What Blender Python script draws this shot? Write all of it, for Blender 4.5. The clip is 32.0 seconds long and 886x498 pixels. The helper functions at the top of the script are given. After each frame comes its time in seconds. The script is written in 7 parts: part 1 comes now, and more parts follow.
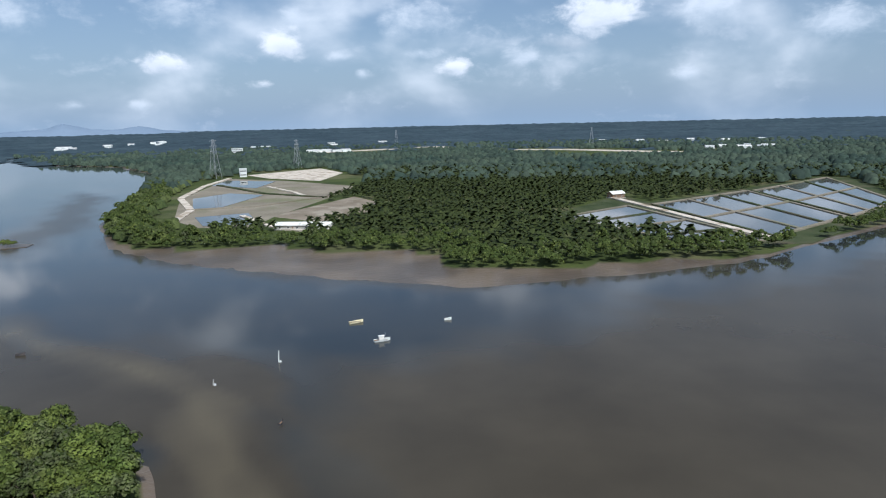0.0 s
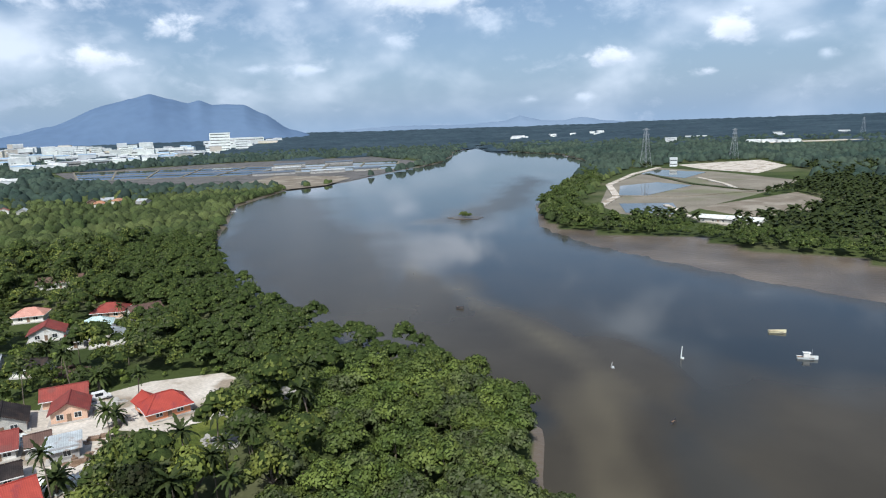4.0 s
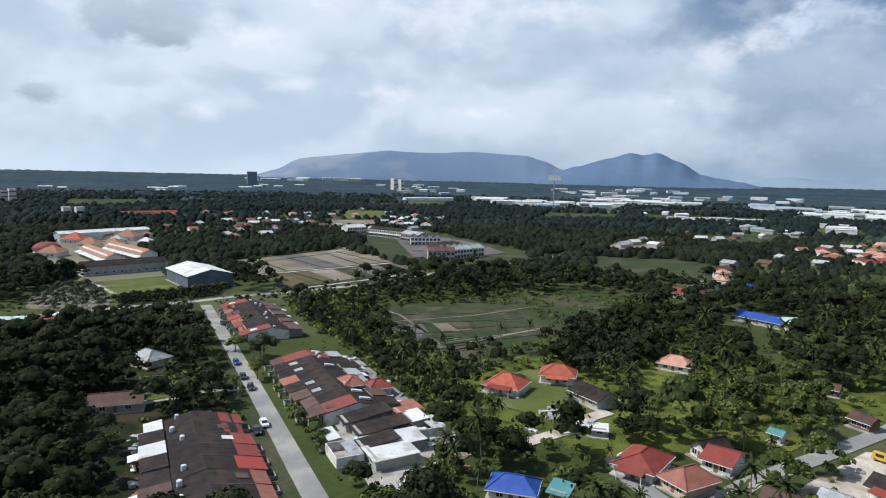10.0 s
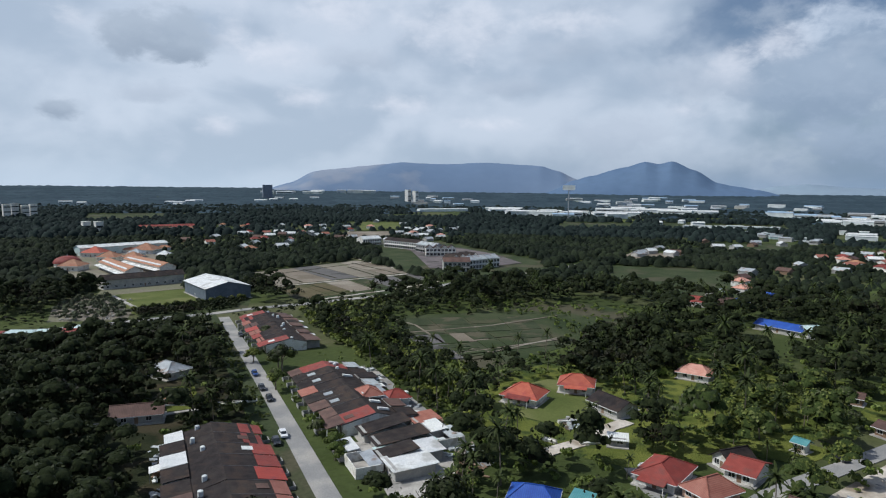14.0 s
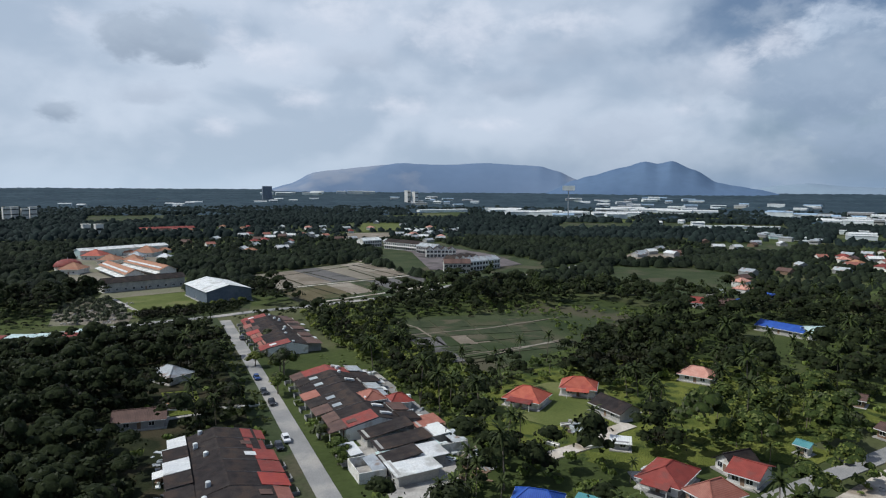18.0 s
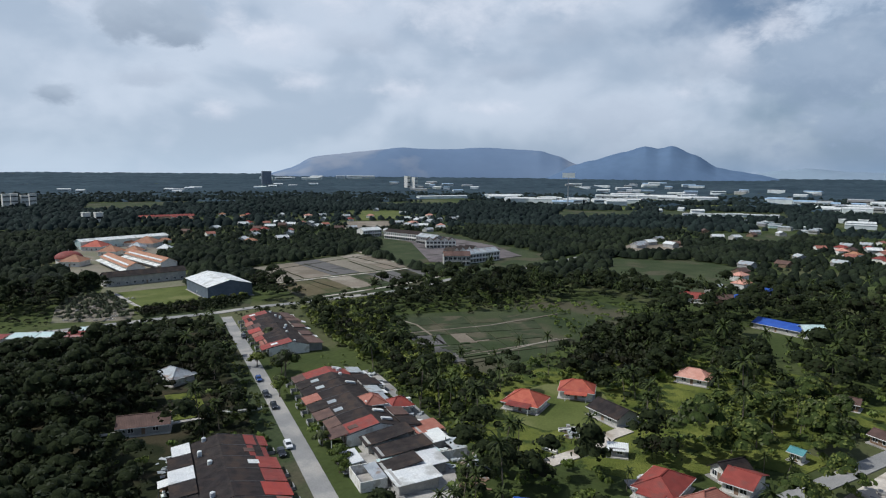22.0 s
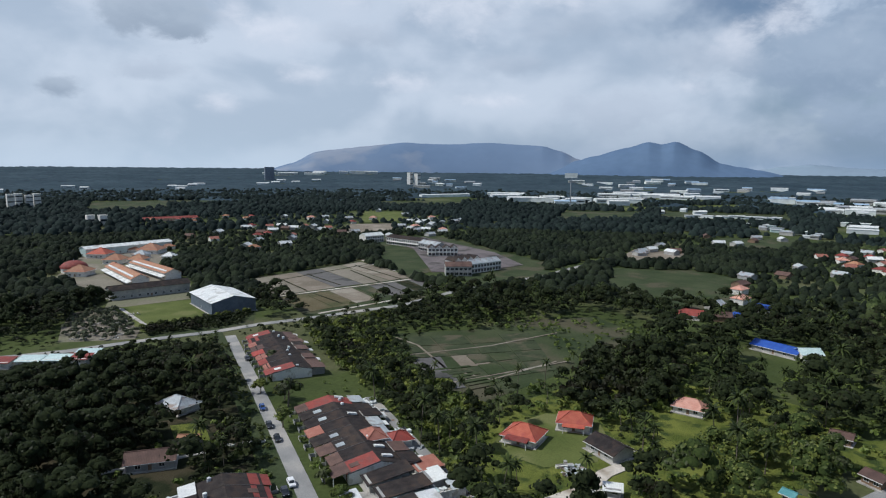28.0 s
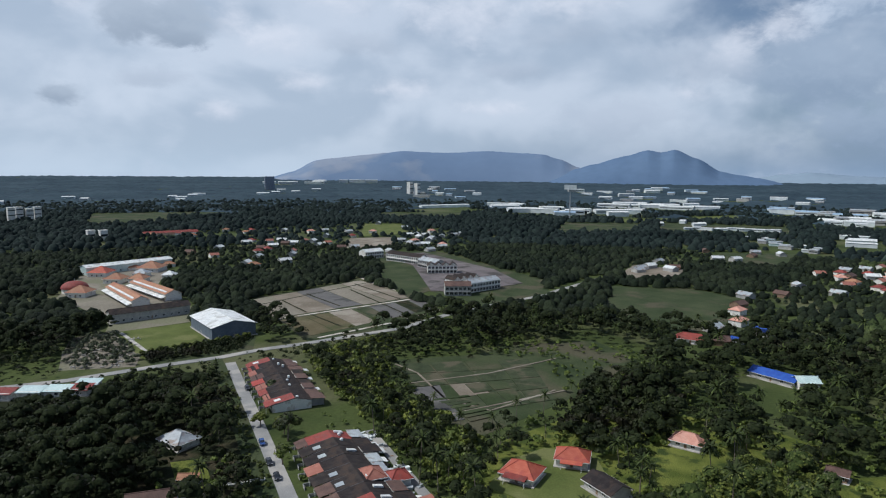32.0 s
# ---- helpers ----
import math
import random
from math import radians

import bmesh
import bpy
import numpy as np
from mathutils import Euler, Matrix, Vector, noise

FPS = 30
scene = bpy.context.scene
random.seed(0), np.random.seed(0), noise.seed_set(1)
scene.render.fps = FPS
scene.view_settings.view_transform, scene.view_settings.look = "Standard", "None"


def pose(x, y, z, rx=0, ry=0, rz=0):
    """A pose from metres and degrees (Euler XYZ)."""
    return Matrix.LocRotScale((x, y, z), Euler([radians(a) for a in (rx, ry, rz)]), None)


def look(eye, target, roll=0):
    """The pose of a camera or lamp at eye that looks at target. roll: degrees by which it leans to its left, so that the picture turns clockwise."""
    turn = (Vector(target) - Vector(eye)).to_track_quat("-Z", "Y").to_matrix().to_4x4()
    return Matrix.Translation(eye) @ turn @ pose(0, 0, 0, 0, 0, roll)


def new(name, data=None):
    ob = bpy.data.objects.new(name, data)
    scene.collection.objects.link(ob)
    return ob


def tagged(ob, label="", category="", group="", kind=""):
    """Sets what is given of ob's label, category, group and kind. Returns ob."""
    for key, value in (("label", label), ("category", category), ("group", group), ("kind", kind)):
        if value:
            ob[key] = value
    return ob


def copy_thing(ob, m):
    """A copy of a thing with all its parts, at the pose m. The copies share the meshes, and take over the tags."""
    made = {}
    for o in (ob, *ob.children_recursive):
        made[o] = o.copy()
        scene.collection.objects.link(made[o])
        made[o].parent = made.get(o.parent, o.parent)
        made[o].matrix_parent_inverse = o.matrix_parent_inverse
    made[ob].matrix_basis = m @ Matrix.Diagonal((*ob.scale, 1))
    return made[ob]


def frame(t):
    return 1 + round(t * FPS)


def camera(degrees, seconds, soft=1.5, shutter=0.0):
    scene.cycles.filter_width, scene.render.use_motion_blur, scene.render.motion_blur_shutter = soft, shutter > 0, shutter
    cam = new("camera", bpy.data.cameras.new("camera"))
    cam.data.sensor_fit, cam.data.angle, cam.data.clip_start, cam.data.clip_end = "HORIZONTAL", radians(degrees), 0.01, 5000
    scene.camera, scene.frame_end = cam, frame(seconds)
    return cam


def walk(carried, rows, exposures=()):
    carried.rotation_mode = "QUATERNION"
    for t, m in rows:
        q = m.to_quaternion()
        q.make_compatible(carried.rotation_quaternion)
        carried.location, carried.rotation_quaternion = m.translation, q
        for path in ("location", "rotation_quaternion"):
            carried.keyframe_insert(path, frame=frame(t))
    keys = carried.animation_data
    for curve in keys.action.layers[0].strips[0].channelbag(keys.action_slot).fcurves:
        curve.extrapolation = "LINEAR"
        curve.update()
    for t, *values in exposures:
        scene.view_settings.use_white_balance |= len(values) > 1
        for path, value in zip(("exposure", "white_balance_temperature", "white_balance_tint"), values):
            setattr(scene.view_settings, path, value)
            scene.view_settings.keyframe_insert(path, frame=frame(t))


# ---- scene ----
# camera and its way: a hovering drone that turns left, then climbs
cam = camera(68.6, 32.0, soft=1.15)
PATH = [
    (0, -0.00, -0.00, 63.34, 0.00, -10.94, 1.27), (0.5, -0.04, -0.01, 63.31, -0.31, -10.66, 0.79),
    (1, -0.03, 0.08, 63.30, -0.33, -10.83, 1.08), (1.5, -0.03, 0.25, 63.30, -0.54, -11.44, 1.12),
    (2, 0.02, 0.60, 63.26, -0.39, -11.34, 0.76), (2.5, 0.19, 1.21, 63.11, 7.41, -11.97, 0.33),
    (4.5, 1.86, 4.71, 61.47, 46.11, -9.73, 2.10), (5, 2.11, 5.38, 61.31, 56.46, -9.04, 1.51),
    (5.5, 2.12, 6.03, 61.16, 67.76, -8.13, 0.47), (6, 2.07, 6.62, 61.03, 78.01, -6.28, 0.25),
    (6.5, 2.10, 7.28, 61.20, 88.88, -6.61, 1.76), (7, 2.23, 8.22, 61.42, 100.77, -6.68, 1.59),
    (7.5, 2.34, 9.10, 61.58, 111.98, -6.65, 0.12), (8, 2.43, 9.76, 61.67, 114.01, -5.84, -0.80),
    (8.5, 2.49, 10.07, 61.88, 115.04, -6.40, -1.02), (9, 2.57, 10.21, 62.00, 115.18, -6.18, -2.00),
    (9.5, 2.65, 10.24, 61.96, 115.25, -6.38, -1.80), (10, 2.72, 10.24, 61.87, 115.50, -6.34, -1.28),
    (10.5, 2.79, 10.21, 61.80, 115.92, -5.33, -0.63), (11, 2.85, 10.16, 61.73, 116.13, -4.83, 0.00),
    (11.5, 2.92, 10.08, 61.68, 116.35, -4.81, -0.35), (12, 2.99, 9.99, 61.68, 116.31, -4.78, -0.61),
    (12.5, 3.06, 9.88, 61.72, 116.47, -4.79, -1.17), (13, 3.13, 9.79, 61.80, 116.72, -5.67, -0.25),
    (13.5, 3.21, 9.81, 61.70, 116.76, -5.47, -0.51), (14, 3.27, 9.86, 61.59, 116.72, -5.39, -0.63),
    (14.5, 3.30, 9.85, 61.56, 116.25, -5.55, 0.46), (16.5, 3.38, 9.34, 61.64, 116.70, -6.34, -0.05),
    (17, 3.40, 9.28, 61.79, 116.60, -6.25, -0.20), (17.5, 3.44, 9.28, 62.06, 116.74, -5.81, 0.12),
    (18, 3.48, 9.32, 62.45, 116.67, -5.35, -0.39), (18.5, 3.52, 9.33, 62.97, 116.50, -5.64, -0.97),
    (19, 3.57, 9.32, 63.60, 116.75, -5.77, -0.37), (19.5, 3.61, 9.29, 64.38, 116.41, -6.82, -0.76),
    (20, 3.71, 9.27, 65.17, 116.41, -6.62, -0.66), (20.5, 3.85, 9.27, 66.02, 116.55, -6.51, -0.97),
    (21, 4.00, 9.32, 66.93, 116.66, -6.82, -0.80), (21.5, 4.13, 9.44, 67.89, 116.76, -6.14, -0.29),
    (22, 4.23, 9.54, 68.87, 116.65, -6.77, -0.47), (22.5, 4.31, 9.61, 69.88, 116.96, -6.84, -0.65),
    (23, 4.40, 9.65, 70.89, 116.48, -6.70, -0.24), (23.5, 4.51, 9.67, 71.89, 116.59, -6.12, -0.80),
    (24, 4.64, 9.69, 72.90, 116.47, -6.26, -0.91), (24.5, 4.77, 9.71, 73.93, 116.75, -6.93, -1.37),
    (25, 4.89, 9.77, 74.99, 116.44, -7.11, -1.07), (25.5, 5.01, 9.91, 76.06, 116.72, -6.98, -1.49),
    (27.5, 5.40, 10.72, 80.76, 117.23, -7.57, -1.36), (28, 5.44, 10.80, 81.91, 116.91, -7.35, -0.60),
    (28.5, 5.45, 10.91, 83.14, 117.01, -7.07, 0.16), (29, 5.48, 11.00, 84.34, 116.74, -6.68, 0.11),
    (29.5, 5.52, 11.04, 85.60, 117.18, -6.89, -0.48), (30, 5.56, 11.06, 86.92, 116.83, -7.31, -0.99),
    (30.5, 5.62, 11.15, 88.22, 116.80, -6.75, -1.52), (31, 5.70, 11.32, 89.44, 116.71, -6.23, -0.68),
    (31.5, 5.77, 11.45, 90.59, 117.20, -6.11, -0.51), (32, 5.79, 11.48, 91.73, 116.90, -6.75, -0.49),
]
walk(cam, [(t, pose(x, y, z, 90 + p, r, w)) for t, x, y, z, w, p, r in PATH],
     [(0.0, 0.12, 5750, 10), (2.5, 0.12, 5750, 10), (4.5, 0.2, 5800, 10), (6.0, 0.17, 5800, 10), (7.0, 0.0, 5800, 10), (9.0, 0.0, 5850, 10), (12.2, 0.0, 5800, 10), (13.0, -0.26, 5780, 10), (20.0, -0.30, 5780, 10), (32.0, -0.30, 5720, 10)])

# ---- world, sun, exposure ----
SUN_AZ, SUN_EL = 209.0, 52.0          # degrees, counter-clockwise from +y


# single clouds: azimuth, elevation, half width, half height (degrees), tone
# tones: 1 bright cumulus, 4 soft white, 2 bright patch in the overcast, 0 dark cloud, 3 wide blue-grey bank, 5 thin grey
CLOUDS = [
    (86.0, 7.6, 8.0, 4.2, 3), (81.0, 3.6, 13.0, 3.0, 3), (105.7, 11.6, 5.0, 1.8, 5), (140.7, 7.2, 4.0, 1.0, 5), (124.0, 10.8, 4.0, 1.2, 5), (110.0, 8.6, 4.5, 1.0, 5), (96.0, 9.0, 6.0, 2.6, 5), (102.0, 4.6, 7.0, 2.2, 5), (91.0, 13.4, 4.0, 1.6, 5),
    (-13.1, 8.6, 4.2, 2.3, 1), (-10.5, 6.4, 3.2, 0.8, 5), (1.9, 8.4, 4.4, 2.0, 4), (13.0, 6.5, 2.1, 1.4, 1), (12.4, 8.9, 1.3, 0.9, 4), (22.6, 5.1, 2.6, 1.1, 1),
    (21.4, 9.3, 4.2, 2.0, 4), (31.9, 8.1, 3.2, 1.8, 4), (15.0, 3.5, 1.5, 0.6, 1), (29.0, 1.9, 1.5, 0.6, 4), (24.6, 2.0, 0.9, 0.5, 4), (-1.1, 4.6, 1.5, 0.8, 1),
    (1.7, 5.9, 1.7, 0.7, 4), (6.8, 4.3, 0.8, 0.7, 4), (-21.7, 8.3, 3.2, 1.6, 4), (-30.0, 6.6, 5.0, 2.0, 4), (-20.0, 3.5, 1.6, 0.7, 4), (-7.1, 5.4, 2.2, 0.8, 4),
    (8.6, 5.7, 1.6, 0.6, 4), (37.9, 10.6, 6.6, 2.2, 1), (40.1, 7.0, 2.3, 1.0, 4), (47.8, 10.1, 1.2, 0.9, 4), (52.2, 5.0, 1.7, 0.6, 4), (47.9, 4.9, 1.7, 0.5, 4),
    (58.2, 8.1, 2.6, 1.3, 1), (63.7, 5.8, 3.3, 1.0, 1), (71.3, 4.8, 1.3, 0.9, 4), (66.8, 11.0, 6.5, 2.4, 1), (76.0, 14.0, 5.0, 2.0, 1), 
    (140.4, 11.6, 5.0, 2.6, 0), (137.8, 10.6, 2.4, 1.2, 0), (145.8, 12.4, 2.5, 1.9, 2), (134.4, 12.3, 2.1, 2.4, 2), (147.2, 5.6, 1.9, 1.0, 0), (116.3, 13.4, 6.9, 2.7, 2),
    (125.4, 14.6, 4.5, 2.7, 2), (130.7, 10.8, 3.6, 1.9, 2), (135.7, 4.9, 2.2, 1.5, 2), (93.4, 10.1, 2.2, 2.0, 2), (90.4, 11.2, 3.0, 1.8, 2), (85.6, 12.6, 3.6, 2.2, 4),
    (96.5, 6.6, 2.0, 1.0, 2), (120.3, 7.0, 3.6, 1.4, 2), (106.5, 13.8, 4.8, 1.6, 2), (129.0, 7.4, 2.7, 1.1, 2), (113.0, 5.4, 3.9, 0.9, 2)]


def make_world():
    w = bpy.data.worlds.new("sky")
    w.use_nodes = True
    nt = w.node_tree
    nt.nodes.clear()
    N, Lk = nt.nodes.new, nt.links.new
    out, bg = N("ShaderNodeOutputWorld"), N("ShaderNodeBackground")
    sky = N("ShaderNodeTexSky")
    sky.sky_type, sky.sun_disc = "NISHITA", False
    sky.sun_elevation, sky.sun_rotation = radians(SUN_EL), radians(-SUN_AZ)
    sky.air_density, sky.dust_density, sky.ozone_density = 1.0, 2.0, 1.5
    tc, sep = N("ShaderNodeTexCoord"), N("ShaderNodeSeparateXYZ")
    Lk(tc.outputs["Generated"], sep.inputs[0])

    def math_node(op, a, b=None, c=None, clamp=False):
        n = N("ShaderNodeMath")
        n.operation, n.use_clamp = op, clamp
        for i, v in enumerate((a, b, c)):
            if v is None:
                continue
            if isinstance(v, (int, float)):
                n.inputs[i].default_value = v
            else:
                Lk(v, n.inputs[i])
        return n.outputs[0]

    def vec_node(op, a, b=None):
        n = N("ShaderNodeVectorMath")
        n.operation = op
        Lk(a, n.inputs[0])
        if b is not None:
            if isinstance(b, tuple):
                n.inputs[1].default_value = b
            else:
                Lk(b, n.inputs[1])
        return n.outputs["Value"] if op == "DOT_PRODUCT" else n.outputs["Vector"]

    def noise_node(vec, scale, detail, rough=0.55, twist=0.0):
        n = N("ShaderNodeTexNoise")
        n.inputs["Scale"].default_value, n.inputs["Detail"].default_value = scale, detail
        n.inputs["Roughness"].default_value, n.inputs["Distortion"].default_value = rough, twist
        Lk(vec, n.inputs["Vector"])
        return n.outputs["Fac"]

    def ramp(v, a, b):
        n = N("ShaderNodeMapRange")
        n.interpolation_type = "SMOOTHSTEP"
        n.inputs["From Min"].default_value, n.inputs["From Max"].default_value = a, b
        Lk(v, n.inputs["Value"])
        return n.outputs["Result"]

    def mix(f, a, b):
        n = N("ShaderNodeMix")
        n.data_type = "RGBA"
        if isinstance(f, (int, float)):
            n.inputs["Factor"].default_value = f
        else:
            Lk(f, n.inputs["Factor"])
        for sock, v in ((n.inputs[6], a), (n.inputs[7], b)):
            if isinstance(v, tuple):
                sock.default_value = (*v, 1)
            else:
                Lk(v, sock)
        return n.outputs[2]

    z = sep.outputs["Z"]
    gen = tc.outputs["Generated"]
    # cloud layer seen in perspective: direction divided by its height
    h = math_node("ADD", math_node("MAXIMUM", z, 0.0), 0.14)
    comb = N("ShaderNodeCombineXYZ")
    Lk(math_node("DIVIDE", sep.outputs["X"], h), comb.inputs[0])
    Lk(math_node("DIVIDE", sep.outputs["Y"], h), comb.inputs[1])
    comb.inputs[2].default_value = 0.37
    veil = noise_node(comb.outputs[0], 0.32, 4, 0.5)
    stretch = N("ShaderNodeMapping")
    stretch.inputs["Scale"].default_value = (1, 1, 1.7)
    Lk(gen, stretch.inputs["Vector"])
    flat = stretch.outputs[0]
    lumps = noise_node(flat, 5.0, 6, 0.48, 0.2)
    lumps_above = noise_node(vec_node("ADD", flat, (0.02, 0.0, 0.06)), 5.0, 3, 0.48, 0.2)
    puff = math_node("ADD", math_node("MULTIPLY", noise_node(flat, 13.0, 6, 0.58, 0.3), 0.6), math_node("MULTIPLY", noise_node(flat, 31.0, 5, 0.6, 0.3), 0.4))
    wisp = noise_node(flat, 4.0, 4, 0.5)
    # a broken overcast towards the land side, cumulus over the river
    land = ramp(vec_node("DOT_PRODUCT", gen, (-0.80, -0.60, 0.0)), 0.70, 0.97)
    haze = math_node("POWER", math_node("SUBTRACT", 1.0, math_node("MAXIMUM", z, 0.0)), 7.0)
    sky_c = N("ShaderNodeMix")
    sky_c.data_type, sky_c.blend_type = "RGBA", "MULTIPLY"
    sky_c.inputs["Factor"].default_value = 1.0
    Lk(sky.outputs[0], sky_c.inputs[6])
    sky_c.inputs[7].default_value = (0.085, 0.085, 0.085, 1)
    col = mix(math_node("MULTIPLY", haze, 0.75), sky_c.outputs[2], (0.37, 0.50, 0.66))
    pale = ramp(vec_node("DOT_PRODUCT", gen, (-math.sin(radians(150)), math.cos(radians(150)), 0.0)), 0.72, 0.98)
    col = mix(math_node("MULTIPLY", math_node("MULTIPLY", haze, pale), 0.85), col, (0.70, 0.80, 0.86))
    cover = math_node("ADD", math_node("ADD", math_node("MULTIPLY", lumps, 0.5), math_node("MULTIPLY", wisp, 0.5)), math_node("MULTIPLY", land, 0.26))
    lit = ramp(math_node("ADD", math_node("SUBTRACT", lumps, lumps_above), math_node("MULTIPLY", math_node("SUBTRACT", lumps, 0.5), 0.35)), -0.16, 0.16)
    sheet = mix(lit, (0.585, 0.655, 0.725), (0.83, 0.87, 0.91))
    ga, ge = radians(90.0), radians(14.2)            # a blue gap in the cloud cover
    gap = ramp(math_node("ADD", vec_node("DOT_PRODUCT", gen, (-math.sin(ga) * math.cos(ge), math.cos(ga) * math.cos(ge), math.sin(ge))), math_node("MULTIPLY", math_node("SUBTRACT", puff, 0.5), 0.012)), math.cos(radians(6.5)), math.cos(radians(2.0)))
    clear_sky = math_node("SUBTRACT", 1.0, math_node("MULTIPLY", gap, 0.85))
    low = ramp(z, 0.0, 0.09)
    col = mix(math_node("MULTIPLY", math_node("MULTIPLY", ramp(cover, 0.46, 0.66), 0.82), math_node("MULTIPLY", clear_sky, math_node("ADD", math_node("MULTIPLY", low, 0.6), 0.4))), col, sheet)
    col = mix(math_node("MULTIPLY", ramp(math_node("ADD", puff, math_node("MULTIPLY", veil, 0.5)), 0.78, 0.96), 0.30), col, (0.74, 0.78, 0.84))
    # each single cloud is a flattened lump with a ragged rim, lit from above
    ragged = math_node("ADD", math_node("MULTIPLY", math_node("SUBTRACT", puff, 0.5), 3.0), math_node("MULTIPLY", math_node("SUBTRACT", lumps, 0.5), 1.2))
    TONES = {1: ((0.97, 0.98, 1.0), (0.60, 0.66, 0.73), 0.75, 0.92), 4: ((0.80, 0.85, 0.91), (0.58, 0.66, 0.74), 1.1, 0.7), 2: ((0.96, 0.95, 0.96), (0.80, 0.82, 0.86), 1.3, 0.7),
             0: ((0.53, 0.59, 0.65), (0.36, 0.42, 0.49), 0.75, 0.85), 3: ((0.46, 0.54, 0.63), (0.31, 0.39, 0.49), 0.7, 0.88), 5: ((0.62, 0.67, 0.73), (0.47, 0.53, 0.60), 1.0, 0.6)}
    for az, el, cw, ch, tone in sorted(CLOUDS, key=lambda c: (3, 5, 2, 4, 1, 0).index(c[4])):
        a, e = radians(az), radians(el)
        right = Vector((math.cos(a), math.sin(a), 0.0))
        fwd = Vector((-math.sin(a) * math.cos(e), math.cos(a) * math.cos(e), math.sin(e)))
        u = vec_node("DOT_PRODUCT", gen, tuple(right / radians(cw)))
        v = vec_node("DOT_PRODUCT", gen, tuple(right.cross(fwd) / radians(ch)))
        q = math_node("MULTIPLY_ADD", vec_node("DOT_PRODUCT", gen, tuple(fwd)), -12.0, 12.0)
        q = math_node("MULTIPLY_ADD", v, v, math_node("MULTIPLY_ADD", u, u, q))
        hi, lo, soft_rim, dense = TONES[tone]
        body = ramp(math_node("SUBTRACT", math_node("ADD", ragged, 1.0), math_node("SQRT", q)), 0.0, soft_rim)
        crest = ramp(math_node("ADD", v, math_node("MULTIPLY", ragged, 0.8)), -0.9, 0.7)
        col = mix(math_node("MULTIPLY", body, dense), col, mix(crest, lo, hi))
    Lk(col, bg.inputs["Color"])
    bg.inputs["Strength"].default_value = 1.0
    Lk(bg.outputs[0], out.inputs["Surface"])
    scene.world = w


make_world()
sun = bpy.data.lights.new("sun", "SUN")
sun.energy, sun.angle, sun.color = 4.0, radians(0.6), (1.0, 0.93, 0.80)
sun_ob = new("sun", sun)
_az, _el = radians(SUN_AZ), radians(SUN_EL)
SUN_DIR = Vector((-math.sin(_az) * math.cos(_el), math.cos(_az) * math.cos(_el), math.sin(_el)))
sun_ob.matrix_world = look(SUN_DIR * 300, (0, 0, 0))


# ---- materials ----
def mat(name, c1, c2, scale=1.0, rough=0.85, fine=8.0, bump=0.3, dist=0.05, metal=0.0, spec=0.5,
        stripes=0.0, vary=0.0, island=0.0, c3=None, big=0.0, coords="object", grain_mix=0.45):
    """Two colours mixed by noise at two scales; stripes: pitch in metres of ribs along local x; vary: spread between
    objects; island: spread between loose pieces; c3 with big: a third colour in stains of that size."""
    m = bpy.data.materials.new(name)
    m.use_nodes = True
    nt = m.node_tree
    N, Lk = nt.nodes.new, nt.links.new
    b = nt.nodes["Principled BSDF"]
    b.inputs["Roughness"].default_value, b.inputs["Metallic"].default_value = rough, metal
    b.inputs["Specular IOR Level"].default_value = spec
    if coords == "world":
        src = N("ShaderNodeNewGeometry").outputs["Position"]
    else:
        src = N("ShaderNodeTexCoord").outputs["Object"]

    def nz(s, d):
        n = N("ShaderNodeTexNoise")
        n.inputs["Scale"].default_value, n.inputs["Detail"].default_value = s, d
        Lk(src, n.inputs["Vector"])
        return n.outputs["Fac"]

    def ramp(v, a, bb):
        n = N("ShaderNodeMapRange")
        n.inputs["From Min"].default_value, n.inputs["From Max"].default_value = a, bb
        Lk(v, n.inputs["Value"])
        return n.outputs["Result"]

    def mix(f, a, c, mode="MIX"):
        n = N("ShaderNodeMix")
        n.data_type, n.blend_type = "RGBA", mode
        if isinstance(f, float):
            n.inputs["Factor"].default_value = f
        else:
            Lk(f, n.inputs["Factor"])
        for sock, v in ((n.inputs[6], a), (n.inputs[7], c)):
            if isinstance(v, tuple):
                sock.default_value = (*v, 1)
            else:
                Lk(v, sock)
        return n.outputs[2]

    coarse, grain = nz(scale, 4), nz(scale * fine, 3)
    col = mix(ramp(coarse, 0.35, 0.65), c1, c2)
    if c3:
        col = mix(ramp(nz(big, 5), 0.52, 0.62), col, c3)
    g = ramp(grain, 0.25, 0.75)
    col = mix(grain_mix, col, mix(g, (0.55, 0.55, 0.55), (1.35, 1.35, 1.35)), "MULTIPLY")
    for amount, node, outn in ((vary, "ShaderNodeObjectInfo", "Random"), (island, "ShaderNodeNewGeometry", "Random Per Island")):
        if amount:
            r = N(node).outputs[outn]
            col = mix(1.0, col, mix(r, (1 - amount,) * 3, (1 + amount, 1 + amount, 1 + amount * 0.5)), "MULTIPLY")
    height = grain
    if stripes:
        wv = N("ShaderNodeTexWave")
        wv.wave_type, wv.bands_direction, wv.wave_profile = "BANDS", "X", "SIN"
        wv.inputs["Scale"].default_value = 0.314 / stripes
        wv.inputs["Distortion"].default_value = 0.3
        Lk(src, wv.inputs["Vector"])
        height = wv.outputs["Fac"]
        col = mix(0.35, col, mix(height, (0.62, 0.62, 0.62), (1.15, 1.15, 1.15)), "MULTIPLY")
    Lk(col, b.inputs["Base Color"])
    if bump:
        bp = N("ShaderNodeBump")
        bp.inputs["Strength"].default_value, bp.inputs["Distance"].default_value = bump, dist
        Lk(height, bp.inputs["Height"])
        Lk(bp.outputs[0], b.inputs["Normal"])
    return m


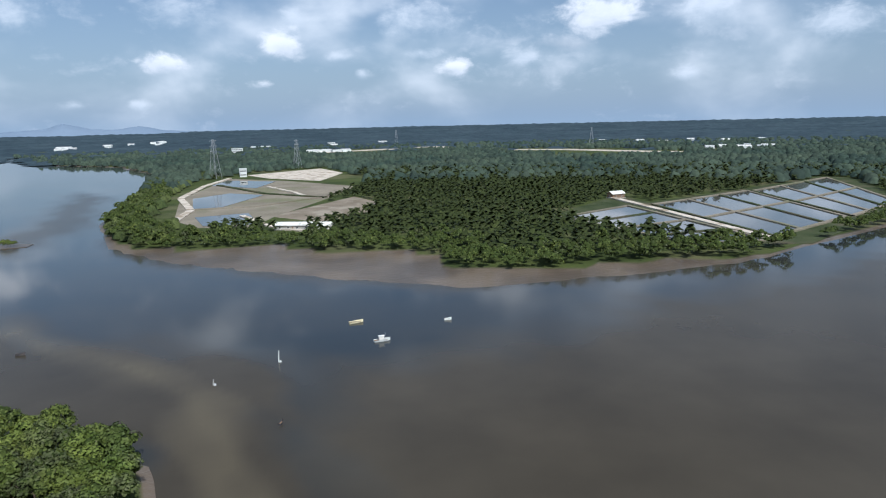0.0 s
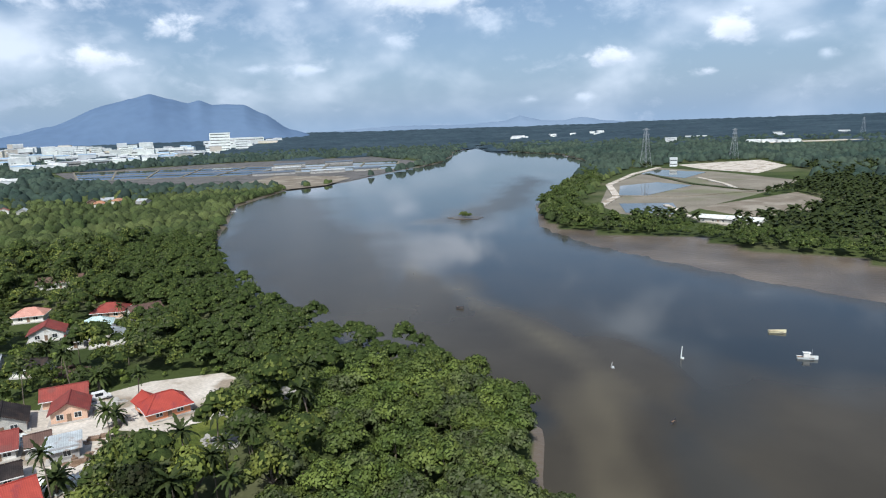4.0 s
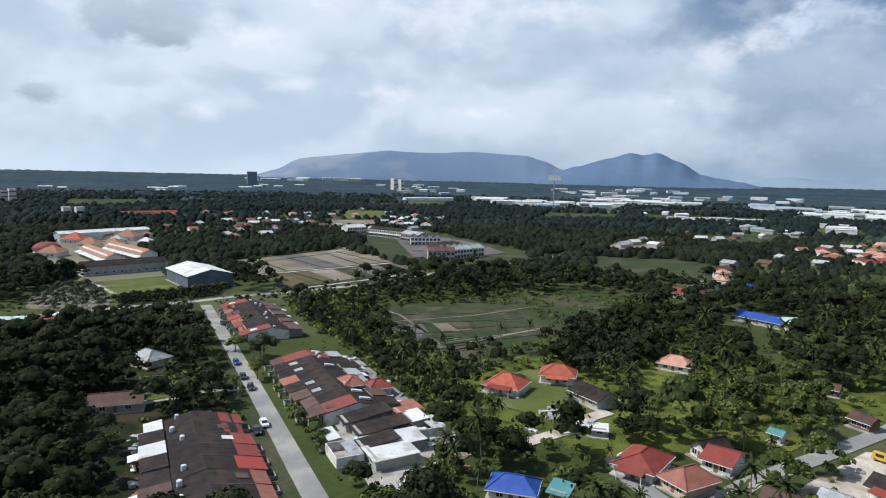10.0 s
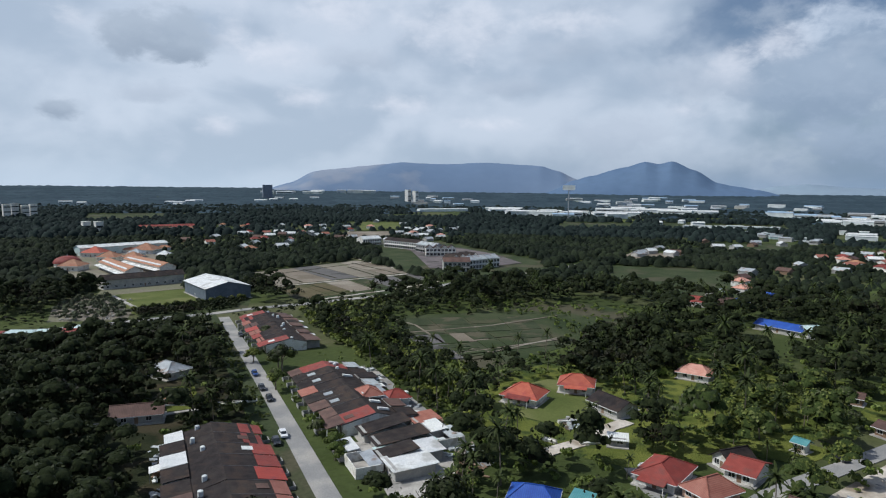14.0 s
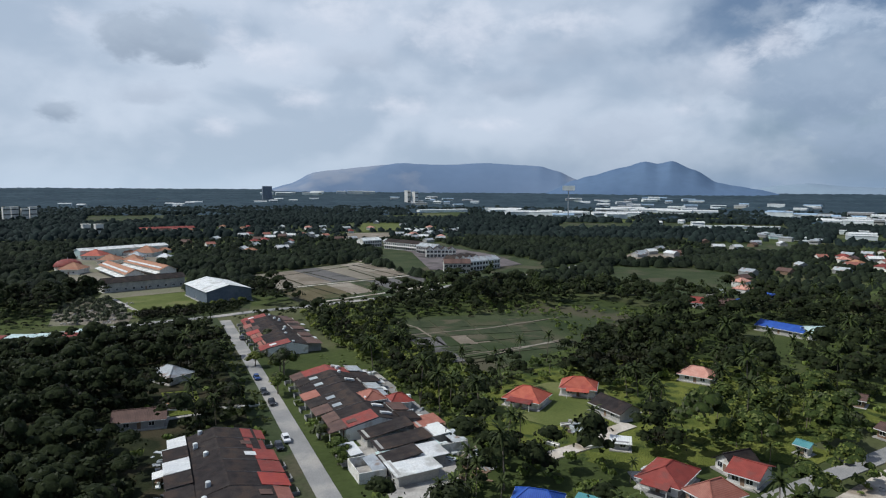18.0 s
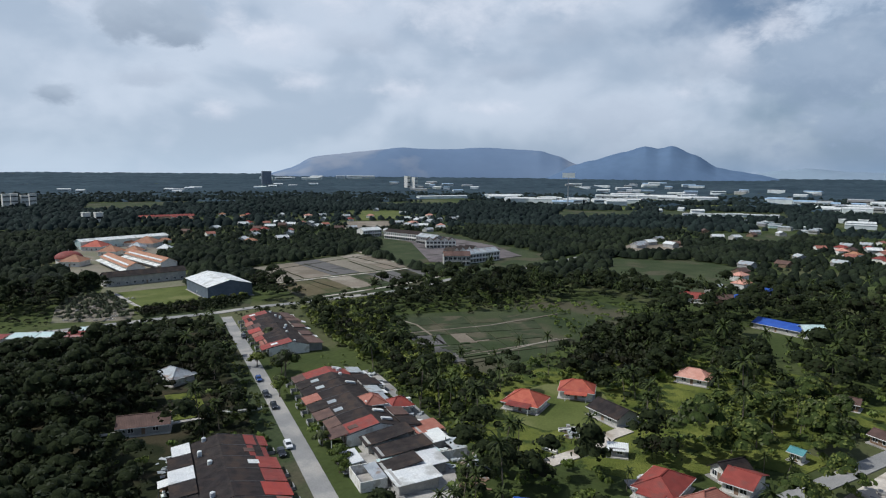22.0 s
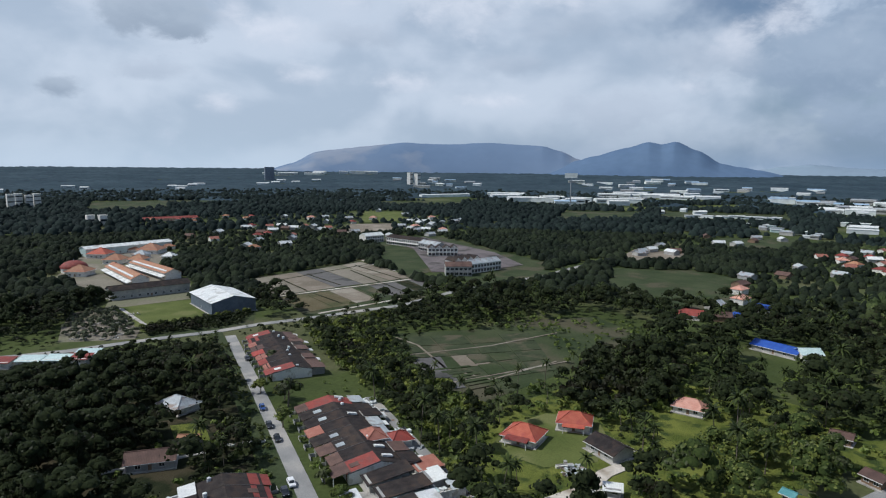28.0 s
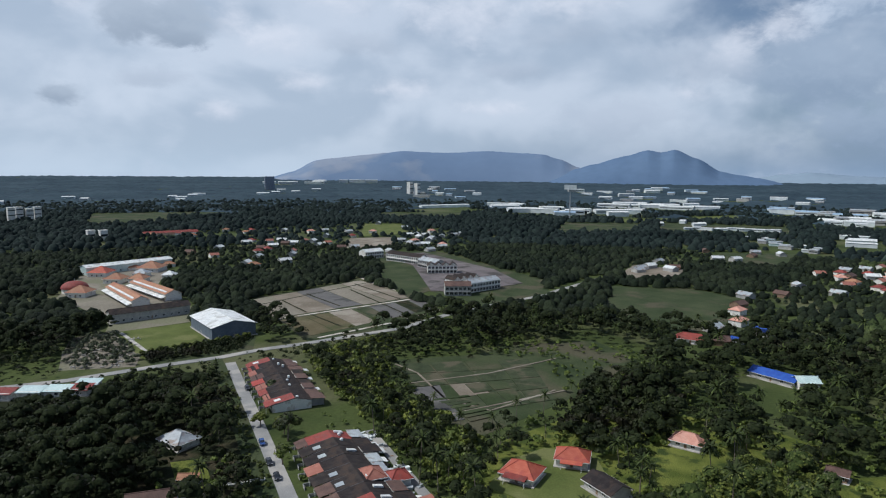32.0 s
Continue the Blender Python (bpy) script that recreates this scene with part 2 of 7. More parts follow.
M = {
    "leaf": mat("broad_leaves", (0.060, 0.084, 0.020), (0.158, 0.180, 0.040), 0.13, 0.6, bump=0, island=0.16, vary=0.35, spec=0.2, c3=(0.066, 0.078, 0.040), big=0.11, coords="world"),
    # broad leaves darkened: cloud shade on the inland woods is put into the colour
    "leaf_dark": mat("cloud_shaded_leaves", (0.015, 0.023, 0.007), (0.038, 0.049, 0.015), 0.12, 0.65, bump=0, island=0.16, vary=0.3, spec=0.15, c3=(0.022, 0.021, 0.010), big=0.08, coords="world"),
    "mangrove": mat("mangrove_leaves", (0.056, 0.086, 0.021), (0.134, 0.168, 0.040), 0.12, 0.6, bump=0, island=0.14, vary=0.25, spec=0.2, c3=(0.075, 0.090, 0.042), big=0.10, coords="world"),
    "palm": mat("palm_leaves", (0.028, 0.042, 0.013), (0.053, 0.068, 0.022), 0.5, 0.65, bump=0, island=0.15, vary=0.25, spec=0.12),
    "shrub": mat("bright_shrubs", (0.080, 0.118, 0.022), (0.125, 0.158, 0.036), 0.5, 0.6, bump=0, island=0.4, spec=0.25),
    # crown lumps behind the leaves: shade inside the crown is put into this green
    "core": mat("shade_toned_inner_foliage", (0.028, 0.044, 0.012), (0.052, 0.072, 0.020), 1.2, 0.9, 4.0, 1.0, 0.25, spec=0.1),
    # inner foliage for those leaves, with the same cloud shade in its colour
    "core_shaded": mat("cloud_shaded_inner_foliage", (0.012, 0.018, 0.007), (0.025, 0.033, 0.012), 1.2, 0.9, 4.0, 1.0, 0.25, spec=0.1),
    # woodland beyond the village: cloud shade is put into this very dark green
    "forest": mat("cloud_shaded_canopy", (0.011, 0.017, 0.011), (0.023, 0.031, 0.018), 0.02, 0.9, 40.0, 0.9, 1.2, island=0.32, spec=0.1, coords="world"),
    # plantation green with some distance haze put into the colour
    "plain_forest": mat("haze_tinted_plain_canopy", (0.032, 0.052, 0.046), (0.058, 0.080, 0.062), 0.008, 0.9, 40.0, 0.5, 1.0, island=0.25, spec=0.08, coords="world"),
    # lighter copy of the forest canopy: sunlight is put into the colour
    "sunny_forest": mat("sunlight_toned_canopy", (0.044, 0.063, 0.025), (0.088, 0.108, 0.043), 0.02, 0.9, 40.0, 0.9, 1.2, island=0.35, spec=0.1, coords="world"),
    "bark": mat("bark", (0.13, 0.10, 0.075), (0.22, 0.19, 0.15), 2.0, 0.9),
    "roof_red": mat("red_tile_roof", (0.215, 0.036, 0.028), (0.28, 0.055, 0.042), 0.5, 0.75, 12, 0.5, 0.04, stripes=0.33, vary=0.15, c3=(0.20, 0.055, 0.045), big=0.35),
    "roof_orange": mat("orange_tile_roof", (0.38, 0.078, 0.045), (0.45, 0.115, 0.068), 0.5, 0.75, 12, 0.5, 0.04, stripes=0.33, vary=0.12, c3=(0.36, 0.075, 0.055), big=0.35),
    "roof_bright": mat("bright_red_sheet_roof", (0.33, 0.040, 0.024), (0.40, 0.056, 0.034), 0.5, 0.6, 12, 0.4, 0.04, stripes=0.33, c3=(0.27, 0.035, 0.034), big=0.4),
    "roof_tan": mat("sunbleached_orange_roof", (0.35, 0.17, 0.095), (0.42, 0.22, 0.13), 0.4, 0.8, 12, 0.4, 0.04, stripes=0.33, vary=0.1, c3=(0.36, 0.15, 0.09), big=0.2),
    "roof_pink": mat("faded_pink_roof", (0.55, 0.26, 0.20), (0.62, 0.34, 0.27), 0.5, 0.8, 12, 0.5, 0.04, stripes=0.33, vary=0.1),
    "roof_salmon": mat("salmon_tile_roof", (0.29, 0.105, 0.075), (0.36, 0.150, 0.110), 0.5, 0.75, 12, 0.5, 0.04, stripes=0.33, vary=0.1),
    "car_yellow": mat("yellow_paint", (0.62, 0.38, 0.04), (0.68, 0.44, 0.06), 1.0, 0.4, bump=0),
    "roof_dark": mat("dark_weathered_roof", (0.027, 0.023, 0.024), (0.048, 0.041, 0.040), 0.4, 0.9, 10, 0.5, 0.04, spec=0.15, stripes=0.33, vary=0.15, c3=(0.060, 0.044, 0.038), big=0.25),
    "roof_brown": mat("brown_sheet_roof", (0.088, 0.050, 0.042), (0.135, 0.078, 0.064), 0.4, 0.8, 10, 0.5, 0.04, stripes=0.4, vary=0.2),
    "roof_grey": mat("grey_sheet_roof", (0.34, 0.37, 0.40), (0.48, 0.52, 0.56), 0.4, 0.5, 10, 0.5, 0.04, stripes=0.4, vary=0.15, c3=(0.26, 0.20, 0.17), big=0.3),
    "roof_white": mat("white_sheet_roof", (0.68, 0.70, 0.71), (0.80, 0.81, 0.80), 0.3, 0.5, 10, 0.4, 0.04, stripes=0.5, vary=0.1, c3=(0.5, 0.5, 0.48), big=0.2),
    "roof_cyan": mat("pale_cyan_roof", (0.50, 0.64, 0.64), (0.62, 0.74, 0.73), 0.3, 0.5, 10, 0.4, 0.04, stripes=0.5, vary=0.1),
    "roof_blue": mat("blue_sheet_roof", (0.02, 0.07, 0.36), (0.035, 0.11, 0.44), 0.4, 0.5, 10, 0.4, 0.04, stripes=0.4),
    "roof_teal": mat("teal_sheet_roof", (0.08, 0.26, 0.28), (0.13, 0.33, 0.34), 0.4, 0.5, 10, 0.4, 0.04, stripes=0.4),
    "wall_white": mat("white_painted_wall", (0.72, 0.71, 0.67), (0.80, 0.79, 0.76), 0.5, 0.85, 9, 0.15, vary=0.08, c3=(0.55, 0.52, 0.46), big=0.5),
    "wall_cream": mat("cream_painted_wall", (0.72, 0.66, 0.42), (0.78, 0.72, 0.50), 0.5, 0.85, 9, 0.15),
    "wall_orange": mat("orange_painted_wall", (0.62, 0.24, 0.12), (0.70, 0.32, 0.18), 0.5, 0.85, 9, 0.15),
    "far_peach": mat("far_pale_render", (0.58, 0.54, 0.48), (0.68, 0.62, 0.56), 0.02, 0.85, 9, bump=0, vary=0.15),
    "wall_peach": mat("peach_painted_wall", (0.62, 0.40, 0.29), (0.70, 0.48, 0.36), 0.5, 0.85, 9, 0.15, vary=0.1),
    "wall_grey": mat("grey_block_wall", (0.30, 0.30, 0.30), (0.42, 0.41, 0.40), 0.5, 0.9, 9, 0.2, vary=0.15),
    "wall_hall": mat("blue_grey_cladding", (0.10, 0.13, 0.17), (0.15, 0.18, 0.22), 0.5, 0.6, 9, 0.3, stripes=0.6),
    "wood": mat("weathered_timber", (0.16, 0.10, 0.065), (0.26, 0.18, 0.12), 1.0, 0.9),
    "glass": mat("window_glass", (0.02, 0.025, 0.03), (0.04, 0.045, 0.05), 1.0, 0.12, bump=0),
    "frame": mat("window_frame", (0.62, 0.62, 0.60), (0.72, 0.72, 0.70), 1.0, 0.6, bump=0),
    "shutter": mat("green_shutter", (0.05, 0.20, 0.11), (0.08, 0.26, 0.15), 1.0, 0.6, bump=0),
    "asphalt": mat("grey_asphalt", (0.24, 0.24, 0.235), (0.32, 0.315, 0.30), 0.12, 0.9, 30, 0.3, 0.02, c3=(0.38, 0.36, 0.33), big=0.06, spec=0.12, coords="world"),
    "sand": mat("pale_sand", (0.47, 0.42, 0.35), (0.62, 0.57, 0.50), 0.12, 0.95, 12, 0.5, 0.2, c3=(0.30, 0.25, 0.19), big=0.09, spec=0.12, coords="world"),
    "concrete": mat("concrete_yard", (0.38, 0.36, 0.33), (0.50, 0.48, 0.44), 0.2, 0.9, 12, 0.2, c3=(0.28, 0.27, 0.25), big=0.15, spec=0.12, coords="world"),
    "lawn": mat("mown_grass", (0.082, 0.104, 0.028), (0.120, 0.140, 0.042), 0.08, 0.95, 25, 0.6, 0.1, c3=(0.15, 0.16, 0.06), big=0.05, spec=0.12, coords="world"),
    "meadow": mat("rough_meadow", (0.078, 0.102, 0.020), (0.165, 0.182, 0.040), 0.11, 0.95, 18, 1.0, 0.5, c3=(0.045, 0.066, 0.018), big=0.16, spec=0.12, coords="world"),
    "scrub": mat("scrub_grass", (0.034, 0.050, 0.020), (0.062, 0.076, 0.036), 0.05, 0.95, 20, 0.6, 0.3, c3=(0.085, 0.080, 0.050), big=0.03, spec=0.12, coords="world"),
    "bare": mat("bare_earth", (0.17, 0.145, 0.11), (0.25, 0.215, 0.17), 0.05, 0.95, 20, 0.6, 0.2, c3=(0.30, 0.27, 0.22), big=0.04, spec=0.12, coords="world"),
    "grey_soil": mat("grey_tilled_soil", (0.115, 0.110, 0.108), (0.165, 0.158, 0.150), 0.05, 0.95, 20, 0.6, 0.2, c3=(0.075, 0.075, 0.070), big=0.05, spec=0.12, coords="world"),
    "olive_soil": mat("weedy_brown_soil", (0.105, 0.088, 0.048), (0.150, 0.128, 0.078), 0.05, 0.95, 20, 0.6, 0.2, c3=(0.075, 0.078, 0.036), big=0.04, spec=0.12, coords="world"),
    "site_mud": mat("rutted_site_mud", (0.120, 0.105, 0.108), (0.190, 0.168, 0.165), 0.04, 0.95, 20, 0.6, 0.2, c3=(0.07, 0.065, 0.06), big=0.05, spec=0.12, coords="world"),
    "crop": mat("low_crop", (0.036, 0.048, 0.024), (0.060, 0.072, 0.038), 0.15, 0.95, 14, 0.7, 0.2, c3=(0.10, 0.092, 0.060), big=0.08, spec=0.12, coords="world"),
    "grey_leaf": mat("grey_green_leaves", (0.058, 0.070, 0.042), (0.092, 0.104, 0.066), 0.5, 0.7, bump=0, island=0.4, spec=0.2),
    # leaf litter with the shade under trees put into its dark colour
    "litter": mat("shade_toned_leaf_litter", (0.014, 0.019, 0.008), (0.028, 0.033, 0.014), 0.2, 0.95, 10, 0.8, 0.3, c3=(0.052, 0.045, 0.026), big=0.1, spec=0.12, coords="world"),
    "salt": mat("dry_pond_floor", (0.18, 0.162, 0.125), (0.25, 0.225, 0.18), 0.03, 0.95, 20, 0.4, 0.2, c3=(0.17, 0.17, 0.11), big=0.02, spec=0.12, coords="world"),
    "tin": mat("dark_trim", (0.05, 0.05, 0.055), (0.09, 0.09, 0.095), 1.0, 0.6, bump=0),
    "steel": mat("galvanised_steel", (0.34, 0.36, 0.38), (0.44, 0.46, 0.48), 1.0, 0.5, bump=0, metal=0.4),
    "rubber": mat("tyre_rubber", (0.02, 0.02, 0.02), (0.03, 0.03, 0.03), 3.0, 0.9, bump=0),
    "car_white": mat("white_car_paint", (0.75, 0.76, 0.77), (0.80, 0.80, 0.80), 1.0, 0.25, bump=0),
    "car_dark": mat("dark_car_paint", (0.025, 0.028, 0.035), (0.04, 0.042, 0.05), 1.0, 0.25, bump=0),
    "car_blue": mat("blue_car_paint", (0.03, 0.07, 0.22), (0.04, 0.09, 0.27), 1.0, 0.25, bump=0),
    "car_red": mat("red_car_paint", (0.30, 0.03, 0.025), (0.36, 0.04, 0.03), 1.0, 0.25, bump=0),
    # dark with cloud shade and bluish with haze, both put into the colour
    "outer_forest": mat("shade_and_haze_tinted_canopy", (0.011, 0.018, 0.018), (0.022, 0.032, 0.031), 0.008, 0.9, 40.0, 0.5, 1.0, island=0.28, spec=0.08, coords="world"),
    # canopy up to the horizon: blue haze is put into its colour
    "far_forest": mat("haze_tinted_far_canopy", (0.032, 0.052, 0.070), (0.050, 0.075, 0.096), 0.004, 0.9, 30.0, 0.3, 2.0, island=0.15, spec=0.05, coords="world"),
    # hill colours: distance haze is put into the base colour as blue-grey
    "hill": mat("haze_tinted_hills", (0.108, 0.164, 0.262), (0.128, 0.190, 0.288), 0.0016, 1.0, 10, 0, spec=0.0, coords="world", grain_mix=0.15),
    "hill_range": mat("haze_tinted_ridge", (0.152, 0.214, 0.318), (0.180, 0.243, 0.346), 0.0012, 1.0, 10, 0, spec=0.0, coords="world", grain_mix=0.08, c3=(0.25, 0.29, 0.36), big=0.0022),
    "hill_pale": mat("haze_tinted_pale_hills", (0.225, 0.29, 0.365), (0.25, 0.32, 0.39), 0.002, 1.0, 8, 0, spec=0.0, coords="world", grain_mix=0.08),
    "hill_blue": mat("haze_tinted_blue_hills", (0.17, 0.235, 0.325), (0.19, 0.255, 0.345), 0.002, 1.0, 8, 0, spec=0.0, coords="world", grain_mix=0.08),
    "tower": mat("far_concrete", (0.17, 0.20, 0.25), (0.22, 0.25, 0.30), 0.02, 0.9, bump=0),
    "far_white": mat("far_white_cladding", (0.62, 0.66, 0.70), (0.75, 0.78, 0.80), 0.01, 0.8, 8, bump=0, vary=0.2),
    "far_blue": mat("far_blue_cladding", (0.32, 0.45, 0.60), (0.42, 0.54, 0.66), 0.01, 0.8, 8, bump=0),
}


def ground_material():
    """Grass and earth on the land, wet mud below the bank's edge."""
    m = mat("ground_cover", (0.034, 0.050, 0.014), (0.066, 0.086, 0.025), 0.02, 0.95, 30, 0.6, 0.4, spec=0.15, c3=(0.10, 0.105, 0.05), big=0.012, coords="world")
    nt = m.node_tree
    N, Lk = nt.nodes.new, nt.links.new
    b = nt.nodes["Principled BSDF"]
    old = b.inputs["Base Color"].links[0].from_socket
    geo, sep = N("ShaderNodeNewGeometry"), N("ShaderNodeSeparateXYZ")
    Lk(geo.outputs["Position"], sep.inputs[0])
    n1 = N("ShaderNodeTexNoise")
    n1.inputs["Scale"].default_value, n1.inputs["Detail"].default_value = 0.03, 6
    Lk(geo.outputs["Position"], n1.inputs["Vector"])
    mud = N("ShaderNodeMix")
    mud.data_type = "RGBA"
    r1 = N("ShaderNodeMapRange")
    r1.inputs["From Min"].default_value, r1.inputs["From Max"].default_value = 0.38, 0.62
    Lk(n1.outputs["Fac"], r1.inputs["Value"])
    Lk(r1.outputs[0], mud.inputs["Factor"])
    mud.inputs[6].default_value, mud.inputs[7].default_value = (0.090, 0.072, 0.055, 1), (0.150, 0.120, 0.090, 1)
    below = N("ShaderNodeMapRange")
    below.inputs["From Min"].default_value, below.inputs["From Max"].default_value = -0.12, -0.25
    Lk(sep.outputs["Z"], below.inputs["Value"])
    mx = N("ShaderNodeMix")
    mx.data_type = "RGBA"
    Lk(below.outputs[0], mx.inputs["Factor"])
    Lk(old, mx.inputs[6])
    Lk(mud.outputs[2], mx.inputs[7])
    Lk(mx.outputs[2], b.inputs["Base Color"])
    rr = N("ShaderNodeMapRange")
    rr.inputs["To Min"].default_value, rr.inputs["To Max"].default_value = 0.95, 0.30
    Lk(below.outputs[0], rr.inputs["Value"])
    Lk(rr.outputs[0], b.inputs["Roughness"])
    return m


def water_material(name, deep, shoal, rough, ripple, scale):
    m = bpy.data.materials.new(name)
    m.use_nodes = True
    nt = m.node_tree
    N, Lk = nt.nodes.new, nt.links.new
    b = nt.nodes["Principled BSDF"]
    geo = N("ShaderNodeNewGeometry")
    n1, n2 = N("ShaderNodeTexNoise"), N("ShaderNodeTexNoise")
    n1.inputs["Scale"].default_value, n1.inputs["Detail"].default_value = scale, 5
    n2.inputs["Scale"].default_value, n2.inputs["Detail"].default_value = 0.35, 4
    for n in (n1, n2):
        Lk(geo.outputs["Position"], n.inputs["Vector"])
    r = N("ShaderNodeMapRange")
    r.inputs["From Min"].default_value, r.inputs["From Max"].default_value = 0.4, 0.62
    Lk(n1.outputs["Fac"], r.inputs["Value"])
    mx = N("ShaderNodeMix")
    mx.data_type = "RGBA"
    Lk(r.outputs[0], mx.inputs["Factor"])
    mx.inputs[6].default_value, mx.inputs[7].default_value = (*deep, 1), (*shoal, 1)
    Lk(mx.outputs[2], b.inputs["Base Color"])
    b.inputs["Roughness"].default_value, b.inputs["IOR"].default_value = rough, 1.33
    bp = N("ShaderNodeBump")
    bp.inputs["Strength"].default_value, bp.inputs["Distance"].default_value = ripple, 0.05
    Lk(n2.outputs["Fac"], bp.inputs["Height"])
    Lk(bp.outputs[0], b.inputs["Normal"])
    return m


M["ground"] = ground_material()
M["river"] = water_material("muddy_river_water", (0.026, 0.031, 0.032), (0.043, 0.043, 0.037), 0.05, 0.05, 0.012)


def shoal_film():
    """Mud just under the surface: browner and less of a mirror."""
    nt = M["river"].node_tree
    N, Lk = nt.nodes.new, nt.links.new
    b = nt.nodes["Principled BSDF"]
    at = N("ShaderNodeAttribute")
    at.attribute_name = "shoal"
    old = b.inputs["Base Color"].links[0].from_socket
    geo, n1 = N("ShaderNodeNewGeometry"), N("ShaderNodeTexNoise")
    n1.inputs["Scale"].default_value, n1.inputs["Detail"].default_value = 0.045, 6
    Lk(geo.outputs["Position"], n1.inputs["Vector"])
    mud = N("ShaderNodeMix")
    mud.data_type = "RGBA"
    Lk(n1.outputs["Fac"], mud.inputs["Factor"])
    mud.inputs[6].default_value, mud.inputs[7].default_value = (0.033, 0.029, 0.022, 1), (0.072, 0.062, 0.045, 1)
    mx = N("ShaderNodeMix")
    mx.data_type = "RGBA"
    Lk(at.outputs["Fac"], mx.inputs["Factor"])
    Lk(old, mx.inputs[6])
    Lk(mud.outputs[2], mx.inputs[7])
    bar, mb = N("ShaderNodeAttribute"), N("ShaderNodeMix")
    bar.attribute_name, mb.data_type = "bar", "RGBA"
    Lk(bar.outputs["Fac"], mb.inputs["Factor"])
    Lk(mx.outputs[2], mb.inputs[6])
    mb.inputs[7].default_value = (0.124, 0.106, 0.070, 1)
    Lk(mb.outputs[2], b.inputs["Base Color"])
    rr = N("ShaderNodeMapRange")
    rr.inputs["To Min"].default_value, rr.inputs["To Max"].default_value = 0.05, 0.22
    Lk(at.outputs["Fac"], rr.inputs["Value"])
    Lk(rr.outputs[0], b.inputs["Roughness"])
    ss = N("ShaderNodeMapRange")
    ss.inputs["To Min"].default_value, ss.inputs["To Max"].default_value = 0.5, 0.17
    Lk(at.outputs["Fac"], ss.inputs["Value"])
    Lk(ss.outputs[0], b.inputs["Specular IOR Level"])


shoal_film()
M["pond"] = water_material("pond_water", (0.07, 0.075, 0.075), (0.10, 0.10, 0.095), 0.04, 0.03, 0.02)


# ---- mesh helpers ----
def mesh(name, V, F, material, smooth=False):
    """A mesh datablock from points and faces (lists, or arrays with one face size)."""
    me = bpy.data.meshes.new(name)
    if isinstance(F, np.ndarray):
        V = np.asarray(V, dtype=np.float32)
        n, k = F.shape
        me.vertices.add(len(V))
        me.vertices.foreach_set("co", V.ravel())
        me.loops.add(n * k)
        me.loops.foreach_set("vertex_index", F.astype(np.int32).ravel())
        me.polygons.add(n)
        me.polygons.foreach_set("loop_start", np.arange(0, n * k, k, dtype=np.int32))
        me.update(calc_edges=True)
    else:
        me.from_pydata([tuple(v) for v in V], [], F)
    if smooth:
        me.polygons.foreach_set("use_smooth", np.ones(len(me.polygons), dtype=bool))
    me.materials.append(material)
    return me


def part(name, vf, material, parent, label="", at=None, smooth=False):
    """Links points and faces as ONE mesh object under a thing or part."""
    data = vf if isinstance(vf, bpy.types.Mesh) else mesh(name, vf[0], vf[1], material, smooth)
    ob = new(name, data)
    ob.parent = parent
    if at is not None:
        ob.matrix_basis = at
    return tagged(ob, label)


def thing(name, label, category, m=None, group="", kind=""):
    ob = new(name)
    ob.empty_display_size = 0.5
    if m is not None:
        ob.matrix_basis = m
    return tagged(ob, label, category, group, kind)


def join(*pieces):
    V, F, o = [], [], 0
    for v, f in pieces:
        V += [tuple(p) for p in v]
        F += [tuple(i + o for i in q) for q in f]
        o += len(v)
    return V, F


def box(x0, y0, z0, x1, y1, z1):
    V = [(x0, y0, z0), (x1, y0, z0), (x1, y1, z0), (x0, y1, z0), (x0, y0, z1), (x1, y0, z1), (x1, y1, z1), (x0, y1, z1)]
    return V, [(0, 3, 2, 1), (4, 5, 6, 7), (0, 1, 5, 4), (1, 2, 6, 5), (2, 3, 7, 6), (3, 0, 4, 7)]


def slab(points, th):
    """A flat plate below the given outline (three or more points, counter-clockwise from above)."""
    n = len(points)
    V = [tuple(p) for p in points] + [(p[0], p[1], p[2] - th) for p in points]
    F = [tuple(range(n)), tuple(range(2 * n - 1, n - 1, -1))]
    F += [(i, i + n, (i + 1) % n + n, (i + 1) % n) for i in range(n)]
    return V, F


def tube(path, radii, sides=6):
    V, F = [], []
    for (x, y, z), r in zip(path, radii):
        V += [(x + r * math.cos(2 * math.pi * k / sides), y + r * math.sin(2 * math.pi * k / sides), z) for k in range(sides)]
    for i in range(len(path) - 1):
        F += [(i * sides + k, i * sides + (k + 1) % sides, (i + 1) * sides + (k + 1) % sides, (i + 1) * sides + k) for k in range(sides)]
    F.append(tuple(range((len(path) - 1) * sides, len(path) * sides)))
    return V, F


def beam(a, b, r):
    """A square bar from a to b."""
    a, b = Vector(a), Vector(b)
    d = (b - a).normalized()
    u = d.cross(Vector((0.31, 0.17, 0.93)) if abs(d.z) < 0.9 else Vector((1, 0, 0))).normalized() * r
    w = d.cross(u).normalized() * r
    V = [tuple(p + s * u + q * w) for p in (a, b) for s, q in ((-1, -1), (1, -1), (1, 1), (-1, 1))]
    return V, [(3, 2, 1, 0), (4, 5, 6, 7), (0, 1, 5, 4), (1, 2, 6, 5), (2, 3, 7, 6), (3, 0, 4, 7)]


def inside(poly, X, Y):
    r = np.zeros(np.shape(X), bool)
    n = len(poly)
    for i in range(n):
        (x0, y0), (x1, y1) = poly[i], poly[(i + 1) % n]
        if y0 == y1:
            continue
        c = ((y0 > Y) != (y1 > Y)) & (X < (x1 - x0) * (Y - y0) / (y1 - y0) + x0)
        r ^= c
    return r


